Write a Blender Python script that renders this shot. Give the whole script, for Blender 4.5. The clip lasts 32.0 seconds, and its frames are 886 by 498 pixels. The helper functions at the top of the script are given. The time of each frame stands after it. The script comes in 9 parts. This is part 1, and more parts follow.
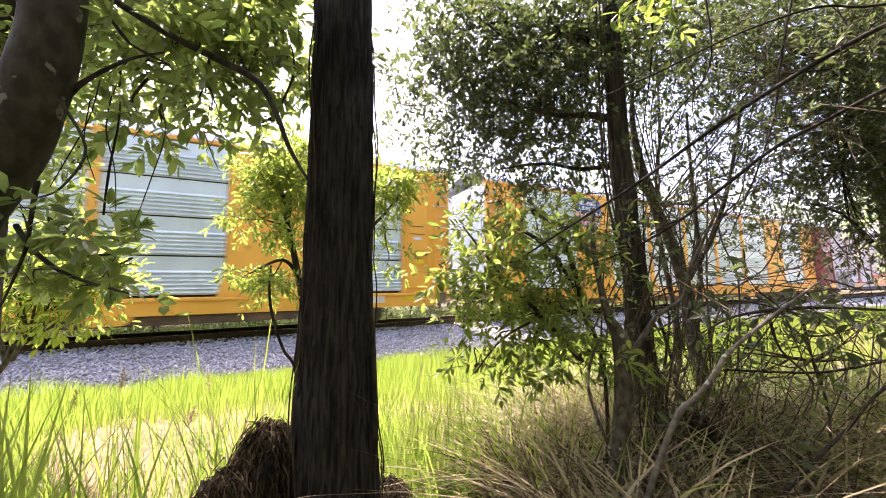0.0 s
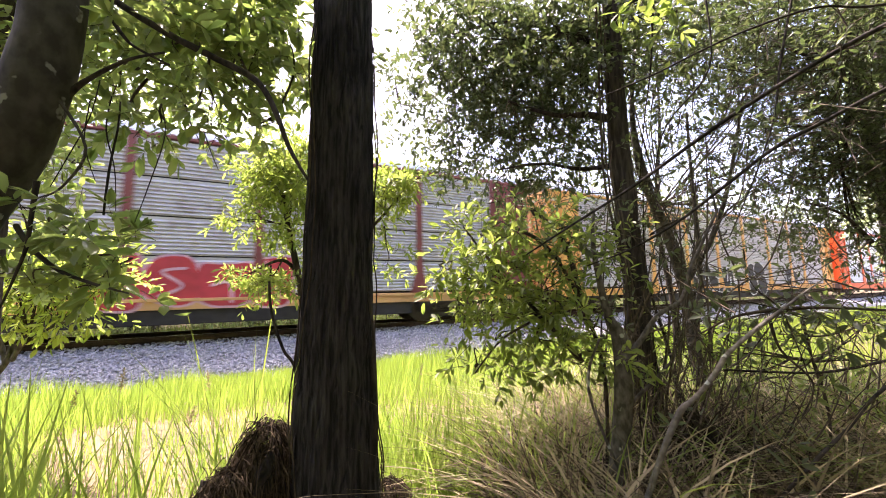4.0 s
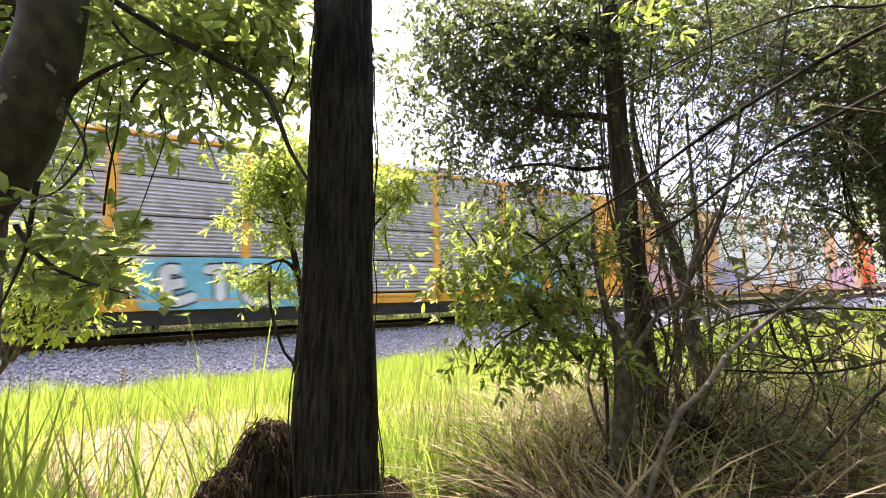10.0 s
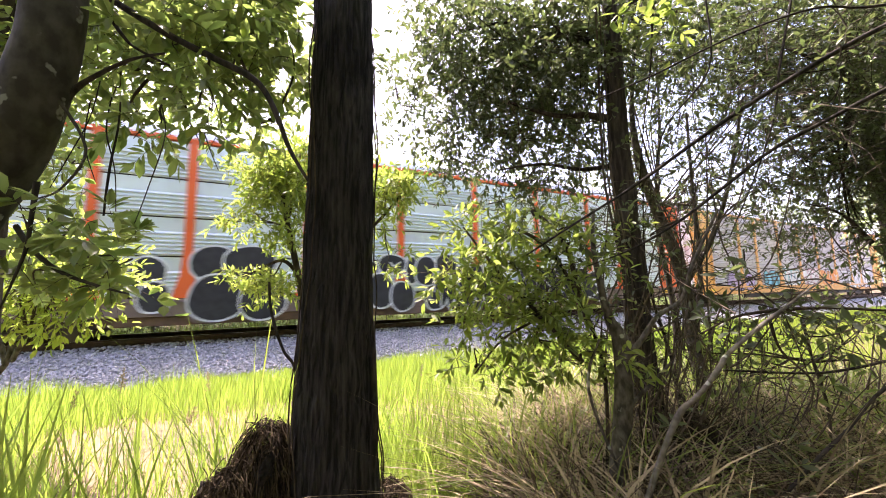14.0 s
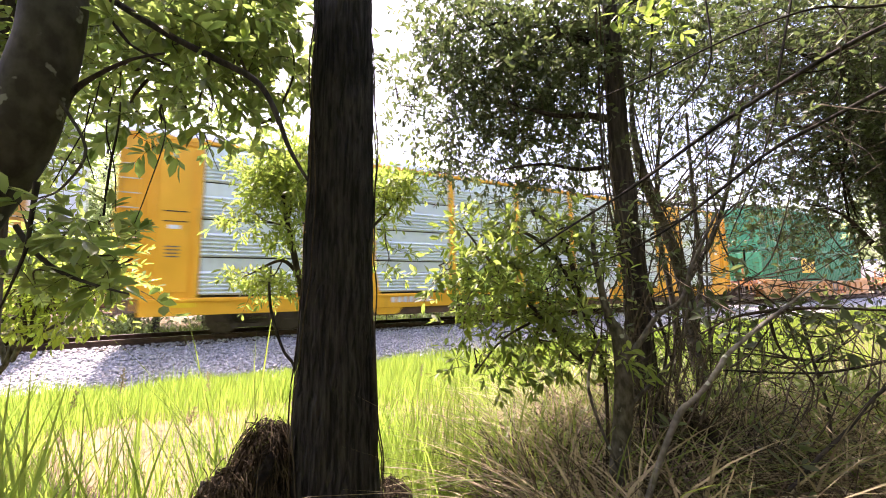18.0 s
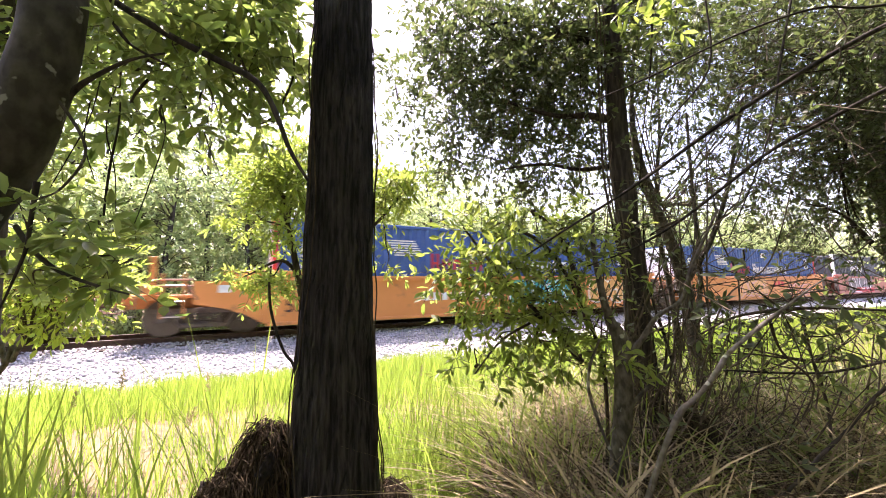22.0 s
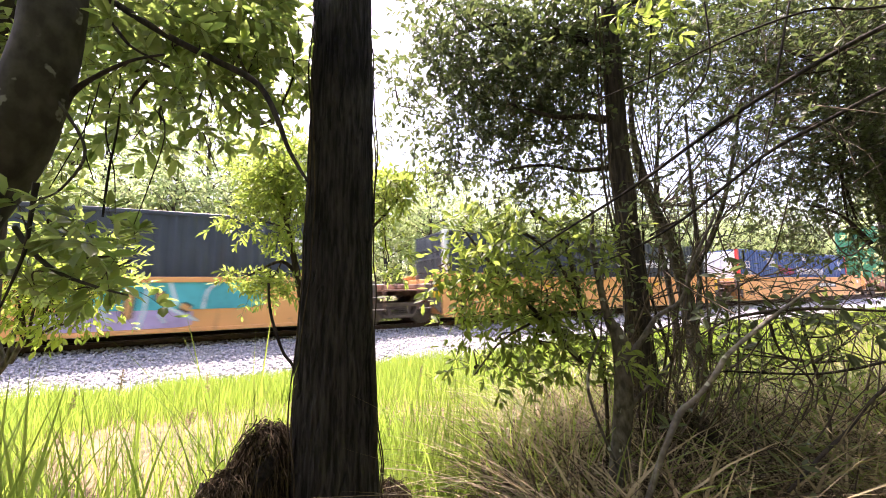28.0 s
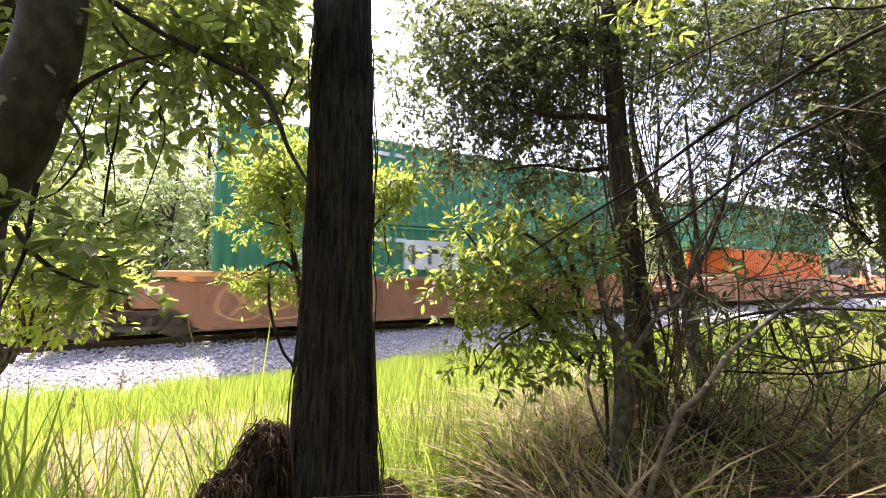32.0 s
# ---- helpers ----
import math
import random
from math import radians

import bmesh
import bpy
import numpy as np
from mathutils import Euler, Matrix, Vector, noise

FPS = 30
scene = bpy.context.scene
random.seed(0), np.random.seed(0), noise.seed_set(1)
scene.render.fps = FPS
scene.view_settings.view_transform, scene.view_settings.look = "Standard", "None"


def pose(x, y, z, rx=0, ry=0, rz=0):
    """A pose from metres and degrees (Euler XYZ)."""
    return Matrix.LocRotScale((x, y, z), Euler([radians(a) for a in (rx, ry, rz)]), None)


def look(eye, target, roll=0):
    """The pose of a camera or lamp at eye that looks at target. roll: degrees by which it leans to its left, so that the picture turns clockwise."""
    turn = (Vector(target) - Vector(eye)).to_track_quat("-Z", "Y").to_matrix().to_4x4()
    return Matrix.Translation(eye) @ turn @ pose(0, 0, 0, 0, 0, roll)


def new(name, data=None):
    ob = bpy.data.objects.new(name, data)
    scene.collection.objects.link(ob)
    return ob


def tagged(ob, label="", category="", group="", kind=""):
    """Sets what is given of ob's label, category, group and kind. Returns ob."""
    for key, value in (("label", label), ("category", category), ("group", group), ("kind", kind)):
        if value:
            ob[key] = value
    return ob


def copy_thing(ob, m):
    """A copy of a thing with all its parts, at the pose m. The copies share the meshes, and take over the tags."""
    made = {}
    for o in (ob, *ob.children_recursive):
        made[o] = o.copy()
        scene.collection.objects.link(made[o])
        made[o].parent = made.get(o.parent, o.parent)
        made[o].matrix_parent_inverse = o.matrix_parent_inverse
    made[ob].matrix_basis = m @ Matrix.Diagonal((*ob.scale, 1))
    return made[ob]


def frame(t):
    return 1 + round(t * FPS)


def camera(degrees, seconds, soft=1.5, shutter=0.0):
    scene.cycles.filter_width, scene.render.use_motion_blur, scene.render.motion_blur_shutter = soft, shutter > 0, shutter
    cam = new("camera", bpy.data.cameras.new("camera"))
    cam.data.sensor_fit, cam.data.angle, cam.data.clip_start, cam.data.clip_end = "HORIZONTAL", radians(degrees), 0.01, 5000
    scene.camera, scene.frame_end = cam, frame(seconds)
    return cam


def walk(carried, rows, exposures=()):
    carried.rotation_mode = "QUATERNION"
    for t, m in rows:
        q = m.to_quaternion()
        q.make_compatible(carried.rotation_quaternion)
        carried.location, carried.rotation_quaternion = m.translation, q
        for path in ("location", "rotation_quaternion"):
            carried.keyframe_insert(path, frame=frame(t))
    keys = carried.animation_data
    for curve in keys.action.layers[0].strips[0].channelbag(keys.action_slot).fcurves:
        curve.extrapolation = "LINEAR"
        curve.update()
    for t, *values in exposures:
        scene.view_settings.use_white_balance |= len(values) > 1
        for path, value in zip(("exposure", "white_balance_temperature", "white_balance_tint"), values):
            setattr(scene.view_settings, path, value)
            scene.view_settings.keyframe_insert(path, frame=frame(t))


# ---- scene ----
# World: x runs along the track, y across it (away from the camera), z up from the grass verge.
TRACK_Y = 12.78      # centre line of the track
RAIL_Z = 0.55        # top of the rails over the verge
EYE_Z = 1.62
SPEED, SLOWING = 13.18, -0.034   # train's speed at 15 s and its change

cam = camera(100.7, 32.0, soft=1.0, shutter=0.3)


def aim(yaw, pitch, roll):
    c = math.cos(radians(pitch))
    target = (math.sin(radians(yaw)) * c, math.cos(radians(yaw)) * c, EYE_Z + math.sin(radians(pitch)))
    return look((0, 0, EYE_Z), target, roll)


walk(cam, [(0, aim(26.99, 6.33, -1.06)), (9, aim(26.99, 6.38, -1.06)), (15, aim(26.99, 6.42, -1.08)),
           (21.5, aim(26.99, 6.42, -1.08)), (24, aim(27.06, 6.58, -1.12)), (32, aim(27.06, 6.56, -1.12))],
     exposures=[(0, 2.25, 6700, 36), (20.5, 2.25, 6700, 36), (23.5, 2.12, 6700, 36), (32, 2.12, 6700, 36)])

# ---- light ----
world = bpy.data.worlds.new("sky")
scene.world = world
world.use_nodes = True
wn = world.node_tree.nodes
sky = wn.new("ShaderNodeTexSky")
sky.sky_type, sky.sun_disc = "NISHITA", False
SUN_UP, SUN_AZ = 64.0, -10.0     # degrees; azimuth from +y towards +x
sky.sun_elevation, sky.sun_rotation = radians(SUN_UP), radians(SUN_AZ)
sky.air_density, sky.dust_density, sky.ozone_density = 1.3, 3.5, 1.0
wn["Background"].inputs["Strength"].default_value = 0.15
world.node_tree.links.new(sky.outputs[0], wn["Background"].inputs["Color"])
sun = new("sun", bpy.data.lights.new("sun", "SUN"))
sun.data.energy, sun.data.angle, sun.data.color = 4.3, radians(0.6), (1.0, 0.95, 0.86)
cu = math.cos(radians(SUN_UP))
sun_from = Vector((math.sin(radians(SUN_AZ)) * cu, math.cos(radians(SUN_AZ)) * cu, math.sin(radians(SUN_UP))))
sun.matrix_world = look(sun_from * 60, (0, 0, 0))

# ---- materials ----


def material(name):
    m = bpy.data.materials.new(name)
    m.use_nodes = True
    return m, m.node_tree.nodes, m.node_tree.links, m.node_tree.nodes["Principled BSDF"]


def noise_mix(m, scale, c1, c2, lo=0.4, hi=0.6, detail=6.0, stretch=(1, 1, 1), base=None):
    """A colour socket that goes from c1 (or the socket base) to c2 by a noise in object space."""
    n, l = m.node_tree.nodes, m.node_tree.links
    co = n.new("ShaderNodeTexCoord")
    mp = n.new("ShaderNodeMapping")
    mp.inputs["Scale"].default_value = stretch
    l.new(co.outputs["Object"], mp.inputs["Vector"])
    tx = n.new("ShaderNodeTexNoise")
    tx.inputs["Scale"].default_value, tx.inputs["Detail"].default_value = scale, detail
    l.new(mp.outputs[0], tx.inputs["Vector"])
    mr = n.new("ShaderNodeMapRange")
    mr.inputs["From Min"].default_value, mr.inputs["From Max"].default_value = lo, hi
    l.new(tx.outputs["Fac"], mr.inputs["Value"])
    mx = n.new("ShaderNodeMix")
    mx.data_type = "RGBA"
    l.new(mr.outputs[0], mx.inputs["Factor"])
    if base is None:
        mx.inputs["A"].default_value = (*c1, 1)
    else:
        l.new(base, mx.inputs["A"])
    mx.inputs["B"].default_value = (*c2, 1)
    return mx.outputs["Result"], tx.outputs["Fac"]


def bump(m, fac, strength, distance):
    n, l = m.node_tree.nodes, m.node_tree.links
    b = n.new("ShaderNodeBump")
    b.inputs["Strength"].default_value, b.inputs["Distance"].default_value = strength, distance
    l.new(fac, b.inputs["Height"])
    l.new(b.outputs[0], n["Principled BSDF"].inputs["Normal"])


def paint(name, colour, dirt=(0.12, 0.09, 0.06), rough=0.45, wear=0.66, metal=0.0, streak=0.63):
    """Weathered paint: streaks that run down, blotches of grime, fine unevenness."""
    m, n, l, b = material(name)
    lighter = tuple(min(1, c * 1.12 + 0.01) for c in colour)
    a, _ = noise_mix(m, 0.9, colour, lighter, 0.35, 0.65)
    a, _ = noise_mix(m, 1.6, colour, dirt, streak, streak + 0.3, 5, (2.2, 2.2, 0.25), a)
    a, f = noise_mix(m, 3.5, colour, dirt, wear, wear + 0.25, 8, (1, 1, 1), a)
    l.new(a, b.inputs["Base Color"])
    b.inputs["Roughness"].default_value, b.inputs["Metallic"].default_value = rough, metal
    bump(m, f, 0.25, 0.01)
    return m


def leafy(name, dark, light, through_colour, rough=0.42, amount=0.5, scale=2.0):
    """Leaves: they vary one by one and let light through."""
    m, n, l, b = material(name)
    geo = n.new("ShaderNodeNewGeometry")
    ramp = n.new("ShaderNodeMix")
    ramp.data_type = "RGBA"
    ramp.inputs["A"].default_value, ramp.inputs["B"].default_value = (*dark, 1), (*light, 1)
    l.new(geo.outputs["Random Per Island"], ramp.inputs["Factor"])
    a, f = noise_mix(m, scale, dark, tuple(c * 0.6 for c in light), 0.5, 0.75, 3, (1, 1, 1), ramp.outputs["Result"])
    l.new(a, b.inputs["Base Color"])
    b.inputs["Roughness"].default_value = rough
    tr = n.new("ShaderNodeBsdfTranslucent")
    tint = n.new("ShaderNodeMix")
    tint.data_type, tint.blend_type = "RGBA", "MIX"
    tint.inputs["A"].default_value = (*through_colour, 1)
    tint.inputs["B"].default_value = (through_colour[0] * 0.55, through_colour[1] * 0.7, through_colour[2] * 0.6, 1)
    l.new(geo.outputs["Random Per Island"], tint.inputs["Factor"])
    l.new(tint.outputs["Result"], tr.inputs["Color"])
    mix = n.new("ShaderNodeMixShader")
    mix.inputs[0].default_value = amount
    l.new(b.outputs[0], mix.inputs[1])
    l.new(tr.outputs[0], mix.inputs[2])
    l.new(mix.outputs[0], n["Material Output"].inputs["Surface"])
    return m


def plain(name, colour, rough=0.6, metal=0.0, spot=0.6, scale=6.0, rel=0.2, bumps=0.01):
    m, n, l, b = material(name)
    a, f = noise_mix(m, scale, colour, tuple(c * spot for c in colour), 0.42, 0.62, 8)
    a, _ = noise_mix(m, scale * 0.13, colour, tuple(min(1, c * 1.25) for c in colour), 0.5, 0.7, 3, (1, 1, 1), a)
    l.new(a, b.inputs["Base Color"])
    b.inputs["Roughness"].default_value, b.inputs["Metallic"].default_value = rough, metal
    bump(m, f, rel, bumps)
    return m


YELLOW = paint("yellow_paint", (0.86, 0.41, 0.05), wear=0.66)
BRIGHT_YELLOW = paint("fresh_yellow_paint", (0.86, 0.42, 0.02), wear=0.7)
FADED = paint("weathered_yellow_paint", (0.76, 0.39, 0.10), wear=0.58)
TAN = paint("faded_yellow_paint", (0.66, 0.36, 0.14), wear=0.6)
MAROON = paint("maroon_paint", (0.22, 0.055, 0.05), wear=0.6)
ORANGE = paint("orange_red_paint", (0.80, 0.13, 0.025), wear=0.66)
PALE_STEEL = paint("galvanised_panel", (0.66, 0.74, 0.77), (0.42, 0.47, 0.46), 0.36, 0.62, 0.35)
GREY_STEEL = paint("weathered_grey_panel", (0.50, 0.485, 0.49), (0.27, 0.22, 0.195), 0.45, 0.55, 0.25)
ROOF_STEEL = paint("roof_sheet", (0.72, 0.75, 0.78), (0.5, 0.5, 0.5), 0.45, 0.62, 0.2)
END_WHITE = paint("end_door_white", (0.66, 0.72, 0.78), (0.4, 0.38, 0.34), 0.45)
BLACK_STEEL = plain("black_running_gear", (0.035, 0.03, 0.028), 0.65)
RUST_STEEL = plain("rusty_running_gear", (0.24, 0.135, 0.095), 0.75)
# pale rung steel; on the autoracks whitish highlights are put into this colour
RUNG_STEEL = plain("pale_rung_steel", (0.62, 0.56, 0.50), 0.45, 0.3, spot=0.8)
SOOTY_STEEL = plain("sooty_sill_steel", (0.15, 0.085, 0.045), 0.7)
WHEEL_STEEL = plain("wheel_steel", (0.13, 0.105, 0.09), 0.5, 0.5)
DUSTY_STEEL = plain("dusty_bogie_steel", (0.14, 0.115, 0.10), 0.8)
WELL_TAN = paint("well_tan_paint", (0.78, 0.38, 0.135), wear=0.64)
WELL_ORANGE = paint("well_orange_paint", (0.62, 0.24, 0.07), wear=0.6)
WELL_BROWN = paint("well_brown_paint", (0.34, 0.15, 0.085), wear=0.55)
SILL_BROWN = paint("sooty_brown_sill", (0.17, 0.12, 0.10), (0.35, 0.09, 0.04), 0.55)
WELL_OCHRE = paint("well_ochre_paint", (0.50, 0.235, 0.075), wear=0.55)
WELL_RED = paint("well_red_paint", (0.34, 0.10, 0.07), wear=0.55)
BOX_GREEN = paint("container_green", (0.025, 0.22, 0.12), wear=0.68, streak=0.62)
BOX_BLUE = paint("container_blue", (0.045, 0.11, 0.32), wear=0.68, streak=0.62)
BOX_SLATE = paint("container_slate", (0.05, 0.065, 0.085), wear=0.68, streak=0.62)
BOX_ORANGE = paint("container_orange", (0.75, 0.17, 0.03), wear=0.68, streak=0.62)
POST_RED = paint("container_red_post", (0.62, 0.05, 0.04), wear=0.7)
POST_WHITE = paint("container_white_post", (0.72, 0.76, 0.72), wear=0.7)
INK_BLACK = plain("spray_black", (0.03, 0.03, 0.035), 0.6)
INK_GREY = plain("spray_grey", (0.17, 0.16, 0.16), 0.6)
INK_WHITE = plain("spray_white", (0.75, 0.76, 0.76), 0.6, spot=0.85)
INK_PINK = plain("spray_pink", (0.72, 0.42, 0.50), 0.6, spot=0.85)
INK_CYAN = plain("spray_cyan", (0.18, 0.55, 0.68), 0.6, spot=0.85)
INK_TEAL = plain("spray_teal", (0.05, 0.42, 0.46), 0.6, spot=0.85)
INK_LIME = plain("spray_lime", (0.42, 0.60, 0.12), 0.6, spot=0.85)
INK_ORANGE = plain("spray_orange", (0.80, 0.30, 0.08), 0.6, spot=0.85)
INK_VIOLET = plain("spray_violet", (0.48, 0.38, 0.62), 0.6, spot=0.85)
INK_PLUM = plain("spray_plum", (0.16, 0.05, 0.06), 0.6, spot=0.85)
INK_RUST = plain("spray_rust_red", (0.62, 0.17, 0.05), 0.6, spot=0.85)
INK_RED = plain("spray_red", (0.55, 0.05, 0.06), 0.6, spot=0.85)
INK_BLUE = plain("spray_blue", (0.05, 0.10, 0.35), 0.6, spot=0.85)
SIGN_YELLOW = plain("reflector_yellow", (0.90, 0.55, 0.02), 0.4, spot=0.9)

# ---- mesh helpers ----


def mesh_of(name, bm, mat):
    me = bpy.data.meshes.new(name)
    bm.to_mesh(me)
    bm.free()
    me.materials.append(mat)
    return me


def part(name, bm, mat, parent, label="", at=None):
    """Links a bmesh (or a mesh that is shared) as one mesh object under a thing or a part."""
    me = bm if isinstance(bm, bpy.types.Mesh) else mesh_of(name, bm, mat)
    ob = new(name, me)
    ob.parent = parent
    if at is not None:
        ob.matrix_basis = at
    if label:
        ob["label"] = label
    return ob


def box(bm, x0, x1, y0, y1, z0, z1, bevel=0.0):
    m = Matrix.Translation(((x0 + x1) / 2, (y0 + y1) / 2, (z0 + z1) / 2)) @ Matrix.Diagonal((x1 - x0, y1 - y0, z1 - z0, 1))
    vs = bmesh.ops.create_cube(bm, size=1, matrix=m)["verts"]
    if bevel:
        es = list({e for v in vs for e in v.link_edges})
        bmesh.ops.bevel(bm, geom=es, offset=bevel, segments=1, affect="EDGES")
    return bm


def boxes(*rows, bevel=0.0):
    bm = bmesh.new()
    for r in rows:
        box(bm, *r, bevel=bevel)
    return bm


def rod(bm, a, b, r, sides=6, r2=None):
    a, b = Vector(a), Vector(b)
    m = Matrix.Translation((a + b) / 2) @ (b - a).to_track_quat("Z", "Y").to_matrix().to_4x4()
    bmesh.ops.create_cone(bm, cap_ends=True, segments=sides, radius1=r, radius2=r if r2 is None else r2, depth=(b - a).length, matrix=m)
    return bm


def sheet(profile, x0, x1, depth=0.0):
    """A corrugated sheet: an outline of (y, z) drawn along x from x0 to x1, with a back at y + depth."""
    bm = bmesh.new()
    a = [bm.verts.new((x0, y, z)) for y, z in profile]
    b = [bm.verts.new((x1, y, z)) for y, z in profile]
    for i in range(len(a) - 1):
        bm.faces.new((a[i], b[i], b[i + 1], a[i + 1]))
    if depth:
        ym = max(y for y, z in profile) + depth
        back = [bm.verts.new((x, ym, z)) for x, z in ((x0, profile[0][1]), (x1, profile[0][1]), (x1, profile[-1][1]), (x0, profile[-1][1]))]
        bm.faces.new(back)
        bm.faces.new((back[0], back[1], b[0], a[0]))
        bm.faces.new((a[-1], b[-1], back[2], back[3]))
    bmesh.ops.recalc_face_normals(bm, faces=bm.faces)
    return bm


def arrays_mesh(name, verts, faces, mat, smooth=False):
    """A mesh from numpy arrays: verts (n, 3), faces (m, 3 or 4)."""
    me = bpy.data.meshes.new(name)
    k = faces.shape[1]
    me.vertices.add(len(verts))
    me.vertices.foreach_set("co", np.ascontiguousarray(verts, np.float32).ravel())
    me.loops.add(faces.size)
    me.loops.foreach_set("vertex_index", np.ascontiguousarray(faces, np.int32).ravel())
    me.polygons.add(len(faces))
    me.polygons.foreach_set("loop_start", np.arange(0, faces.size, k, dtype=np.int32))
    if smooth:
        me.polygons.foreach_set("use_smooth", np.ones(len(faces), bool))
    me.update(calc_edges=True)
    me.materials.append(mat)
    return me


def lettering(words, size, mat, parent, x, y, z, name="lettering", thick=0.0, upright=True):
    """Words in the built-in font on the near side of a car, read from the camera's side."""
    cu_ = bpy.data.curves.new(name, "FONT")
    cu_.body, cu_.size, cu_.extrude, cu_.offset = words, size, 0.002, thick
    tmp = bpy.data.objects.new(name, cu_)
    me = bpy.data.meshes.new_from_object(tmp)
    bpy.data.objects.remove(tmp)
    me.materials.clear()
    me.materials.append(mat)
    ob = new(name, me)
    ob.parent = parent
    ob.matrix_basis = pose(x, y, z, 90, 0, 0)
    return ob
# ---- ground, track bed and rails ----


def ground_material():
    m, n, l, b = material("verge_soil")
    a, f = noise_mix(m, 0.6, (0.07, 0.07, 0.03), (0.21, 0.14, 0.08), 0.40, 0.60, 6)
    a, g = noise_mix(m, 9.0, (0, 0, 0), (0.22, 0.15, 0.085), 0.50, 0.66, 8, (1, 1, 1), a)
    l.new(a, b.inputs["Base Color"])
    b.inputs["Roughness"].default_value = 0.95
    bump(m, g, 0.6, 0.03)
    return m


SOIL = ground_material()
TRACK_HALF = 5.0


def ground_z(x, y):
    """Height of the ground: a nearly flat verge, a low bed under the track, rising a little to the far woods."""
    d = abs(y - TRACK_Y)
    bed = 0.17 * max(0.0, min(1.0, (4.6 - d) / 2.4))
    return bed - 0.06 + 0.05 * noise.noise((x * 0.5, y * 0.5, 3)) + 0.10 * noise.noise((x * 0.12, y * 0.12, 7)) * min(1, d / 6)


def ground():
    xs = np.unique(np.concatenate([np.arange(-40, 80, 1.0), np.arange(-8, 16, 0.4), [-3000, -600, -200, -90, 120, 250, 700, 3000]]))
    ys = np.unique(np.concatenate([np.arange(-6, 40, 0.5), [-3000, -500, -100, -30, 50, 70, 110, 250, 700, 3000]]))
    v = np.array([(x, y, ground_z(x, y)) for y in ys for x in xs])
    w, h = len(xs), len(ys)
    i = np.arange(w * h).reshape(h, w)
    f = np.stack([i[:-1, :-1], i[:-1, 1:], i[1:, 1:], i[1:, :-1]], -1).reshape(-1, 4)
    return tagged(new("ground", arrays_mesh("ground", v, f, SOIL, True)), "grassy soil verge with bare sandy patches", "ground", kind="structure")


ground()
SHADE_LITTER = plain("shade_dark_litter", (0.060, 0.046, 0.030), 0.95, spot=0.35, scale=14, rel=0.8, bumps=0.04)


def shade_floor():
    """Litter sheet added to cut bounced light and darken gaps; ragged edge towards the grass."""
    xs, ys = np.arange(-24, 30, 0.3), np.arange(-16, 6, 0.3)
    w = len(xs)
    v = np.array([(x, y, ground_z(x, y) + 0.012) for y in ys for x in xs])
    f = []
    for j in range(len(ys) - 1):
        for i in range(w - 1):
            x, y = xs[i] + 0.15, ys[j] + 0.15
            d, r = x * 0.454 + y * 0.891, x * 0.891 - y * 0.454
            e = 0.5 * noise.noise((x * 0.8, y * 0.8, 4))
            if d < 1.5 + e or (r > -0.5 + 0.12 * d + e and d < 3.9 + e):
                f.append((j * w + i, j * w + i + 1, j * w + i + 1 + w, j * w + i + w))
    tagged(new("shade_floor", arrays_mesh("shade_floor", v, np.array(f), SHADE_LITTER, True)), "leaf litter sheet added under the trees, darkened for shade", "ground", kind="structure")


shade_floor()


def stone_material():
    m, n, l, b = material("ballast_stone")
    geo = n.new("ShaderNodeNewGeometry")
    mx = n.new("ShaderNodeMix")
    mx.data_type = "RGBA"
    mx.inputs["A"].default_value, mx.inputs["B"].default_value = (0.30, 0.30, 0.32, 1), (0.58, 0.56, 0.56, 1)
    l.new(geo.outputs["Random Per Island"], mx.inputs["Factor"])
    a, f = noise_mix(m, 30, (0, 0, 0), (0.24, 0.22, 0.21), 0.5, 0.75, 6, (1, 1, 1), mx.outputs["Result"])
    l.new(a, b.inputs["Base Color"])
    b.inputs["Roughness"].default_value = 0.85
    bump(m, f, 0.4, 0.01)
    return m


STONE = stone_material()
BED = plain("ballast_bed", (0.36, 0.36, 0.37), 0.9, spot=0.5, scale=22, rel=0.8, bumps=0.03)
DARK_BALLAST = plain("dark_ballast", (0.05, 0.043, 0.038), 0.9, spot=0.5, scale=18, rel=0.8, bumps=0.03)
RAIL = plain("rail_steel", (0.10, 0.06, 0.045), 0.6, 0.4)
RAIL_TOP = plain("rail_head", (0.45, 0.43, 0.42), 0.28, 0.9, spot=0.8)
TIE = plain("tie_wood", (0.11, 0.085, 0.065), 0.9, spot=0.5, scale=8)


def bed_z(d):
    """Height of the ballast at d metres from the centre line."""
    return 0.40 if d < 1.15 else max(0.02, 0.40 - (d - 1.15) * 0.155 if d < 2.35 else 0.214 - (d - 2.35) * 0.075)


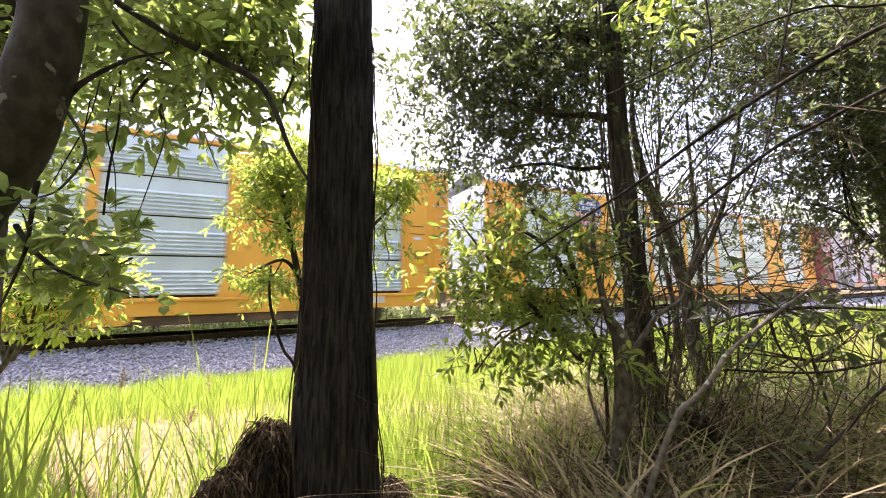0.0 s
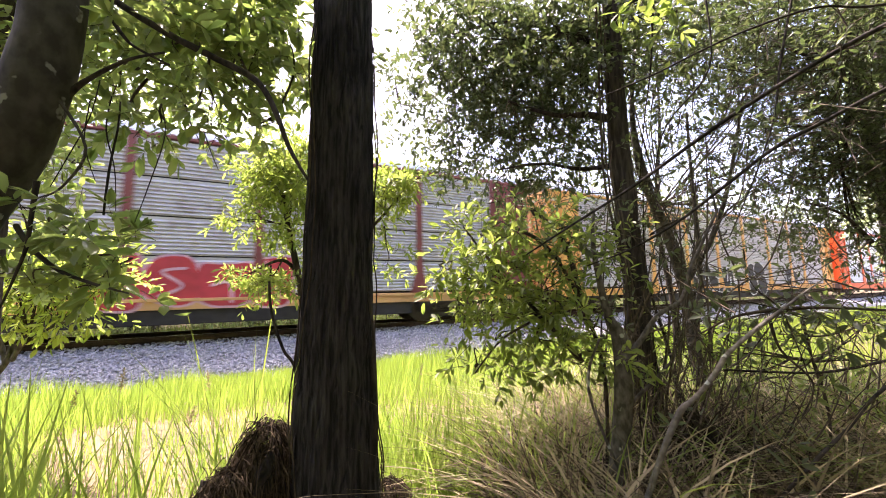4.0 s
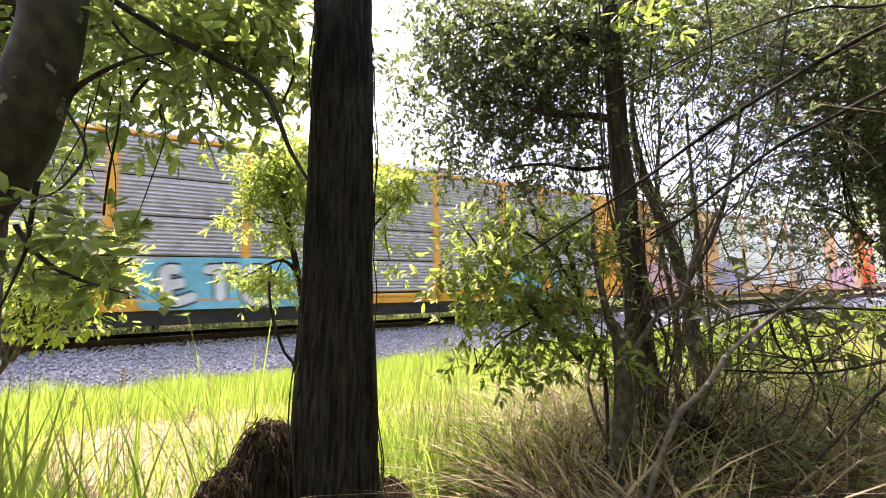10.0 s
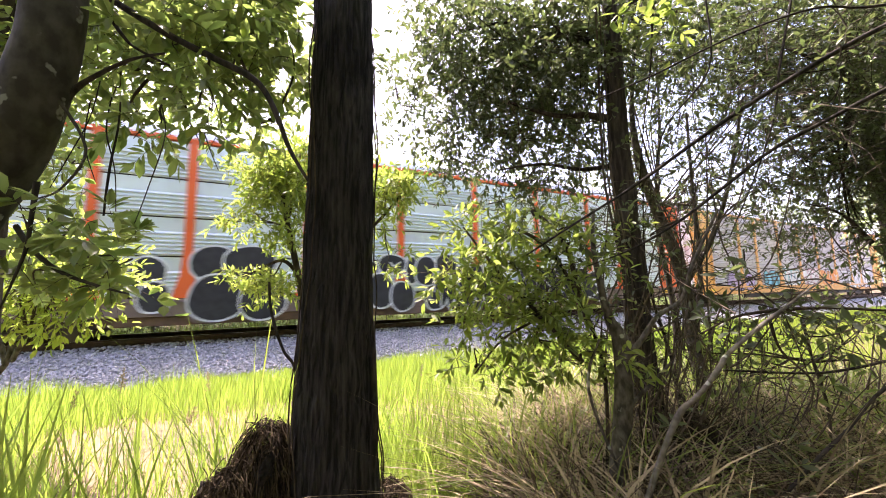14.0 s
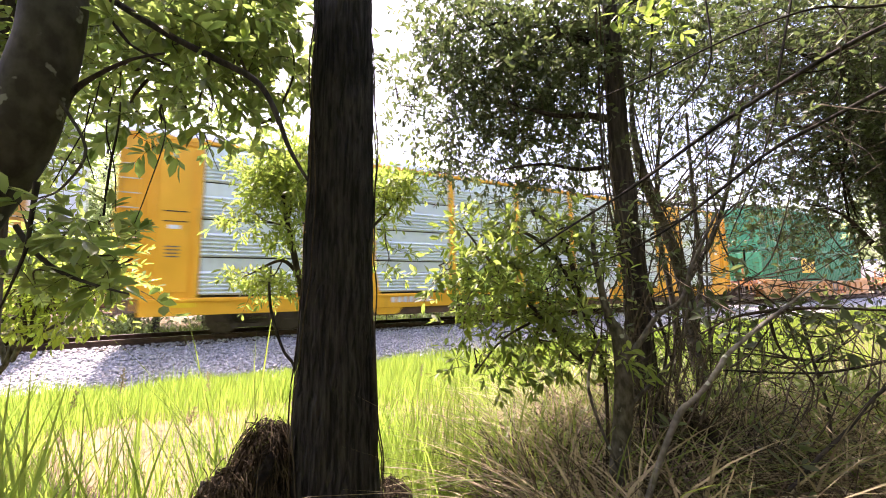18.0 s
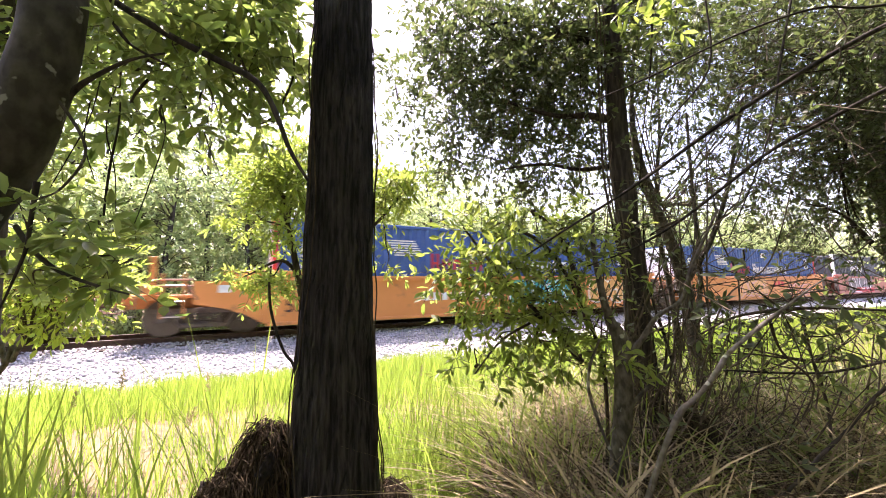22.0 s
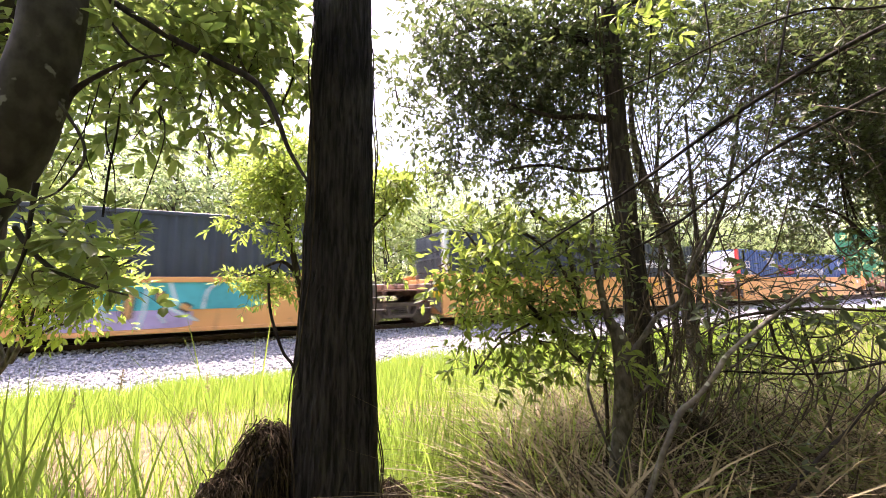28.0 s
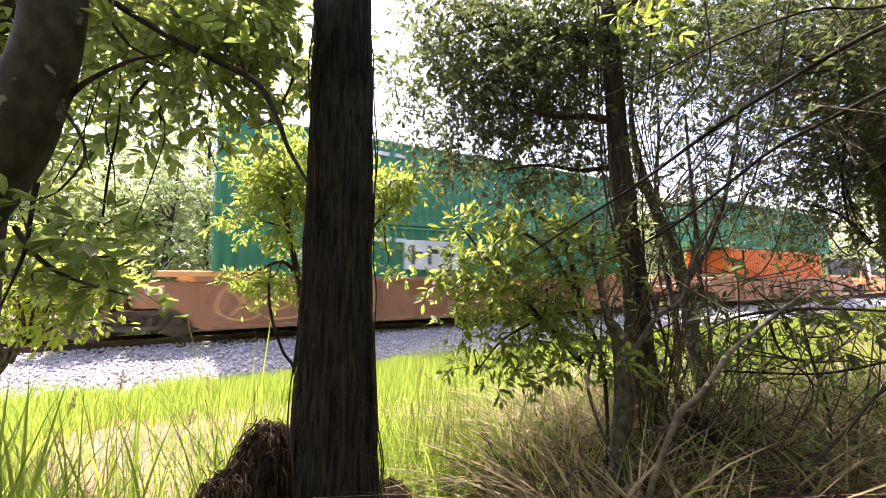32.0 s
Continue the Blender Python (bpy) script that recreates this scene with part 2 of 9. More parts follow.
def track_bed():
    ds = [-4.6, -4.0, -3.2, -2.35, -1.7, -1.15, 0, 1.15, 1.7, 2.35, 3.2, 4.0, 4.6]
    xs = np.arange(-60, 141, 2.0)
    v = np.array([(x, TRACK_Y + d, bed_z(abs(d)) - (0.12 if abs(d) > 4.3 else 0.03)) for d in ds for x in xs])
    w, h = len(xs), len(ds)
    i = np.arange(w * h).reshape(h, w)
    f = np.stack([i[:-1, :-1], i[:-1, 1:], i[1:, 1:], i[1:, :-1]], -1).reshape(-1, 4)
    bed = tagged(new("track_bed", arrays_mesh("track_bed", v, f, BED)), "grey crushed-stone ballast bed under the track", "ballast", kind="structure")
    tagged(new("ballast_core", mesh_of("ballast_core", boxes((-60, 140, TRACK_Y - 0.95, TRACK_Y + 0.95, 0.05, 0.385)), DARK_BALLAST)),
           "dark ballast packed between the ties", "ballast", kind="structure")
    # loose stones, thickest on the near shoulder
    rng = np.random.default_rng(5)
    n = 30000
    x = -9 + 45 * rng.random(n) ** 1.7
    d = -(0.86 + 3.97 * rng.random(n) ** 0.85)
    edge = np.array([noise.noise((a * 0.7, 2, 5)) for a in x]) * 0.35
    keep = d > -4.35 - edge + 0.25 * rng.random(n)
    x, d = x[keep], d[keep]
    z = np.array([bed_z(abs(a)) for a in d]) - 0.005 + 0.012 * rng.random(len(d))
    size = 0.020 + 0.026 * rng.random(len(d)) + 0.0008 * np.clip(x, 0, 40)
    base = np.array([(1, 0, 0), (-1, 0, 0), (0, 1, 0), (0, -1, 0), (0, 0, 1), (0, 0, -1)], float)
    tri = np.array([(0, 2, 4), (2, 1, 4), (1, 3, 4), (3, 0, 4), (2, 0, 5), (1, 2, 5), (3, 1, 5), (0, 3, 5)])
    jit = 0.7 + 0.6 * rng.random((len(d), 6, 1))
    ang = rng.random(len(d)) * 6.28
    tilt = (rng.random(len(d)) - 0.5) * 1.6
    p = base[None] * jit * size[:, None, None]
    p[..., 2] *= 0.75
    px, pz = p[..., 0] * np.cos(tilt)[:, None] - p[..., 2] * np.sin(tilt)[:, None], p[..., 0] * np.sin(tilt)[:, None] + p[..., 2] * np.cos(tilt)[:, None]
    qx = px * np.cos(ang)[:, None] - p[..., 1] * np.sin(ang)[:, None]
    qy = px * np.sin(ang)[:, None] + p[..., 1] * np.cos(ang)[:, None]
    v = np.stack([qx + x[:, None], qy + (TRACK_Y + d)[:, None], pz + z[:, None]], -1).reshape(-1, 3)
    f = (tri[None] + (np.arange(len(d)) * 6)[:, None, None]).reshape(-1, 3)
    tagged(new("ballast_stones", arrays_mesh("ballast_stones", v, f, STONE)), "loose angular grey ballast stones", "gravel", kind="stuff")
    return bed


track_bed()


def rails():
    prof = [(-0.07, -0.17), (0.07, -0.17), (0.07, -0.155), (0.012, -0.13), (0.012, -0.045), (0.036, -0.035), (0.036, -0.006), (0.028, 0.0),
            (-0.028, 0.0), (-0.036, -0.006), (-0.036, -0.035), (-0.012, -0.045), (-0.012, -0.13), (-0.07, -0.155)]
    for name, y in (("rail_near", -0.755), ("rail_far", 0.755)):
        bm = bmesh.new()
        rows = [[bm.verts.new((x, TRACK_Y + y + a, RAIL_Z + b)) for a, b in prof] for x in (-60, 140)]
        k = len(prof)
        for i in range(k):
            bm.faces.new((rows[0][i], rows[0][(i + 1) % k], rows[1][(i + 1) % k], rows[1][i]))
        bmesh.ops.recalc_face_normals(bm, faces=bm.faces)
        ob = new(name, mesh_of(name, bm, RAIL))
        ob.data.materials.append(RAIL_TOP)
        for f in ob.data.polygons:
            if f.normal.z > 0.9 and f.center.z > RAIL_Z - 0.004:
                f.material_index = 1
        tagged(ob, "rusty steel rail with a worn shiny head", "rail", "rails", "structure")
    bm = boxes((-0.115, 0.115, -1.3, 1.3, -0.18, 0), bevel=0.012)
    me = mesh_of("tie", bm, TIE)
    for i in range(200):
        x = -24 + i * 0.52
        ob = new("tie", me)
        ob.matrix_basis = pose(x, TRACK_Y + 0.04 * math.sin(i * 2.3), RAIL_Z - 0.17, 0, 0, 0.8 * math.sin(i * 1.7))
        tagged(ob, "weathered wooden railway tie bedded in ballast", "railway tie", "ties under the rails")


rails()
# ---- the train ----
moving = []          # (thing, place along the train)
rolling = []         # (wheelset, thing's place, place on the thing, height, radius)
CAR_LEN, SIDE, EAVE, SILL = 27.48, -1.55, 5.15, 1.0


def travelled(t):
    return SPEED * (t - 15) + 0.5 * SLOWING * (t - 15) ** 2


def wheelset_mesh(r):
    bm = bmesh.new()
    for y in (-0.755, 0.755):
        s = 1 if y > 0 else -1
        for rad, a, b in ((r, -0.065, 0.065), (r + 0.028, -0.10, -0.066), (r * 0.72, 0.066, 0.072), (0.12, 0.07, 0.14)):
            rod(bm, (0, y + s * a, 0), (0, y + s * b, 0), rad, 22)
        for k in range(6):   # lightening marks, so that the roll shows
            a = k * math.pi / 3
            c = (math.cos(a) * r * 0.48, y + s * 0.068, math.sin(a) * r * 0.48)
            rod(bm, c, (c[0], c[1] + s * 0.014, c[2]), 0.04, 8)
    rod(bm, (0, -0.9, 0), (0, 0.9, 0), 0.075, 12)
    return mesh_of("wheelset", bm, WHEEL_STEEL)


WHEELS = {r: wheelset_mesh(r) for r in (0.42, 0.47)}


def bogie_mesh(r, base):
    """Side frames, bolster and springs of a two-axle bogie, centred at its pivot."""
    bm = bmesh.new()
    h = base / 2
    for y in (-1.0, 1.0):
        s = 1 if y > 0 else -1
        y0, y1 = min(y, y - s * 0.14), max(y, y - s * 0.14)
        box(bm, -h - 0.22, h + 0.22, y0, y1, r + 0.12, r + 0.27, 0.02)      # top chord
        box(bm, -0.55, 0.55, y0, y1, r - 0.26, r - 0.14, 0.02)              # bottom chord
        for q in (-1, 1):
            rod(bm, (q * 0.5, y - s * 0.07, r - 0.2), (q * (h - 0.15), y - s * 0.07, r + 0.18), 0.07, 6)
            box(bm, q * 0.34 - 0.05, q * 0.34 + 0.05, y0, y1, r - 0.16, r + 0.14)
            box(bm, q * h - 0.14, q * h + 0.14, y - s * 0.16 if s > 0 else y, y if s > 0 else y - s * 0.16, r - 0.10, r + 0.14, 0.02)
            rod(bm, (q * h, y, r), (q * h, y + s * 0.05, r), 0.10, 12)
        for k in range(3):
            for z in range(4):
                rod(bm, (-0.18 + k * 0.18, y - s * 0.07, r - 0.13 + z * 0.065), (-0.18 + k * 0.18, y - s * 0.07, r - 0.10 + z * 0.065), 0.075, 8)
    box(bm, -0.18, 0.18, -0.95, 0.95, r + 0.02, r + 0.22, 0.02)
    return mesh_of("bogie_frame", bm, DUSTY_STEEL)


BOGIES = {0.42: bogie_mesh(0.42, 1.68), 0.47: bogie_mesh(0.47, 1.83)}


def bogie(car, place, x, r):
    part("bogie_frame", BOGIES[r], None, car, at=pose(x, 0, 0))
    for q in (-1, 1):
        dx = x + q * (0.84 if r < 0.45 else 0.915)
        w = part("wheelset", WHEELS[r], None, car, "steel wheels on their axle", at=pose(dx, 0, r))
        rolling.append((w, place, dx, r))


def coupler_mesh():
    bm = boxes((-0.75, 0.0, -0.09, 0.09, -0.10, 0.10), (-0.98, -0.70, -0.17, 0.17, -0.16, 0.16), bevel=0.03)
    box(bm, -1.02, -0.85, -0.2, -0.02, -0.13, 0.13, 0.03)
    for k in range(6):       # sagging air hose
        a, b = k / 6, (k + 1) / 6
        rod(bm, (-0.9 * a, 0.32, -0.05 - 0.9 * a * (1 - a)), (-0.9 * b, 0.32, -0.05 - 0.9 * b * (1 - b)), 0.025, 6)
    return mesh_of("coupler", bm, RUST_STEEL)


COUPLER = coupler_mesh()


def strokes(paths, width, y, taper=False):
    """Ribbons of an even width along smooth lines of (x, z) points, as sprayed paint: thin, rounded at the ends."""
    bm = bmesh.new()
    for pts in paths:
        line = []
        for i in range(len(pts) - 1):
            p0, p1, p2, p3 = pts[max(i - 1, 0)], pts[i], pts[i + 1], pts[min(i + 2, len(pts) - 1)]
            for k in range(7):
                t = k / 7
                line.append(tuple(0.5 * (2 * p1[j] + (p2[j] - p0[j]) * t + (2 * p0[j] - 5 * p1[j] + 4 * p2[j] - p3[j]) * t * t
                                         + (3 * p1[j] - p0[j] - 3 * p2[j] + p3[j]) * t ** 3) for j in (0, 1)))
        line.append(pts[-1])
        prev = None
        for i, (x, z) in enumerate(line):
            a, b = line[max(i - 1, 0)], line[min(i + 1, len(line) - 1)]
            d = Vector((b[0] - a[0], b[1] - a[1]))
            d = d.normalized() if d.length > 1e-6 else Vector((1, 0))
            w = width * (0.5 if i in (0, len(line) - 1) else 1) / 2
            row = (bm.verts.new((x - d.y * w, y, z + d.x * w)), bm.verts.new((x + d.y * w, y, z - d.x * w)))
            if prev:
                bm.faces.new((prev[0], prev[1], row[1], row[0]))
            prev = row
    g = bmesh.ops.extrude_face_region(bm, geom=list(bm.faces))
    bmesh.ops.translate(bm, verts=[v for v in g["geom"] if isinstance(v, bmesh.types.BMVert)], vec=(0, 0.003, 0))
    return bm


def blob(bm, cx, cz, rx, rz, y, rng, wob=0.12, square=0.75, n=26):
    ph = [rng.random() * 6.28 for _ in range(3)]
    ring = []
    for i in range(n):
        a = i / n * 2 * math.pi
        c, s = math.cos(a), math.sin(a)
        k = 1 + wob * (math.sin(2 * a + ph[0]) * 0.5 + math.sin(3 * a + ph[1]) * 0.4 + math.sin(5 * a + ph[2]) * 0.2)
        ring.append((cx + rx * k * math.copysign(abs(c) ** square, c), cz + rz * k * math.copysign(abs(s) ** square, s)))
    front = [bm.verts.new((x, y, z)) for x, z in ring]
    back = [bm.verts.new((x, y + 0.003, z)) for x, z in ring]
    bm.faces.new(front)
    for i in range(n):
        bm.faces.new((front[i], back[i], back[(i + 1) % n], front[(i + 1) % n]))


def graffiti(car, x0, x1, z0, z1, fill, line, seed, count, y=SIDE - 0.05, style="bubble", ground=None):
    """Spray paint: swollen rounded forms with an outline and inner curves."""
    rng = random.Random(seed)
    w = (x1 - x0) / count
    if ground:
        bm = bmesh.new()
        blob(bm, (x0 + x1) / 2, (z0 + z1) / 2, (x1 - x0) * 0.5, (z1 - z0) * 0.55, y + 0.004, rng, 0.05, 0.45, 40)
        part("graffiti_ground", bm, ground, car)
    for i in range(count):
        cx = x0 + (i + 0.5) * w + rng.uniform(-0.06, 0.06) * w
        cz = (z0 + z1) / 2 + rng.uniform(-0.05, 0.05)
        rx, rz = w * rng.uniform(0.48, 0.58), (z1 - z0) / 2 * rng.uniform(0.9, 1.04)
        wob, sq = rng.uniform(0.06, 0.26), rng.uniform(0.45, 0.95)
        state = rng.getstate()
        bm = bmesh.new()
        blob(bm, cx, cz, rx + 0.055, rz + 0.055, y - 0.0006 * i, rng, wob, sq)
        rng.setstate(state)
        k0 = len(bm.faces)
        blob(bm, cx, cz, rx, rz, y - 0.006 - 0.0006 * i, rng, wob, sq)
        k1 = len(bm.faces)
        lines = []
        k = rng.choice((0, 1, 2, 3, 4, 5))
        if k == 0:
            lines += [[(cx - 0.5 * rx, cz + 0.35 * rz), (cx, cz + 0.1 * rz), (cx + 0.45 * rx, cz + 0.3 * rz)], [(cx, cz + 0.1 * rz), (cx + 0.05 * rx, cz - 0.85 * rz)]]
        elif k == 1:
            lines += [[(cx + 0.5 * rx, cz + 0.5 * rz), (cx - 0.4 * rx, cz + 0.35 * rz), (cx + 0.35 * rx, cz - 0.2 * rz), (cx - 0.5 * rx, cz - 0.6 * rz)]]
        elif k == 2:
            lines += [[(cx - 0.3 * rx, cz + 0.1 * rz), (cx, cz + 0.45 * rz), (cx + 0.3 * rx, cz + 0.1 * rz), (cx, cz - 0.15 * rz), (cx - 0.3 * rx, cz + 0.1 * rz)],
                      [(cx + 0.1 * rx, cz - 0.3 * rz), (cx - 0.1 * rx, cz - 0.9 * rz)]]
        elif k == 3:
            lines += [[(cx - 0.6 * rx, cz - 0.1 * rz), (cx + 0.1 * rx, cz + 0.05 * rz), (cx + 0.2 * rx, cz - 0.9 * rz)]]
        elif k == 4:
            lines += [[(cx - 0.7 * rx, cz + 0.7 * rz), (cx - 0.1 * rx, cz - 0.1 * rz), (cx - 0.5 * rx, cz - 0.8 * rz)], [(cx + 0.6 * rx, cz + 0.8 * rz), (cx, cz + 0.1 * rz), (cx + 0.7 * rx, cz - 0.85 * rz)]]
        else:
            lines += [[(cx - 0.2 * rx, cz + 0.95 * rz), (cx - 0.25 * rx, cz - 0.2 * rz)], [(cx + 0.35 * rx, cz + 0.3 * rz), (cx + 0.3 * rx, cz - 0.95 * rz)]]
        tmp = bpy.data.meshes.new("tmp")
        s_ = strokes(lines, rng.uniform(0.05, 0.09), y - 0.022)
        s_.to_mesh(tmp)
        s_.free()
        bm.from_mesh(tmp)
        bpy.data.meshes.remove(tmp)
        bm.faces.ensure_lookup_table()
        for f in range(k0, k1):
            bm.faces[f].material_index = 1
        me = mesh_of("graffiti_form", bm, line)
        me.materials.append(fill)
        part("graffiti_form", me, None, car)


def ground_patch(car, x0, x1, z0, z1, mat, seed, y=SIDE - 0.075):
    """A sprayed patch with uneven rounded edges."""
    rng = random.Random(seed)
    bm = bmesh.new()
    blob(bm, (x0 + x1) / 2, (z0 + z1) / 2, (x1 - x0) / 2, (z1 - z0) / 2, y, rng, 0.05, 0.3, 48)
    return part("graffiti_ground", bm, mat, car)


def tag(car, paths, width, fill, line, rim=0.05, y=SIDE - 0.085):
    """Sprayed letters: each stroke with a rim in the line's colour under its fill."""
    for k, p in enumerate(paths):
        letter = part("graffiti_letter", strokes([p], width + 2 * rim, y - 0.0012 * k), line, car)
        part("fill", strokes([p], width, y - 0.006 - 0.0012 * k), fill, letter)


def bubbles(car, rows, fill, line, seed, y=SIDE - 0.075):
    """Swollen round forms of (x, z, half width, half height), each with a rim."""
    rng = random.Random(seed)
    for k, (x, z, rx, rz) in enumerate(rows):
        state = rng.getstate()
        bm = bmesh.new()
        blob(bm, x, z, rx + 0.05, rz + 0.05, y - 0.003 * k, rng, 0.06, 0.9, 30)
        rim = part("graffiti_form", bm, line, car)
        rng.setstate(state)
        bm = bmesh.new()
        blob(bm, x, z, rx, rz, y - 0.002 - 0.003 * k, rng, 0.06, 0.9, 30)
        part("fill", bm, fill, rim)


def panel_profiles(style):
    """Outlines (y, z) of the stacked side panels, from the sill up to the eave."""
    out = []
    z0, z1 = SILL + 0.06, EAVE - 0.10
    n = 4
    h = (z1 - z0) / n
    for i in range(n):
        a, b = z0 + i * h, z0 + (i + 1) * h - 0.038
        ribs, top = (6, a + (b - a) * 0.66) if style == "wide" else (9, b - 0.05)
        step = (top - a - 0.02) / ribs
        d = 0.046 if style == "wide" else 0.034
        p = [(0.0, a)]
        for k in range(ribs):      # undercut below, flat crest, a slope that looks up
            q = a + 0.02 + k * step
            p += [(0.0, q), (-d, q + step * 0.16), (-d, q + step * 0.34), (0.0, q + step * 0.80)]
        p += [(0.0, top), (0.0, b)]
        out.append(p)
    return out


def side_plate(prof, y, depth):
    """A plate cut to an outline of (x, z), standing at y and depth thick."""
    bm = bmesh.new()
    fr = bm.faces.new([bm.verts.new((x, y, z)) for x, z in prof])
    g = bmesh.ops.extrude_face_region(bm, geom=[fr])
    bmesh.ops.translate(bm, verts=[v for v in g["geom"] if isinstance(v, bmesh.types.BMVert)], vec=(0, depth, 0))
    bmesh.ops.recalc_face_normals(bm, faces=bm.faces)
    return bm


def roof_mesh():
    """An arched roof of cross-ribbed sheets."""
    arc = [(-1.60, EAVE - 0.02)] + [(-1.57 * math.cos(math.pi * k / 12), EAVE + 0.05 + 0.56 * math.sin(math.pi * k / 12) ** 0.8) for k in range(13)] + [(1.60, EAVE - 0.02)]
    xs, up = [], []
    x = 0.0
    while x < CAR_LEN - 0.01:
        for dx, u in ((0, 0.0), (0.15, 0.0), (0.18, 0.03), (0.27, 0.03)):
            xs.append(x + dx), up.append(u)
        x += 0.30
    xs.append(CAR_LEN), up.append(0.0)
    v = np.array([(min(a, CAR_LEN), y * (1 + u * 0.3), z + (u if 0 < j < len(arc) - 1 else 0)) for a, u in zip(xs, up) for j, (y, z) in enumerate(arc)])
    w, h = len(arc), len(xs)
    i = np.arange(w * h).reshape(h, w)
    f = np.stack([i[:-1, :-1], i[1:, :-1], i[1:, 1:], i[:-1, 1:]], -1).reshape(-1, 4)
    return arrays_mesh("roof", v, f, ROOF_STEEL)


ROOF = roof_mesh()
POSTS = (4.65, 6.58, 9.43, 12.31, 15.17, 18.05, 20.90, 22.83)   # narrow posts, from the left end


def autorack(place, frame_paint, panel_paint, style, label, wide=False, end_paint=None, sill_paint=None, trim=0.0, deep=False):
    car = new("autorack_car")
    car.empty_display_size = 0.3
    tagged(car, label, "railcar", "freight train cars")
    moving.append((car, place))
    sill_paint = sill_paint or frame_paint
    L = CAR_LEN
    # floor, deep side sill, underframe
    E = L - trim          # right end; the left end stands at trim
    low = 0.70 if style == "fine" and not deep else 0.56
    part("side_sill", boxes((trim + 0.55, E - 0.55, SIDE - 0.04, SIDE + 0.10, low, SILL), bevel=0.01), sill_paint, car)
    part("sill_flange", boxes((trim + 0.55, E - 0.55, SIDE - 0.075, SIDE - 0.041, SILL - 0.10, SILL - 0.02), bevel=0.008), sill_paint, car)
    part("lower_sill", boxes((4.9, L - 4.9, SIDE + 0.03, SIDE + 0.13, 0.33, low - 0.002), bevel=0.02), BLACK_STEEL if style == "fine" else SOOTY_STEEL, car)
    for x in (6.6, 12.3, 18.0):
        part("jacking_pad", side_plate([(x, low - 0.002), (x + 0.12, 0.40), (x + 0.2, 0.36), (x + 0.75, 0.36), (x + 0.85, 0.40), (x + 0.97, low - 0.002)], SIDE - 0.02, 0.06), sill_paint if style != "fine" else BLACK_STEEL, car)
    for x0 in (trim + 0.06, E - 0.54):
        part("corner_block", boxes((x0, x0 + 0.48, SIDE + 0.12, SIDE + 0.5, 0.66, SILL - 0.03), bevel=0.02), SILL_BROWN, car)
    # black backing added so that the gaps between side panels look dark
    part("seam_backing", boxes((1.8, L - 1.8, SIDE + 0.085, SIDE + 0.10, SILL, EAVE - 0.1)), BLACK_STEEL, car)
    part("underframe", boxes((trim + 0.3, E - 0.3, -1.4, 1.5, 0.80, 0.98), (trim + 0.2, E - 0.2, -0.28, 0.28, 0.50, 0.82), (9, 10.4, -1.1, -0.2, 0.42, 0.80), (15.2, 17.8, 0.1, 1.0, 0.36, 0.80), bevel=0.02), BLACK_STEEL, car)
    part("far_side", boxes((trim, E, 1.42, 1.54, 0.62, EAVE)), panel_paint, car)
    part("eave_rail", boxes((trim, E, SIDE - 0.05, SIDE + 0.08, EAVE - 0.10, EAVE + 0.03), bevel=0.015), frame_paint, car)
    part("roof", ROOF, None, car, "cross-ribbed pale metal roof", at=Matrix.Translation((trim, 0, 0)) @ Matrix.Diagonal(((E - trim) / L, 1, 1, 1)))
    # end panels with ribs, doors behind them
    for x0, x1, q in ((trim, 1.75 + trim, 1), (E - 1.75, E, -1)):
        def ax(u0, u1, *rest):      # u runs inward from the car's end
            e = x0 if q > 0 else x1
            return (min(e + q * u0, e + q * u1), max(e + q * u0, e + q * u1), *rest)
        part("end_panel", boxes(ax(0, 1.75, SIDE + 0.0, SIDE + 0.06, SILL, EAVE - 0.10), bevel=0.008), frame_paint, car)
        part("corner_plate", boxes(ax(0.0, 0.06, SIDE - 0.055, SIDE - 0.001, SILL - 0.02, EAVE - 0.10), ax(0.46, 0.54, SIDE - 0.06, SIDE - 0.001, SILL, EAVE - 0.10), bevel=0.01), frame_paint, car)
        part("channel", boxes(ax(0.70, 0.76, SIDE - 0.045, SIDE - 0.001, SILL + 0.6, EAVE - 0.10), bevel=0.008), frame_paint, car)
        part("gusset", side_plate([((x0 if q > 0 else x1) + q * u, z) for u, z in ((0.55, SILL + 0.02), (0.55, SILL + 0.55), (0.80, SILL + 0.55), (0.98, SILL + 0.12), (1.25, SILL + 0.02))], SIDE - 0.04, 0.039), frame_paint, car)
        part("door_frame", boxes(ax(1.62, 1.75, SIDE - 0.06, SIDE - 0.001, SILL, EAVE - 0.10), ax(0.80, 1.62, SIDE - 0.03, SIDE - 0.001, EAVE - 0.20, EAVE - 0.10), bevel=0.01), frame_paint, car)
        part("service_door", boxes(ax(0.82, 1.54, SIDE - 0.022, SIDE - 0.002, SILL + 0.14, EAVE - 0.26), bevel=0.008), frame_paint, car)
        part("hinge_bar", boxes(ax(0.95, 1.45, SIDE - 0.032, SIDE - 0.021, 2.92, 2.945), ax(0.95, 1.45, SIDE - 0.032, SIDE - 0.021, 3.18, 3.205)), BLACK_STEEL, car)
        for k in range(4):
            part("marking", boxes(ax(1.02, 1.30, SIDE - 0.028, SIDE - 0.021, 2.02 + k * 0.085, 2.05 + k * 0.085)), INK_GREY, car)
        part("placard", boxes(ax(1.05, 1.31, SIDE - 0.028, SIDE - 0.021, 2.74, 2.84)), INK_WHITE, car)
        for u in (0.07, 0.43):
            part("stile", boxes(ax(u, u + 0.025, SIDE - 0.055, SIDE - 0.02, 0.72, EAVE - 0.25)), frame_paint, car)
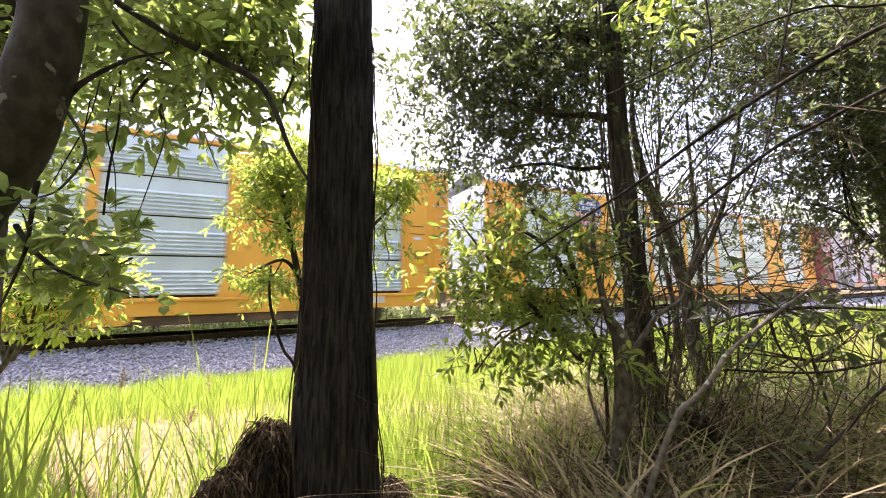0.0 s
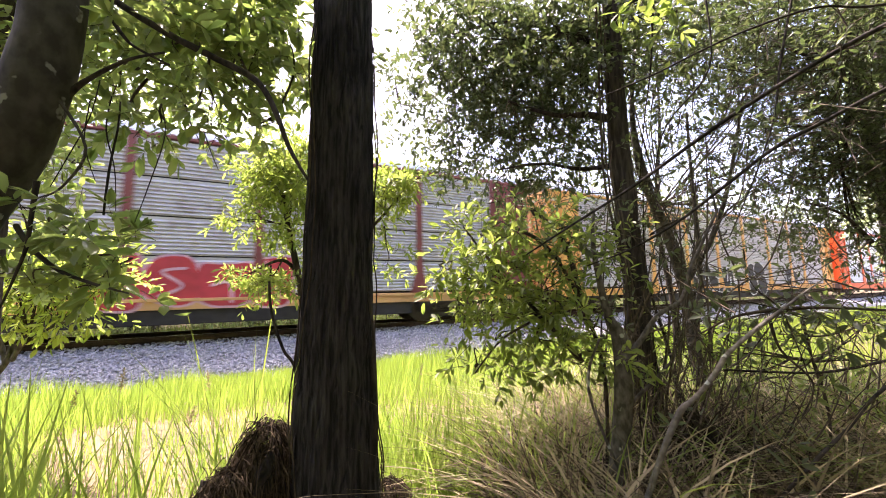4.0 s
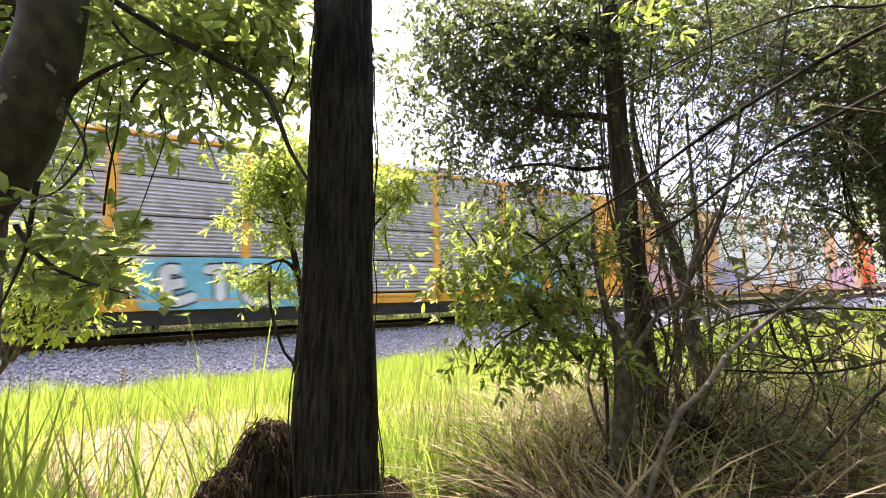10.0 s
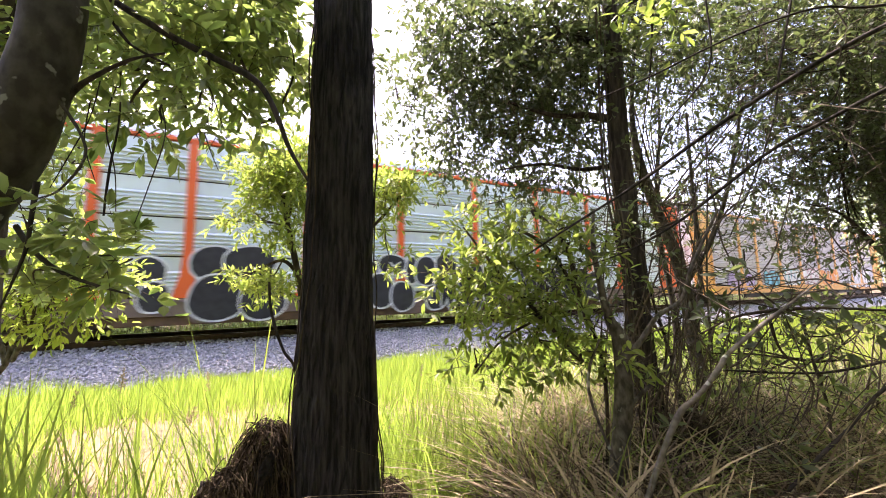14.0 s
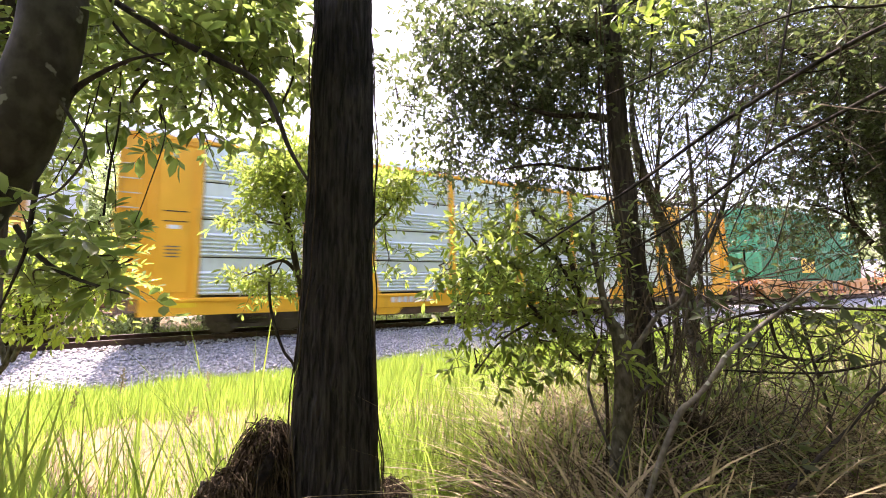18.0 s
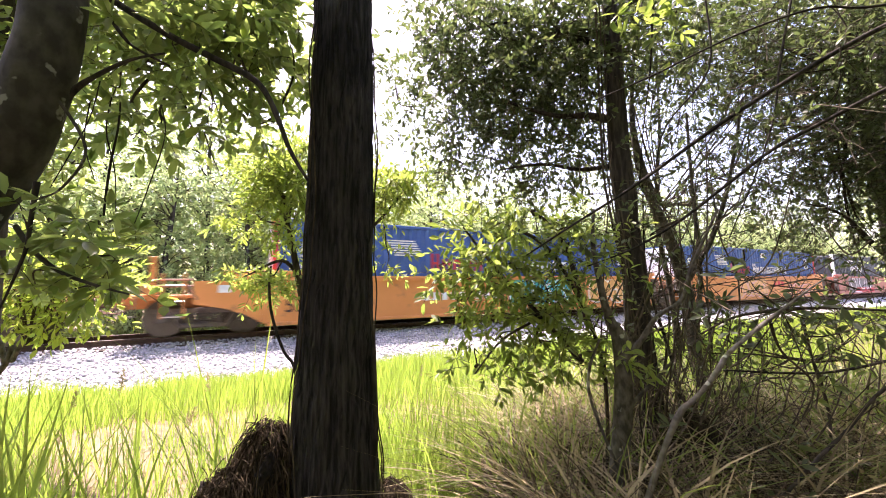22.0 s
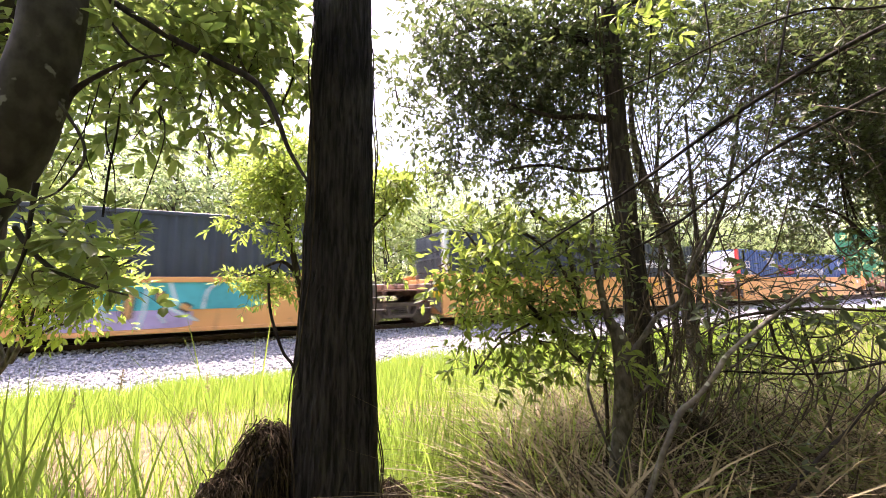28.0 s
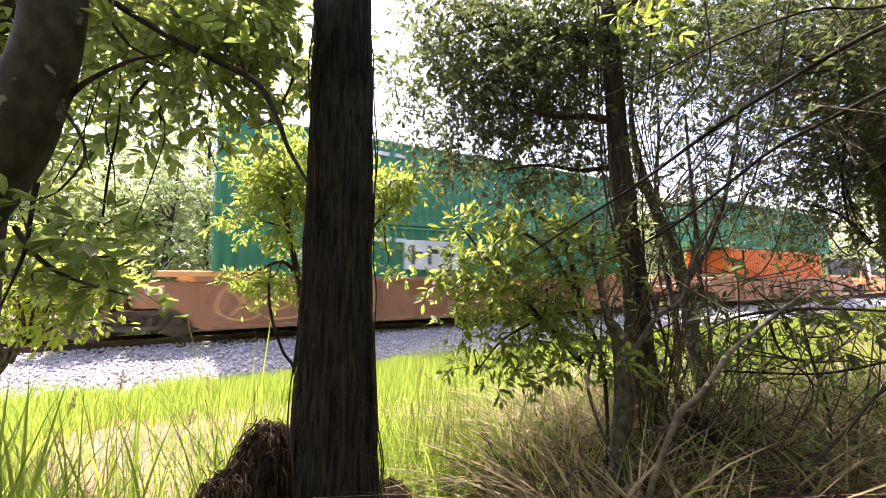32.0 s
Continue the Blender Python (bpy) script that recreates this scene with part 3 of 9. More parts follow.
        for k in range(11):
            bm = bmesh.new()
            z = 1.02 + k * 0.365
            rod(bm, ((x0 if q > 0 else x1) + q * 0.07, SIDE - 0.05, z), ((x0 if q > 0 else x1) + q * 0.45, SIDE - 0.05, z), 0.016, 6)
            part("rung", bm, RUNG_STEEL, car, "pale rung")
        xe = x0 if q > 0 else x1
        for nm, ya, yb in (("end_door", SIDE + 0.06, -0.02), ("end_door", 0.02, 1.42)):
            bm = bmesh.new()
            box(bm, min(xe + q * 0.05, xe + q * 0.13), max(xe + q * 0.05, xe + q * 0.13), ya, yb, 1.02, EAVE - 0.02, 0.01)
            for k in range(5):
                yy = ya + 0.1 + k * (yb - ya - 0.2) / 4
                box(bm, min(xe + q * 0.01, xe + q * 0.05), max(xe + q * 0.01, xe + q * 0.05), yy - 0.05, yy + 0.05, 1.06, EAVE - 0.1)
            part(nm, bm, end_paint or END_WHITE, car)
        part("coupler", COUPLER, None, car, at=pose(xe + q * 0.1, 0, 0.87, 0, 0, 0 if q > 0 else 180))
        part("reflector", boxes(ax(1.2, 1.75, SIDE - 0.05, SIDE - 0.042, 0.76, 0.88)), SIGN_YELLOW, car)
    # posts: narrow uprights with a flared foot
    posts = [p for p in POSTS if not (wide and (4 < p < 7 or 20 < p < 23))]
    bm = bmesh.new()
    prof = [(-0.10, EAVE - 0.10), (-0.10, 2.2), (-0.14, 1.6), (-0.30, SILL), (0.30, SILL), (0.14, 1.6), (0.10, 2.2), (0.10, EAVE - 0.10)]
    f = bm.faces.new([bm.verts.new((x, SIDE - 0.07, z)) for x, z in prof])
    g = bmesh.ops.extrude_face_region(bm, geom=[f])
    bmesh.ops.translate(bm, verts=[v for v in g["geom"] if isinstance(v, bmesh.types.BMVert)], vec=(0, 0.12, 0))
    bmesh.ops.recalc_face_normals(bm, faces=bm.faces)
    post = mesh_of("post", bm, frame_paint)
    for p in posts:
        part("post", post, None, car, at=pose(p, 0, 0))
    edges = [1.75 + trim] + posts + [E - 1.75]
    if wide:
        for x0 in (4.55, L - 6.68):
            bm = bmesh.new()
            prof = [(0, EAVE - 0.10), (0, 1.7), (-0.16, SILL), (2.29, SILL), (2.13, 1.7), (2.13, EAVE - 0.10)]
            f = bm.faces.new([bm.verts.new((x0 + x, SIDE - 0.05, z)) for x, z in prof])
            g = bmesh.ops.extrude_face_region(bm, geom=[f])
            bmesh.ops.translate(bm, verts=[v for v in g["geom"] if isinstance(v, bmesh.types.BMVert)], vec=(0, 0.10, 0))
            bmesh.ops.recalc_face_normals(bm, faces=bm.faces)
            part("sign_panel", bm, frame_paint, car)
        edges = sorted(edges + [4.55, 6.68, L - 6.68, L - 4.55])
    profs = panel_profiles(style)
    made = {}
    for a, b in zip(edges[:-1], edges[1:]):
        if wide and abs(b - a - 2.13) < 0.01:
            continue
        w = round(b - a, 2)
        for i, pr in enumerate(profs):
            if (w, i) not in made:
                made[w, i] = mesh_of("side_panel", sheet([(SIDE + y, z) for y, z in pr], 0.02, w - 0.02, 0.03), panel_paint)
            part("side_panel", made[w, i], None, car, at=pose(a, 0, 0))
    bogie(car, place, 3.4, 0.42)
    bogie(car, place, L - 3.4, 0.42)
    return car


def bars(car, x, z, w, h, mat, n, y=SIDE - 0.055, name="marking"):
    """Plain bars where small markings stand."""
    me = mesh_of(name, boxes((0, 0.62 * w / n, y - 0.003, y, z, z + h)), mat)
    for i in range(n):
        part(name, me, None, car, at=pose(x + i * w / n, 0, 0))


def shield(car, x, z):
    """A badge: a dark blue head over red and white stripes."""
    y = SIDE - 0.055
    def cut(w, s):
        return [(-w * 0.5, 0.55 * s), (-w * 0.53, 0.1 * s), (-w * 0.42, -0.35 * s), (0, -0.62 * s), (w * 0.42, -0.35 * s), (w * 0.53, 0.1 * s), (w * 0.5, 0.55 * s), (0, 0.68 * s)]
    bm = bmesh.new()
    vs = [bm.verts.new((x + a, y, z + b)) for a, b in cut(1.5, 1.15)]
    bm.faces.new(vs)
    part("badge", bm, INK_WHITE, car)
    bm = bmesh.new()
    bm.faces.new([bm.verts.new((x + a, y - 0.004, z + b)) for a, b in ((-0.75, 0.62), (-0.78, 0.12), (0.78, 0.12), (0.75, 0.62), (0, 0.78))])
    part("badge_head", bm, INK_BLUE, car)
    for k in range(6):
        a = -0.62 + k * 0.23
        part("stripe", boxes((x + a, x + a + 0.115, y - 0.006, y - 0.002, z - 0.62 + abs(a + 0.05) * 0.5, z + 0.10)), INK_RED, car)
    bars(car, x - 0.5, z + 0.42, 1.0, 0.16, INK_WHITE, 5, y - 0.006)
    bars(car, x - 0.55, z + 0.20, 1.1, 0.16, INK_WHITE, 6, y - 0.006)


UP_LABEL = "yellow autorack railcar with ribbed pale metal side panels"
# where each car's left end stands along the train
place = (-223.06, -194.0, -165.05, -136.51, -107.68, -78.91, -50.09, -21.34, 7.33, 36.02)

a = autorack(place[0], YELLOW, PALE_STEEL, "wide", UP_LABEL, True)
bars(a, 7.2, 0.72, 1.6, 0.16, INK_BLACK, 7)
bars(a, CAR_LEN - 2.9, 0.70, 0.6, 0.22, INK_WHITE, 4)
bars(a, CAR_LEN - 1.3, 2.2, 0.5, 0.10, INK_BLACK, 3)
bars(a, CAR_LEN - 1.3, 1.95, 0.5, 0.14, SIGN_YELLOW, 1)

a = autorack(place[1], YELLOW, PALE_STEEL, "wide", "yellow autorack railcar with a shield badge and lettering", True)
shield(a, 5.35, 4.2)
lettering("BUILDING", 0.50, INK_BLACK, a, 4.42, SIDE - 0.056, 3.05, thick=0.006)
lettering("AMERICA", 0.50, INK_BLACK, a, 4.55, SIDE - 0.056, 2.63, thick=0.006)
bars(a, 7.3, 0.70, 3.0, 0.22, INK_WHITE, 9)
bars(a, 13.2, 0.68, 1.3, 0.30, INK_ORANGE, 3)

a = autorack(place[2], MAROON, GREY_STEEL, "fine", "maroon-framed autorack railcar with weathered grey panels and graffiti", end_paint=MAROON, sill_paint=TAN)
graffiti(a, 0.15, 1.4, 3.3, 4.6, MAROON, INK_WHITE, 12, 1, SIDE - 0.075)
bars(a, 6.9, 0.70, 2.6, 0.22, INK_WHITE, 10)
graffiti(a, 9.5, 13.0, 0.75, 1.7, INK_ORANGE, INK_PINK, 13, 4)
graffiti(a, 14.5, 19.0, 0.75, 2.0, INK_RED, INK_PINK, 14, 4)
bubbles(a, ((2.25, 1.56, 0.35, 0.36), (2.28, 0.96, 0.37, 0.35), (2.91, 1.31, 0.35, 0.67), (3.45, 1.70, 0.32, 0.32), (3.70, 1.03, 0.36, 0.43), (4.40, 1.57, 0.41, 0.39), (4.63, 0.92, 0.57, 0.40)), INK_GREY, INK_WHITE, 11)

a = autorack(place[3], FADED, GREY_STEEL, "fine", "yellow-framed autorack railcar with grey panels and black bubble graffiti", end_paint=TAN, sill_paint=FADED)
part("sign_board", boxes((6.85, 9.15, SIDE - 0.06, SIDE - 0.03, 3.95, 4.75), bevel=0.01), TAN, a)
bars(a, 7.2, 4.15, 1.6, 0.42, INK_BLACK, 3, SIDE - 0.062)
graffiti(a, 9.6, 13.6, 0.62, 2.1, INK_BLACK, INK_WHITE, 21, 4)
graffiti(a, 20.0, 21.4, 0.8, 2.0, INK_BLACK, INK_WHITE, 23, 1)
bars(a, 6.9, 0.70, 1.5, 0.2, INK_WHITE, 6)
bubbles(a, ((15.65, 1.81, 0.45, 0.46), (15.73, 1.01, 0.45, 0.53), (16.52, 1.85, 0.61, 0.48), (16.80, 1.01, 0.52, 0.56)), INK_BLACK, INK_WHITE, 22)

a = autorack(place[4], ORANGE, PALE_STEEL, "wide", "orange-red autorack railcar with pale ribbed panels and graffiti", end_paint=ORANGE)
part("sign_board", boxes((17.95, 20.3, SIDE - 0.06, SIDE - 0.04, 4.3, 4.45)), ORANGE, a)
bars(a, 18.0, 4.52, 2.2, 0.14, ORANGE, 9, SIDE - 0.04)
bars(a, 9.6, 0.70, 2.2, 0.2, INK_WHITE, 9)
tag(a, [[(12.18, 1.82), (11.85, 1.47), (12.10, 1.12)], [(12.54, 1.87), (12.52, 1.01)], [(12.54, 1.82), (12.90, 1.83), (12.85, 1.49), (12.60, 1.42), (13.00, 1.00)], [(13.22, 1.89), (13.30, 1.10), (13.71, 1.04), (13.72, 1.89)], [(14.10, 1.90), (14.36, 1.43), (14.64, 2.00)], [(14.36, 1.43), (14.23, 0.89)]], 0.11, INK_WHITE, INK_BLACK, 0.08)
tag(a, [[(5.46, 1.82), (5.41, 1.07)], [(5.46, 1.82), (5.97, 1.88), (5.85, 1.49), (5.52, 1.44), (6.06, 1.31), (5.92, 0.94), (5.47, 1.02)], [(6.40, 1.96), (6.37, 1.05)], [(6.88, 1.04), (6.96, 1.84), (7.34, 1.30), (7.68, 1.85), (7.83, 1.02)], [(8.23, 1.86), (8.14, 1.40), (8.59, 1.23), (8.26, 0.89)]], 0.11, INK_WHITE, INK_BLACK, 0.08)
tag(a, [[(5.13, 0.89), (6.31, 1.41), (8.48, 0.72)]], 0.07, INK_BLACK, INK_GREY, 0.02)

a = autorack(place[5], YELLOW, GREY_STEEL, "fine", "yellow-framed autorack railcar with fine-ribbed grey panels and cyan graffiti", end_paint=TAN, sill_paint=YELLOW)
for k in range(3):
    bars(a, 6.95, 4.02 - k * 0.10, 1.0, 0.05, INK_BLACK, 1, SIDE - 0.03)
bars(a, 8.0, 3.86, 1.0, 0.26, INK_BLACK, 2, SIDE - 0.03)
bars(a, 7.8, 3.56, 1.3, 0.18, INK_BLACK, 7, SIDE - 0.03)
bars(a, 7.8, 3.30, 1.4, 0.18, INK_BLACK, 8, SIDE - 0.03)
bars(a, 6.9, 0.72, 2.0, 0.2, INK_WHITE, 9)
graffiti(a, 20.6, 23.4, 0.6, 1.85, INK_CYAN, INK_BLACK, 42, 3)
graffiti(a, 23.5, 25.0, 0.7, 1.7, INK_WHITE, INK_CYAN, 43, 2)
ground_patch(a, 10.11, 14.62, 0.67, 2.02, INK_CYAN, 45)
tag(a, [[(10.88, 1.69), (10.58, 1.64), (10.72, 0.93), (11.25, 1.05)], [(10.66, 1.30), (11.00, 1.39)]], 0.24, INK_WHITE, INK_BLACK)
tag(a, [[(11.38, 1.70), (12.22, 1.76)], [(11.73, 1.65), (11.79, 0.89)]], 0.24, INK_WHITE, INK_BLACK)
tag(a, [[(12.29, 1.33), (12.45, 0.90), (12.84, 0.89), (13.01, 1.33), (12.74, 1.71), (12.40, 1.68), (12.29, 1.33)]], 0.22, INK_WHITE, INK_BLACK)

a = autorack(place[6], TAN, PALE_STEEL, "wide", "faded tan autorack railcar covered with pastel graffiti", True, end_paint=END_WHITE)
bars(a, 4.75, 4.15, 1.3, 0.42, INK_BLACK, 3)
graffiti(a, 0.3, 4.2, 0.75, 2.1, INK_PINK, INK_VIOLET, 51, 4)
graffiti(a, 6.0, 9.2, 0.75, 2.4, INK_VIOLET, INK_CYAN, 52, 4)
bars(a, 8.3, 0.70, 2.6, 0.2, INK_WHITE, 10)
ground_patch(a, 15.69, 18.19, 0.68, 1.94, INK_WHITE, 55)
tag(a, [[(16.27, 1.09), (16.49, 1.83)], [(16.51, 1.83), (16.99, 0.73)], [(15.82, 1.85), (16.02, 1.20), (16.21, 1.12)]], 0.20, INK_BLACK, INK_GREY, 0.03)
tag(a, [[(17.03, 1.73), (17.24, 1.24)], [(17.50, 1.90), (17.80, 1.57), (17.87, 1.17)], [(16.30, 0.70), (17.98, 0.72)], [(16.44, 1.95), (17.02, 2.00)]], 0.09, INK_BLACK, INK_VIOLET, 0.03)
ground_patch(a, 20.99, 25.75, 0.68, 2.28, INK_PINK, 56)
tag(a, [[(21.64, 2.23), (22.22, 2.19)], [(22.23, 2.11), (21.90, 1.51), (22.28, 1.02)], [(22.45, 2.28), (22.24, 1.84), (22.08, 1.51)], [(22.45, 2.28), (23.28, 2.17), (23.44, 1.94), (23.75, 2.18), (24.28, 2.23)], [(21.11, 1.98), (21.23, 1.67), (21.19, 0.70)], [(22.03, 2.52), (22.25, 2.58), (22.44, 2.52), (22.30, 2.43)], [(22.33, 0.86), (22.74, 1.01)], [(23.32, 1.22), (23.44, 0.60)], [(21.61, 1.20), (21.68, 0.83)]], 0.09, INK_PLUM, INK_PINK, 0.02)
ground_patch(a, 21.60, 21.93, 0.65, 0.87, INK_GREY, 57)

a = autorack(place[7], ORANGE, PALE_STEEL, "wide", "orange-red autorack railcar with black bubble graffiti along its foot", end_paint=ORANGE, sill_paint=SILL_BROWN)
bubbles(a, ((11.30, 1.80, 0.21, 0.19), (12.00, 1.92, 0.44, 0.30), (11.62, 1.09, 0.41, 0.52), (12.35, 0.91, 0.38, 0.46), (12.67, 1.74, 0.20, 0.42), (13.19, 1.71, 0.39, 0.48), (13.94, 1.96, 0.42, 0.31)), INK_BLACK, INK_WHITE, 61)
bubbles(a, ((5.78, 1.60, 0.37, 0.40), (5.94, 1.03, 0.30, 0.37), (7.18, 1.87, 0.52, 0.44), (7.99, 1.89, 0.62, 0.45), (7.27, 0.99, 0.61, 0.59), (8.33, 0.91, 0.57, 0.50)), INK_BLACK, INK_WHITE, 62)
tag(a, [[(11.91, 2.00), (12.05, 1.87), (12.27, 2.01)], [(12.01, 1.68), (12.25, 1.48), (12.35, 1.79)], [(13.10, 0.77), (13.13, 1.23), (13.30, 0.71)]], 0.05, INK_WHITE, INK_BLACK, 0.02, SIDE - 0.11)
graffiti(a, 13.2, 16.2, 0.45, 1.9, INK_BLACK, INK_WHITE, 63, 4, y=SIDE - 0.075)
graffiti(a, 17.0, 21.6, 0.45, 1.9, INK_BLACK, INK_WHITE, 64, 5, y=SIDE - 0.075)

a = autorack(place[8], FADED, GREY_STEEL, "fine", "yellow-framed autorack railcar with grey panels and pale graffiti", end_paint=END_WHITE, sill_paint=FADED, deep=True)
graffiti(a, 3.0, 6.0, 0.8, 1.7, INK_VIOLET, INK_BLACK, 70, 3)
graffiti(a, 7.2, 9.0, 0.8, 1.9, INK_CYAN, INK_BLACK, 71, 3, style="x")
graffiti(a, 9.5, 12.0, 1.0, 2.0, INK_WHITE, INK_TEAL, 72, 2)
graffiti(a, 12.3, 15.0, 1.0, 2.0, INK_WHITE, INK_PINK, 74, 3)
graffiti(a, 15.3, 18.3, 0.95, 2.0, INK_ORANGE, INK_WHITE, 73, 3)
graffiti(a, 20.2, 24.6, 0.7, 2.1, INK_WHITE, INK_BLACK, 75, 6)

a = autorack(place[9], BRIGHT_YELLOW, PALE_STEEL, "wide", "bright yellow autorack railcar with a badge and lime graffiti", True, trim=0.3)
shield(a, 5.35, 4.2)
lettering("BUILDING", 0.50, INK_BLACK, a, 4.42, SIDE - 0.056, 3.05, thick=0.006)
lettering("AMERICA", 0.50, INK_BLACK, a, 4.55, SIDE - 0.056, 2.63, thick=0.006)
graffiti(a, 9.4, 12.6, 0.6, 1.95, INK_LIME, INK_BLACK, 81, 3, ground=INK_WHITE)
graffiti(a, 12.8, 14.4, 0.6, 1.95, INK_LIME, INK_BLACK, 82, 2, ground=INK_WHITE)
part("graffiti_ground", boxes((13.6, 17.2, SIDE - 0.084, SIDE - 0.076, 0.66, 1.30)), INK_WHITE, a)
graffiti(a, 14.2, 16.9, 1.1, 1.95, INK_LIME, INK_WHITE, 83, 3)
for line in ([(15.0, 1.75), (15.5, 1.9), (15.7, 2.25)], [(15.5, 1.9), (16.2, 1.7)], [(15.2, 1.25), (15.6, 1.5), (16.4, 1.3)], [(15.6, 1.3), (15.8, 0.95)], [(14.0, 1.2), (14.6, 1.15)], [(14.3, 1.8), (14.2, 1.2)]):
    part("graffiti_stroke", strokes([line], 0.13, SIDE - 0.10), INK_BLACK, a)
bars(a, 7.2, 0.72, 1.4, 0.2, INK_WHITE, 7)
bars(a, CAR_LEN - 2.9, 0.70, 0.6, 0.22, INK_WHITE, 4)

# ---- well cars and containers ----
C_LEN, C_SIDE, C_H = 16.28, -1.30, 2.90


def box_wall_mesh(length, h, mat):
    """A container's side sheet: upright trapezoid corrugations between rails."""
    bm = bmesh.new()
    pr, x = [], 0.10
    while x < length - 0.3:
        pr += [(x, 0.0), (x + 0.10, 0.0), (x + 0.15, 0.055), (x + 0.25, 0.055)]
        x += 0.30
    pr.append((length - 0.10, 0.0))
    lo = [bm.verts.new((x, y, 0.14)) for x, y in pr]
    hi = [bm.verts.new((x, y, h - 0.10)) for x, y in pr]
    for i in range(len(pr) - 1):
        bm.faces.new((lo[i], lo[i + 1], hi[i + 1], hi[i]))
    return bm


def container(place, z, mat, label, post=None, length=C_LEN, name="shipping_container", doors=None):
    ob = new(name)
    ob.empty_display_size = 0.3
    tagged(ob, label, "container", "freight containers")
    moving.append((ob, place, z))
    post = post or mat
    L = length
    key = (L, mat.name)
    if key not in CONTAINER_MESHES:
        w = box_wall_mesh(L, C_H, mat)
        CONTAINER_MESHES[key] = mesh_of("side_wall", w, mat)
    part("side_wall", CONTAINER_MESHES[key], None, ob, at=pose(0, C_SIDE + 0.02, 0))
    part("side_wall", CONTAINER_MESHES[key], None, ob, at=pose(L, -C_SIDE - 0.02, 0, 0, 0, 180))
    part("floor_frame", boxes((0.02, L - 0.02, C_SIDE, C_SIDE + 0.12, 0.0, 0.14), (0.02, L - 0.02, -C_SIDE - 0.12, -C_SIDE, 0.0, 0.14), (0.1, L - 0.1, C_SIDE + 0.12, -C_SIDE - 0.12, 0.05, 0.12), bevel=0.01), mat, ob)
    bm = boxes((0.02, L - 0.02, C_SIDE, C_SIDE + 0.08, C_H - 0.10, C_H - 0.005), (0.02, L - 0.02, -C_SIDE - 0.08, -C_SIDE, C_H - 0.10, C_H - 0.005), bevel=0.01)
    part("top_rail", bm, mat, ob)
    part("roof", boxes((0.05, L - 0.05, C_SIDE + 0.08, -C_SIDE - 0.08, C_H - 0.07, C_H - 0.02)), mat, ob)
    for x0, x1 in ((0.0, 0.17), (L - 0.17, L)):
        for y0, y1 in ((C_SIDE - 0.005, C_SIDE + 0.15), (-C_SIDE - 0.15, -C_SIDE + 0.005)):
            part("corner_post", boxes((x0, x1, y0, y1, 0.0, C_H), bevel=0.012), post if y0 < 0 else mat, ob)
    for x, q in ((0.05, 1), (L - 0.05, -1)):
        for ya, yb in ((C_SIDE + 0.16, -0.01), (0.01, -C_SIDE - 0.16)):
            bm = bmesh.new()
            box(bm, x - 0.03, x + 0.03, ya, yb, 0.14, C_H - 0.12, 0.01)
            for k in range(2):
                yy = ya + (yb - ya) * (0.3 + 0.4 * k)
                rod(bm, (x - q * 0.05, yy, 0.1), (x - q * 0.05, yy, C_H - 0.1), 0.018, 6)
            for k in range(6):
                box(bm, x - q * 0.045 - 0.012, x - q * 0.045 + 0.012, ya + 0.05, yb - 0.05, 0.30 + k * 0.4, 0.38 + k * 0.4)
            part("end_door", bm, doors or mat, ob)
    if L > 14:      # lifting posts that stand at the 12 m corners
        for x in (L / 2 - 6.1, L / 2 + 5.9):
            part("lifting_post", boxes((x, x + 0.22, C_SIDE - 0.004, C_SIDE + 0.06, 0.0, C_H), bevel=0.01), mat, ob)
    return ob


CONTAINER_MESHES = {}
WELL_Z, WELL_TOP, WELL_LOW = 0.37, 1.56, 0.24


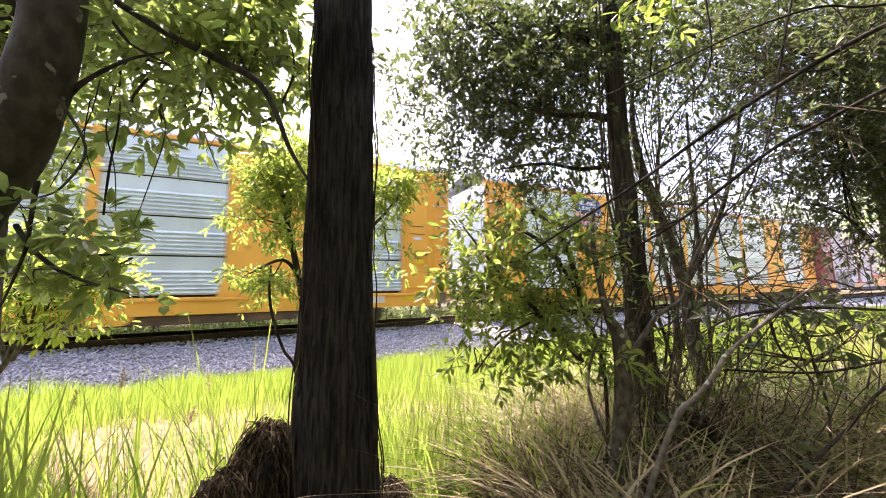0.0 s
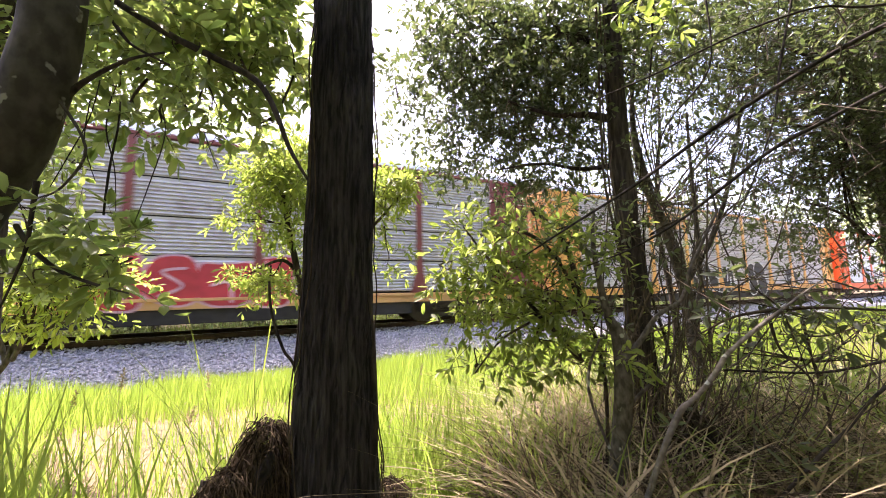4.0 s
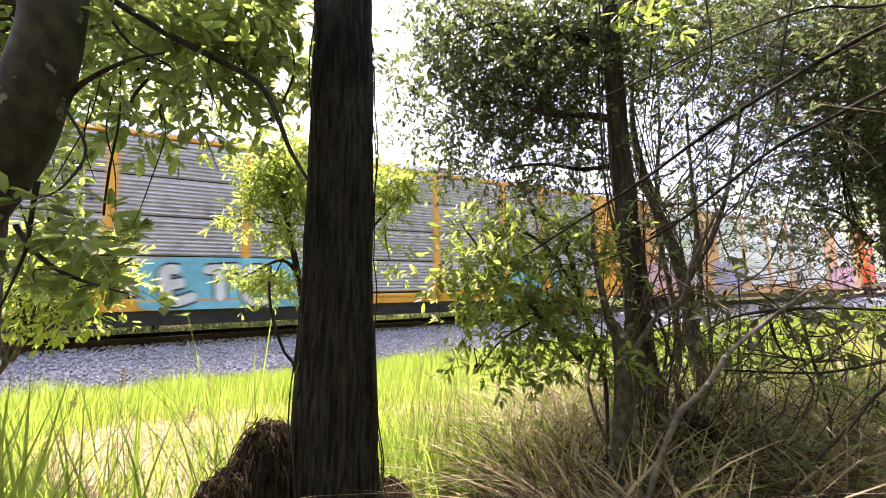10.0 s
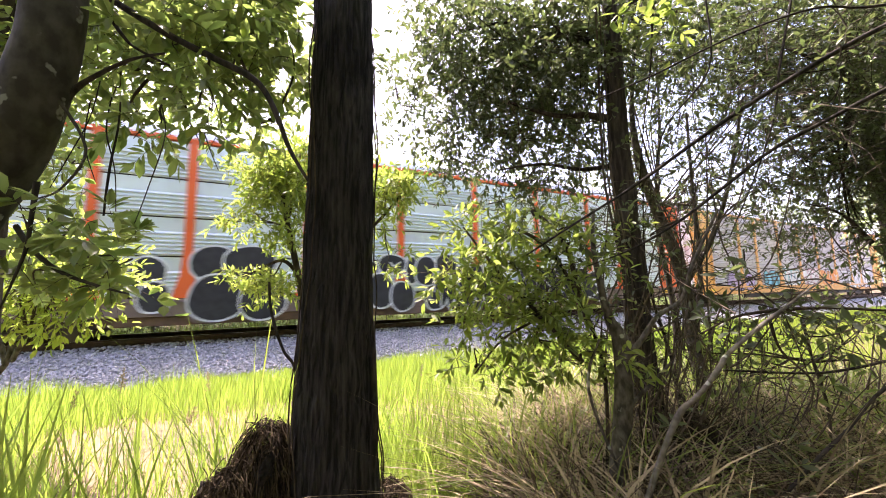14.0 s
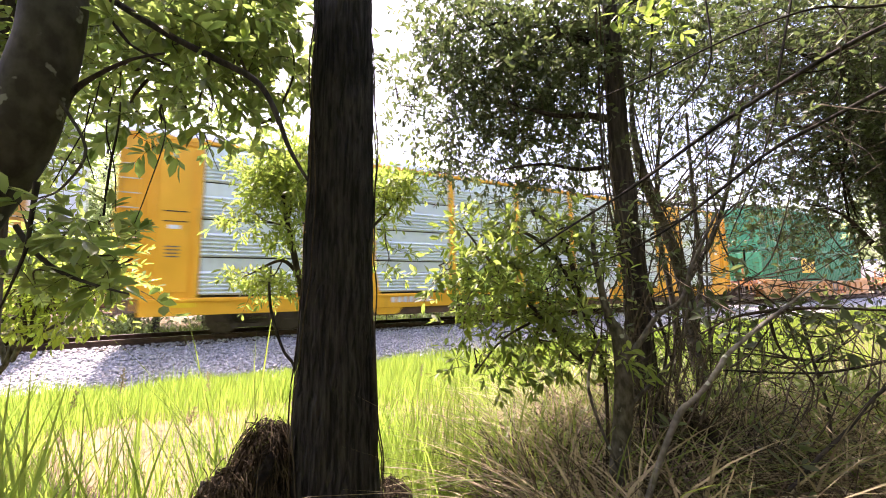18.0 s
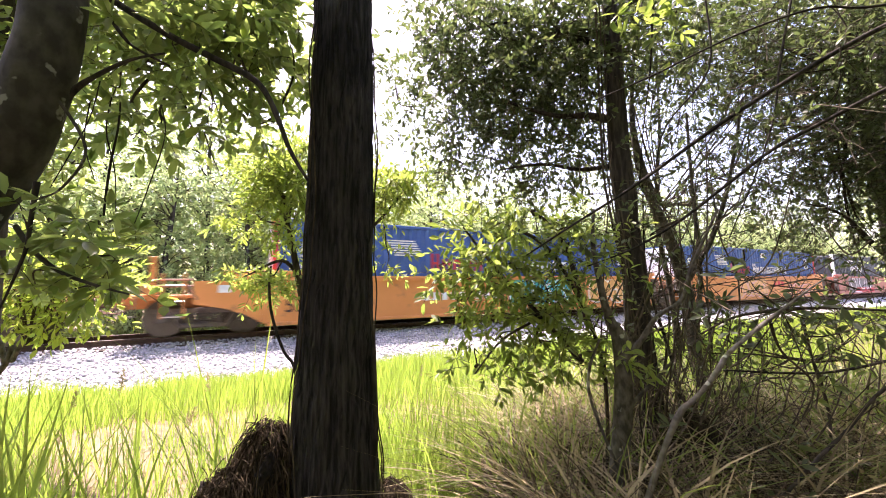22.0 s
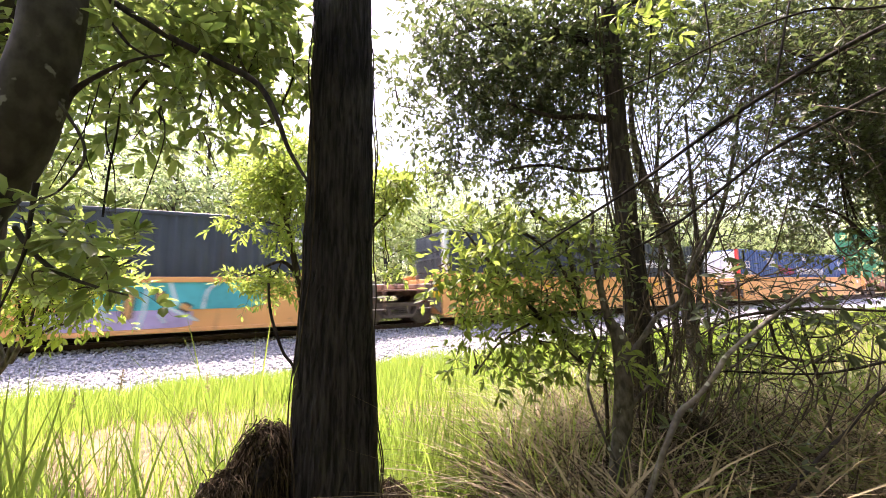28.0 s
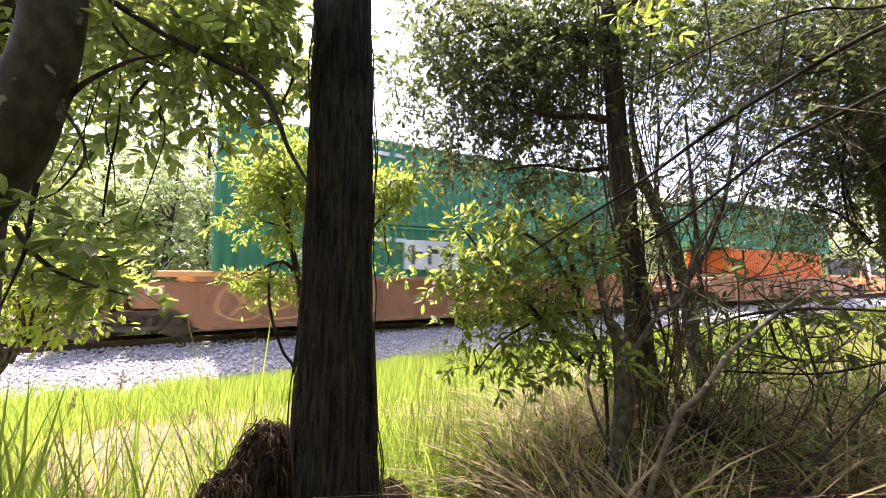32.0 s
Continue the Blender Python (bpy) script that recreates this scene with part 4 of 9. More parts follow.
def well_unit(place, mat, label, ribs=False, last=False, first=False, top=WELL_TOP, plates=False):
    """A well of a container car: two side girders, end plates, platforms and the bogie at its left end."""
    car = new("well_car")
    car.empty_display_size = 0.3
    tagged(car, label, "railcar", "freight train cars")
    moving.append((car, place))
    L = C_LEN
    for s in (-1, 1):
        y0, y1 = (-1.52, -1.36) if s < 0 else (1.36, 1.52)
        yo0, yo1 = (y0 - 0.06, y1) if s < 0 else (y0, y1 + 0.06)
        part("side_girder", boxes((-0.2, L + 0.2, y0, y1, WELL_LOW + 0.02, top - 0.12), bevel=0.01), mat, car)
        part("top_chord", boxes((-0.3, L + 0.3, yo0, yo1, top - 0.14, top), bevel=0.015), mat, car)
        part("bottom_chord", boxes((-0.1, L + 0.1, y0 - (0.05 if s < 0 else 0), y1 + (0.05 if s > 0 else 0), WELL_LOW - 0.05, WELL_LOW + 0.05), bevel=0.015), mat, car)
        for x0, x1 in ((-1.1 if ribs or first else -0.45, 1.55), (L - 1.55, L + (1.1 if ribs or last else 0.45))):
            part("top_plate", boxes((x0, x1, yo0 - 0.01, yo1 + 0.01, top + 0.001, top + 0.15), bevel=0.012), WELL_TAN if ribs else mat, car)
    if ribs:
        me = mesh_of("rib", boxes((-0.05, 0.05, -1.60, -1.52, WELL_LOW + 0.05, top - 0.14), bevel=0.008), mat)
        for k in range(13):
            part("rib", me, None, car, at=pose(1.3 + k * 1.14, 0, 0))
    for k in range(4):
        part("floor_beam", boxes((1.0 + k * 4.6, 1.5 + k * 4.6, -1.36, 1.36, 0.25, 0.36)), BLACK_STEEL, car)
    for q, xe, outer in ((1, 0.0, first), (-1, L, last)):
        def bx(u0, u1, *rest):
            return (min(xe - q * u0, xe - q * u1), max(xe - q * u0, xe - q * u1), *rest)
        # cheeks over the bogie: arched, long and sloped, or short and dark between two wells
        hi = top - 0.13
        if ribs:
            prof = [(0.21, WELL_LOW + 0.02), (0.45, 0.58), (0.62, 0.72), (0.85, 0.78), (1.5, 0.80), (1.5, hi), (0.21, hi)]
        elif outer:
            prof = [(0.21, WELL_LOW + 0.06), (0.60, 0.52), (1.06, 0.70), (1.80, 0.84), (1.80, hi), (0.21, hi)]
        else:
            prof = [(0.21, WELL_LOW + 0.06), (0.50, 0.55), (0.85, 0.92), (0.85, hi), (0.21, hi)]
        cheek = mat if ribs or outer else DUSTY_STEEL
        for s in (-1, 1):
            part("end_cheek", side_plate([(xe - q * u, z) for u, z in prof], s * 1.50, -s * 0.06), cheek, car)
        part("end_wall", boxes(bx(0.15, 0.30, -1.36, 1.36, 0.3, top - 0.02), bevel=0.015), mat, car)
        bm = boxes(bx(0.3, 1.9, -0.45, 0.45, 0.95, 1.15), bx(0.3, 1.7, -1.45, 1.45, 1.10, 1.16), bevel=0.015)
        for y in (-1.1, -0.5, 0.1, 0.7):
            box(bm, *bx(0.3, 0.9, y, y + 0.06, 0.7, 1.10))
        part("end_platform", bm, RUST_STEEL, car)
        for u in (0.55, 1.0, 1.45):
            part("cross_beam", boxes(bx(u, u + 0.16, -1.40, 1.40, 1.18, 1.32), bevel=0.02), RUST_STEEL, car)
        # side ladder with bright rungs
        u0 = 0.62 if not outer else 1.95
        for u in (u0, u0 + 0.46):
            part("stile", boxes(bx(u, u + 0.045, -1.56, -1.51, 0.50, top + 0.06), bevel=0.006), RUST_STEEL if not outer else mat, car)
        for z in (0.54, 0.92, 1.32):
            bm = bmesh.new()
            rod(bm, (xe - q * u0, -1.545, z), (xe - q * (u0 + 0.48), -1.545, z), 0.016, 6)
            part("rung", bm, RUNG_STEEL, car, "worn bare steel rung")
        if plates:
            for z in (0.87, 1.23):
                part("reflector", boxes(bx(0.27, 0.52, -1.512, -1.502, z, z + 0.21)), SIGN_YELLOW, car)
        if outer:
            # stub end past the bogie: sill, walkway, rails, brake post, coupler
            part("end_sill", boxes(bx(1.3, 3.4, -0.35, 0.35, 0.72, 1.05), bx(3.2, 3.4, -1.3, 1.3, 0.85, 1.12), bx(1.75, 3.1, -1.42, 1.42, 1.00, 1.09), bevel=0.02), mat, car)
            part("step", boxes(bx(2.95, 3.25, -1.55, -1.30, 0.55, 0.59), bx(2.95, 2.98, -1.55, -1.52, 0.55, 1.05), bx(3.22, 3.25, -1.55, -1.52, 0.55, 1.05)), RAIL_TOP, car)
            bm = bmesh.new()
            for z in (1.30, 1.46):
                rod(bm, (xe - q * 1.8, -1.45, z), (xe - q * 2.65, -1.45, z), 0.03, 6)
            rod(bm, (xe - q * 2.0, -1.47, 1.40), (xe - q * 1.7, -1.47, 0.95), 0.045, 6)
            part("handrail", bm, RUST_STEEL, car)
            part("brake_post", boxes(bx(2.60, 2.72, -1.46, -1.38, 0.95, 2.05), bx(2.55, 2.85, -1.50, -1.30, 1.12, 1.34), bevel=0.012), mat, car)
            part("coupler", COUPLER, None, car, at=pose(xe - q * 3.35, 0, 0.87, 0, 0, 0 if q > 0 else 180))
            part("reflector", boxes(bx(0.95, 1.25, -1.512, -1.502, 1.12, 1.32)), INK_WHITE, car)
    bogie(car, place, -1.58, 0.47)
    if last:
        bogie(car, place, L + 1.58, 0.47)
    return car


GY = -1.53     # plane just proud of a well's side


def side_lines(ob, rows, mat, y, name="stripe"):
    bm = bmesh.new()
    for x, z, w, h in rows:
        box(bm, x, x + w, y - 0.004, y, z, z + h)
    return part(name, bm, mat, ob)


def blue_box(place, z=WELL_Z):
    c = container(place, z, BOX_BLUE, "blue corrugated freight container with red corner posts", POST_RED, doors=END_WHITE)
    y = C_SIDE - 0.006
    lettering("53", 0.62, INK_WHITE, c, 0.75, y, 1.75, thick=0.01)
    side_lines(c, [(0.72, 1.50 - k * 0.07, 0.75, 0.05) for k in range(3)], INK_WHITE, y, "marking")
    # slanted lined emblem, then the bold words as bars
    side_lines(c, [(3.4 + k * 0.05, 2.35 - k * 0.08, 1.0, 0.045) for k in range(7)], INK_WHITE, y, "emblem")
    for x0, count, ink in ((5.0, 5, INK_RED), (7.5, 10, INK_WHITE)):
        for k in range(count):
            x, h = x0 + k * 0.44, 0.60 if k == 0 else 0.42
            mid = 1.38 + h * (0.38 + 0.2 * (k % 3))
            part("word_bar", boxes((x, x + 0.10, y - 0.004, y, 1.38, 1.38 + h), (x + 0.22, x + 0.31, y - 0.004, y, 1.38, 1.38 + h), (x + 0.10, x + 0.22, y - 0.004, y, mid, mid + 0.08)), ink, c)
    side_lines(c, [(8.6, 2.35, 0.55, 0.30)], INK_WHITE, y, "placard")
    lettering("53", 0.42, INK_WHITE, c, 14.6, y, 2.1, thick=0.008)
    side_lines(c, [(14.55, 1.85 - k * 0.07, 0.55, 0.05) for k in range(3)], INK_WHITE, y, "marking")
    return c


def slate_box(place, z=WELL_Z, word=None, sign=None):
    c = container(place, z, BOX_SLATE, "dark slate corrugated freight container with pale corner posts", POST_WHITE)
    y = C_SIDE - 0.006
    side_lines(c, [(2.6, 2.30, 0.55, 0.14), (2.6, 2.10, 0.45, 0.10)], INK_WHITE, y, "marking")
    if word is not None:
        for k, w_ in ((0, 0.30), (0.36, 0.42), (0.84, 0.34), (1.24, 0.34)):
            x = word + k
            part("word_bar", boxes((x, x + 0.09, y - 0.004, y, 1.66, 2.02), (x + w_ - 0.09, x + w_, y - 0.004, y, 1.66, 2.02), (x + 0.09, x + w_ - 0.09, y - 0.004, y, 1.66 + (k > 0) * 0.12, 1.75 + (k > 0) * 0.12)), INK_WHITE, c)
        side_lines(c, [(word - 0.35 + (1.9 if word > 8 else 0), 2.36, 0.45, 0.13), (word + 0.2 + (1.9 if word > 8 else 0), 2.36, 0.5, 0.13)], INK_WHITE, y, "marking")
    if sign is not None:
        bm = bmesh.new()
        ring = [(0.44, 0), (0, 0.46), (-0.44, 0), (0, -0.46)]
        o = [bm.verts.new((sign + p, y - 0.004, 1.86 + q)) for p, q in ring]
        n_ = [bm.verts.new((sign + p * 0.38, y - 0.004, 1.86 + q * 0.38)) for p, q in ring]
        for i in range(4):
            bm.faces.new((o[i], o[(i + 1) % 4], n_[(i + 1) % 4], n_[i]))
        part("emblem", bm, INK_WHITE, c)
    side_lines(c, [(14.6, 2.2, 0.4, 0.14), (14.6, 2.0, 0.4, 0.1)], INK_WHITE, y, "marking")
    return c


def green_box(place, z, board=None, mark=True):
    c = container(place, z, BOX_GREEN, "green corrugated freight container stacked on a well car")
    y = C_SIDE - 0.006
    lettering("53", 0.42, INK_WHITE, c, 1.9, y, 1.72, thick=0.008)
    side_lines(c, [(4.0, 2.35, 1.0, 0.13), (5.2, 2.35, 0.35, 0.13)], INK_WHITE, y, "marking")
    if board is not None:
        part("sign_board", boxes((5.5, 7.6, y - 0.012, y - 0.003, 1.45, 2.45)), board, c)
        for k in range(3):
            x0 = 5.75 + k * 0.62
            part("word_bar", boxes((x0, x0 + 0.12, y - 0.018, y - 0.013, 1.62, 2.28), (x0 + 0.115, x0 + 0.42, y - 0.018, y - 0.013, 1.90 + 0.1 * (k % 2), 2.06 + 0.1 * (k % 2))), INK_BLACK, c)
    return c


U = (67.70, 91.80, 111.06, 130.68, 154.72, 174.36, 194.05, 218.05, 242.1, 266.1, 285.5)
w = well_unit(U[0], WELL_OCHRE, "ochre-brown well car with rust-red and grey graffiti", True, True, True, top=1.24)
ground_patch(w, 6.91, 8.66, 0.27, 0.68, TAN, 101, GY - 0.004)
ground_patch(w, 10.29, 11.76, 0.24, 0.84, INK_RUST, 102, GY - 0.004)
tag(w, [[(9.60, 0.86), (9.69, 1.07), (9.97, 1.11), (10.28, 1.04), (10.34, 0.79), (10.21, 0.58), (9.83, 0.58), (9.60, 0.86)]], 0.16, INK_GREY, INK_BLACK, 0.02, GY - 0.009)
tag(w, [[(10.27, 0.87), (10.54, 0.96), (10.77, 0.85)], [(10.51, 0.68), (10.56, 0.31)], [(10.86, 0.72), (10.97, 0.31), (11.24, 0.33)], [(11.37, 0.75), (11.48, 0.36)]], 0.07, INK_BLACK, INK_GREY, 0.02, GY - 0.012)
tag(w, [[(7.35, 0.29), (7.42, 0.59)], [(7.71, 0.66), (7.64, 0.27), (7.87, 0.25)], [(8.26, 0.66), (8.41, 0.28)]], 0.10, WELL_BROWN, TAN, 0.02, GY - 0.009)
bars(w, 8.89, 0.45, 0.65, 0.26, TAN, 4, GY - 0.004)
green_box(U[0], WELL_Z, SIGN_YELLOW)
green_box(U[0], WELL_Z + C_H + 0.03)

w = well_unit(U[1], WELL_ORANGE, "orange well car with white lettering bars and teal graffiti", first=True)
lettering("53", 0.55, INK_BLACK, w, 0.35, GY - 0.002, 0.55)
bars(w, 4.6, 0.75, 3.1, 0.26, INK_WHITE, 9, GY)
graffiti(w, 8.2, 11.2, 0.45, 1.5, INK_TEAL, INK_WHITE, 111, 4, GY)
graffiti(w, 12.4, 15.6, 0.45, 1.45, TAN, INK_WHITE, 112, 3, GY)
blue_box(U[1])
w = well_unit(U[2], WELL_ORANGE, "orange well car with faded pale graffiti")
lettering("53", 0.55, INK_BLACK, w, 0.35, GY - 0.002, 0.55)
graffiti(w, 5.2, 8.4, 0.4, 1.45, TAN, INK_PINK, 121, 5, GY)
bars(w, 9.4, 0.95, 1.4, 0.36, INK_RED, 3, GY)
bars(w, 8.3, 1.38, 0.6, 0.14, SIGN_YELLOW, 1, GY)
graffiti(w, 11.4, 14.6, 0.35, 1.0, WELL_ORANGE, INK_PINK, 122, 5, GY)
blue_box(U[2])
w = well_unit(U[3], WELL_RED, "weathered red well car with black and red graffiti", last=True)
bars(w, 12.4, 1.0, 1.4, 0.3, INK_WHITE, 5, GY)
slate_box(U[3], word=3.2, sign=5.25)
ground_patch(w, 1.75, 6.62, 0.24, 1.49, INK_GREY, 131, GY - 0.004)
ground_patch(w, 2.86, 6.88, 0.21, 0.68, INK_RED, 132, GY - 0.009)
tag(w, [[(2.21, 1.23), (2.62, 1.43), (2.98, 1.28)], [(2.30, 1.13), (2.82, 1.07), (2.99, 1.17), (3.09, 0.90), (2.68, 0.39)], [(3.39, 1.46), (3.37, 0.73)], [(2.97, 1.48), (3.38, 1.48)], [(3.81, 1.49), (3.92, 1.21), (3.73, 1.10), (3.89, 0.82)], [(3.94, 0.76), (4.29, 0.58), (4.70, 0.62)], [(4.87, 1.19), (4.70, 0.56)], [(2.01, 1.08), (2.07, 0.83), (2.41, 0.66)], [(1.31, 0.61), (1.55, 0.28)], [(2.72, 0.36), (4.06, 0.31)], [(5.28, 1.19), (5.18, 0.60), (5.57, 0.64)], [(5.84, 1.30), (6.08, 0.93), (5.80, 0.45)]], 0.07, INK_WHITE, INK_PINK, 0.015, GY - 0.016)

TAN_LABEL = "tan well car carrying one container"
w = well_unit(U[4], WELL_TAN, TAN_LABEL, first=True, plates=True)
part("number_plate", boxes((4.6, 7.0, GY - 0.006, GY, 0.85, 1.15)), INK_BLACK, w)
bars(w, 4.8, 0.9, 2.0, 0.2, INK_WHITE, 7, GY - 0.008)
slate_box(U[4], sign=4.95)
ground_patch(w, 9.38, 12.36, 0.31, 0.75, INK_VIOLET, 141, GY - 0.004)
ground_patch(w, 9.93, 13.99, 0.75, 1.54, INK_TEAL, 142, GY - 0.009)
tag(w, [[(10.32, 1.39), (10.43, 1.07)], [(11.11, 1.19), (11.05, 0.55)], [(11.65, 1.21), (11.70, 0.99)], [(12.10, 0.86), (12.31, 0.74)]], 0.13, TAN, INK_BLACK, 0.05, GY - 0.016)
tag(w, [[(10.65, 1.53), (10.83, 0.96), (10.57, 0.86), (10.74, 0.48)], [(11.42, 1.46), (11.38, 0.78), (11.27, 0.30)], [(11.83, 1.53), (12.00, 0.92), (11.86, 0.81), (12.47, 0.45)], [(11.67, 0.65), (11.80, 0.43)], [(9.67, 0.79), (9.77, 0.48)], [(12.57, 0.73), (12.66, 1.19), (12.92, 1.43)]], 0.05, INK_WHITE, INK_CYAN, 0.015, GY - 0.022)

w = well_unit(U[5], WELL_TAN, TAN_LABEL, plates=True)
lettering("53", 0.62, INK_BLACK, w, 0.45, GY - 0.002, 0.50, thick=0.006)
bars(w, 4.45, 1.16, 0.55, 0.10, SIGN_YELLOW, 1, GY)
bars(w, 11.25, 1.16, 0.5, 0.10, SIGN_YELLOW, 1, GY)
bars(w, 9.3, 0.62, 1.5, 0.36, INK_RED, 3, GY)
for k in (0, 0.09):
    bars(w, 4.75 + k, 0.95 - k, 1.45, 0.045, INK_BLACK, 6, GY)
slate_box(U[5], word=10.7, sign=12.68)
w = well_unit(U[6], WELL_TAN, TAN_LABEL, last=True, plates=True)
lettering("53", 0.62, INK_BLACK, w, 0.45, GY - 0.002, 0.50, thick=0.006)
bars(w, 2.1, 1.40, 0.7, 0.11, SIGN_YELLOW, 1, GY)
part("number_plate", boxes((9.95, 13.05, GY - 0.006, GY, 0.84, 1.16)), INK_BLACK, w)
bars(w, 10.2, 0.9, 1.05, 0.2, INK_WHITE, 4, GY - 0.008)
bars(w, 11.6, 0.9, 1.3, 0.2, INK_WHITE, 6, GY - 0.008)
bars(w, 11.2, 1.24, 0.6, 0.11, SIGN_YELLOW, 1, GY)
blue_box(U[6])
w = well_unit(U[7], WELL_BROWN, "brown ribbed well car with a double stack of containers", True, True, True)
graffiti(w, 0.3, 4.4, 0.4, 1.4, WELL_BROWN, TAN, 151, 4, GY - 0.01)
green_box(U[7], WELL_Z, INK_WHITE)
green_box(U[7], WELL_Z + C_H + 0.03)
well_unit(U[8], WELL_BROWN, "brown ribbed well car with a double stack of containers", True, True, True)
c = container(U[8] + 1.98, WELL_Z, BOX_ORANGE, "orange corrugated freight container in a well car", length=12.19)
green_box(U[8], WELL_Z + C_H + 0.03)
well_unit(U[9], WELL_TAN, TAN_LABEL, first=True, plates=True)
slate_box(U[9])
well_unit(U[10], WELL_TAN, TAN_LABEL, last=True, plates=True)
blue_box(U[10])


def motions():
    """The train rolls past; every car, container and axle is keyed over the whole clip."""
    times = [i * 2.0 for i in range(17)]
    for row in moving:
        thing, s = row[0], row[1]
        z = RAIL_Z + (row[2] if len(row) > 2 else 0.0)
        walk(thing, [(t, pose(s - travelled(t), TRACK_Y, z)) for t in times])
    for wheels, s, dx, r in rolling:
        rows = []
        for k in range(32 * FPS + 1):
            t = k / FPS
            x = s + dx - travelled(t)
            if k in (0, 32 * FPS) or -7.0 < x < 12.0:
                rows.append((t, x))
        x_in = rows[1][1] if len(rows) > 2 else rows[0][1]
        x_out = rows[-2][1] if len(rows) > 2 else rows[0][1]
        walk(wheels, [(t, Matrix.Translation((dx, 0, r)) @ Matrix.Rotation(max(min(x, x_in), x_out) / r, 4, "Y")) for t, x in rows])
# ---- plants ----


def bark(name, dark, light, scale=(9, 9, 1.4), lichen=None, depth=0.02):
    m, n, l, b = material(name)
    a, f = noise_mix(m, 3.2, dark, light, 0.38, 0.66, 9, scale)
    a, _ = noise_mix(m, 2.2, dark, tuple(c * 0.45 for c in dark), 0.5, 0.7, 4, (1, 1, 0.5), a)
    if lichen:
        a, _ = noise_mix(m, 9.0, dark, lichen, 0.64, 0.67, 3, (1, 1, 1), a)
    l.new(a, b.inputs["Base Color"])
    b.inputs["Roughness"].default_value = 0.95
    b.inputs["Specular IOR Level"].default_value = 0.12
    bump(m, f, 0.9, depth)
    return m


BARK_MAIN = bark("stringy_dark_bark", (0.017, 0.0155, 0.0155), (0.060, 0.056, 0.055), (15, 15, 1.3), depth=0.05)
BARK_GREY = bark("smooth_grey_bark", (0.046, 0.043, 0.037), (0.088, 0.082, 0.073), (5, 5, 3.5), (0.22, 0.225, 0.20), 0.006)
BARK_DARK = bark("dark_rough_bark", (0.038, 0.032, 0.028), (0.090, 0.074, 0.063), (12, 12, 2.0), depth=0.02)
BARK_PALE = bark("pale_lichen_bark", (0.060, 0.054, 0.045), (0.15, 0.138, 0.115), (9, 9, 5), (0.36, 0.375, 0.32), 0.012)
TWIG = bark("twig_bark", (0.04, 0.033, 0.024), (0.10, 0.08, 0.058), (10, 10, 4), depth=0.004)
BARK_LICHEN = bark("lichened_branch", (0.10, 0.092, 0.075), (0.22, 0.205, 0.17), (7, 7, 7), (0.42, 0.44, 0.37), 0.012)
DRY_STEM = bark("dry_stem", (0.07, 0.058, 0.042), (0.16, 0.13, 0.095), (10, 10, 4), depth=0.004)
DEAD = bark("dead_wood", (0.026, 0.023, 0.020), (0.066, 0.057, 0.048), (10, 10, 4), depth=0.004)
LEAF_LAUREL = leafy("laurel_leaf", (0.046, 0.064, 0.024), (0.098, 0.126, 0.046), (0.44, 0.54, 0.13), 0.42, 0.5)
LEAF_SHRUB = leafy("shrub_leaf", (0.052, 0.078, 0.024), (0.118, 0.152, 0.042), (0.50, 0.61, 0.11), 0.5, 0.5)
LEAF_FINE = leafy("small_leaf", (0.034, 0.046, 0.023), (0.074, 0.090, 0.044), (0.25, 0.31, 0.10), 0.42, 0.36)
LEAF_BRIGHT = leafy("young_leaf", (0.090, 0.130, 0.030), (0.165, 0.215, 0.050), (0.64, 0.76, 0.12), 0.5, 0.56)
LEAF_WOODS = leafy("woodland_leaf", (0.100, 0.135, 0.052), (0.165, 0.200, 0.090), (0.68, 0.78, 0.36), 0.5, 0.58, 0.4)
LEAF_SAPLING = leafy("sapling_leaf", (0.068, 0.100, 0.026), (0.130, 0.168, 0.045), (0.52, 0.63, 0.11), 0.5, 0.52)
GRASS = leafy("grass_blade", (0.065, 0.125, 0.020), (0.21, 0.28, 0.045), (0.49, 0.65, 0.095), 0.45, 0.52, 1.2)
# darker than GRASS; puts shade into the near tall blades and the far verge
COARSE = leafy("coarse_grass_blade", (0.07, 0.12, 0.024), (0.17, 0.225, 0.05), (0.44, 0.56, 0.09), 0.45, 0.46, 1.2)
STRAW = leafy("dry_grass", (0.045, 0.034, 0.017), (0.62, 0.50, 0.29), (0.46, 0.38, 0.18), 0.7, 0.32, 2.0)
# darker copy of the dry grass: the undergrowth's shade is put into its colour
SHADED_STRAW = leafy("shaded_dry_grass", (0.020, 0.015, 0.009), (0.125, 0.092, 0.052), (0.12, 0.095, 0.05), 0.8, 0.20, 2.0)

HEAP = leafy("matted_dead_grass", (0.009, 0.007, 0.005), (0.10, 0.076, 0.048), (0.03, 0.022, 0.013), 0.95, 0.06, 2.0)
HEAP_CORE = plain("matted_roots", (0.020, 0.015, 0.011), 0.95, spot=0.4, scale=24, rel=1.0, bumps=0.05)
for m_ in (HEAP, SHADED_STRAW):
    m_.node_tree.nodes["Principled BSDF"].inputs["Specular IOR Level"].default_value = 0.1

LEAF_T = np.array([(0, 0, 0), (0.30, 0.38, 0.05), (0.30, -0.38, 0.05), (0.68, 0.44, 0.02), (0.68, -0.44, 0.02), (1, 0, -0.10), (0.30, 0, -0.02), (0.68, 0, -0.05)])
LEAF_F = np.array([(0, 2, 6), (0, 6, 1), (2, 4, 6), (4, 7, 6), (6, 7, 1), (7, 3, 1), (4, 5, 7), (7, 5, 3)])


def unit(v):
    return v / np.maximum(np.linalg.norm(v, axis=-1, keepdims=True), 1e-9)


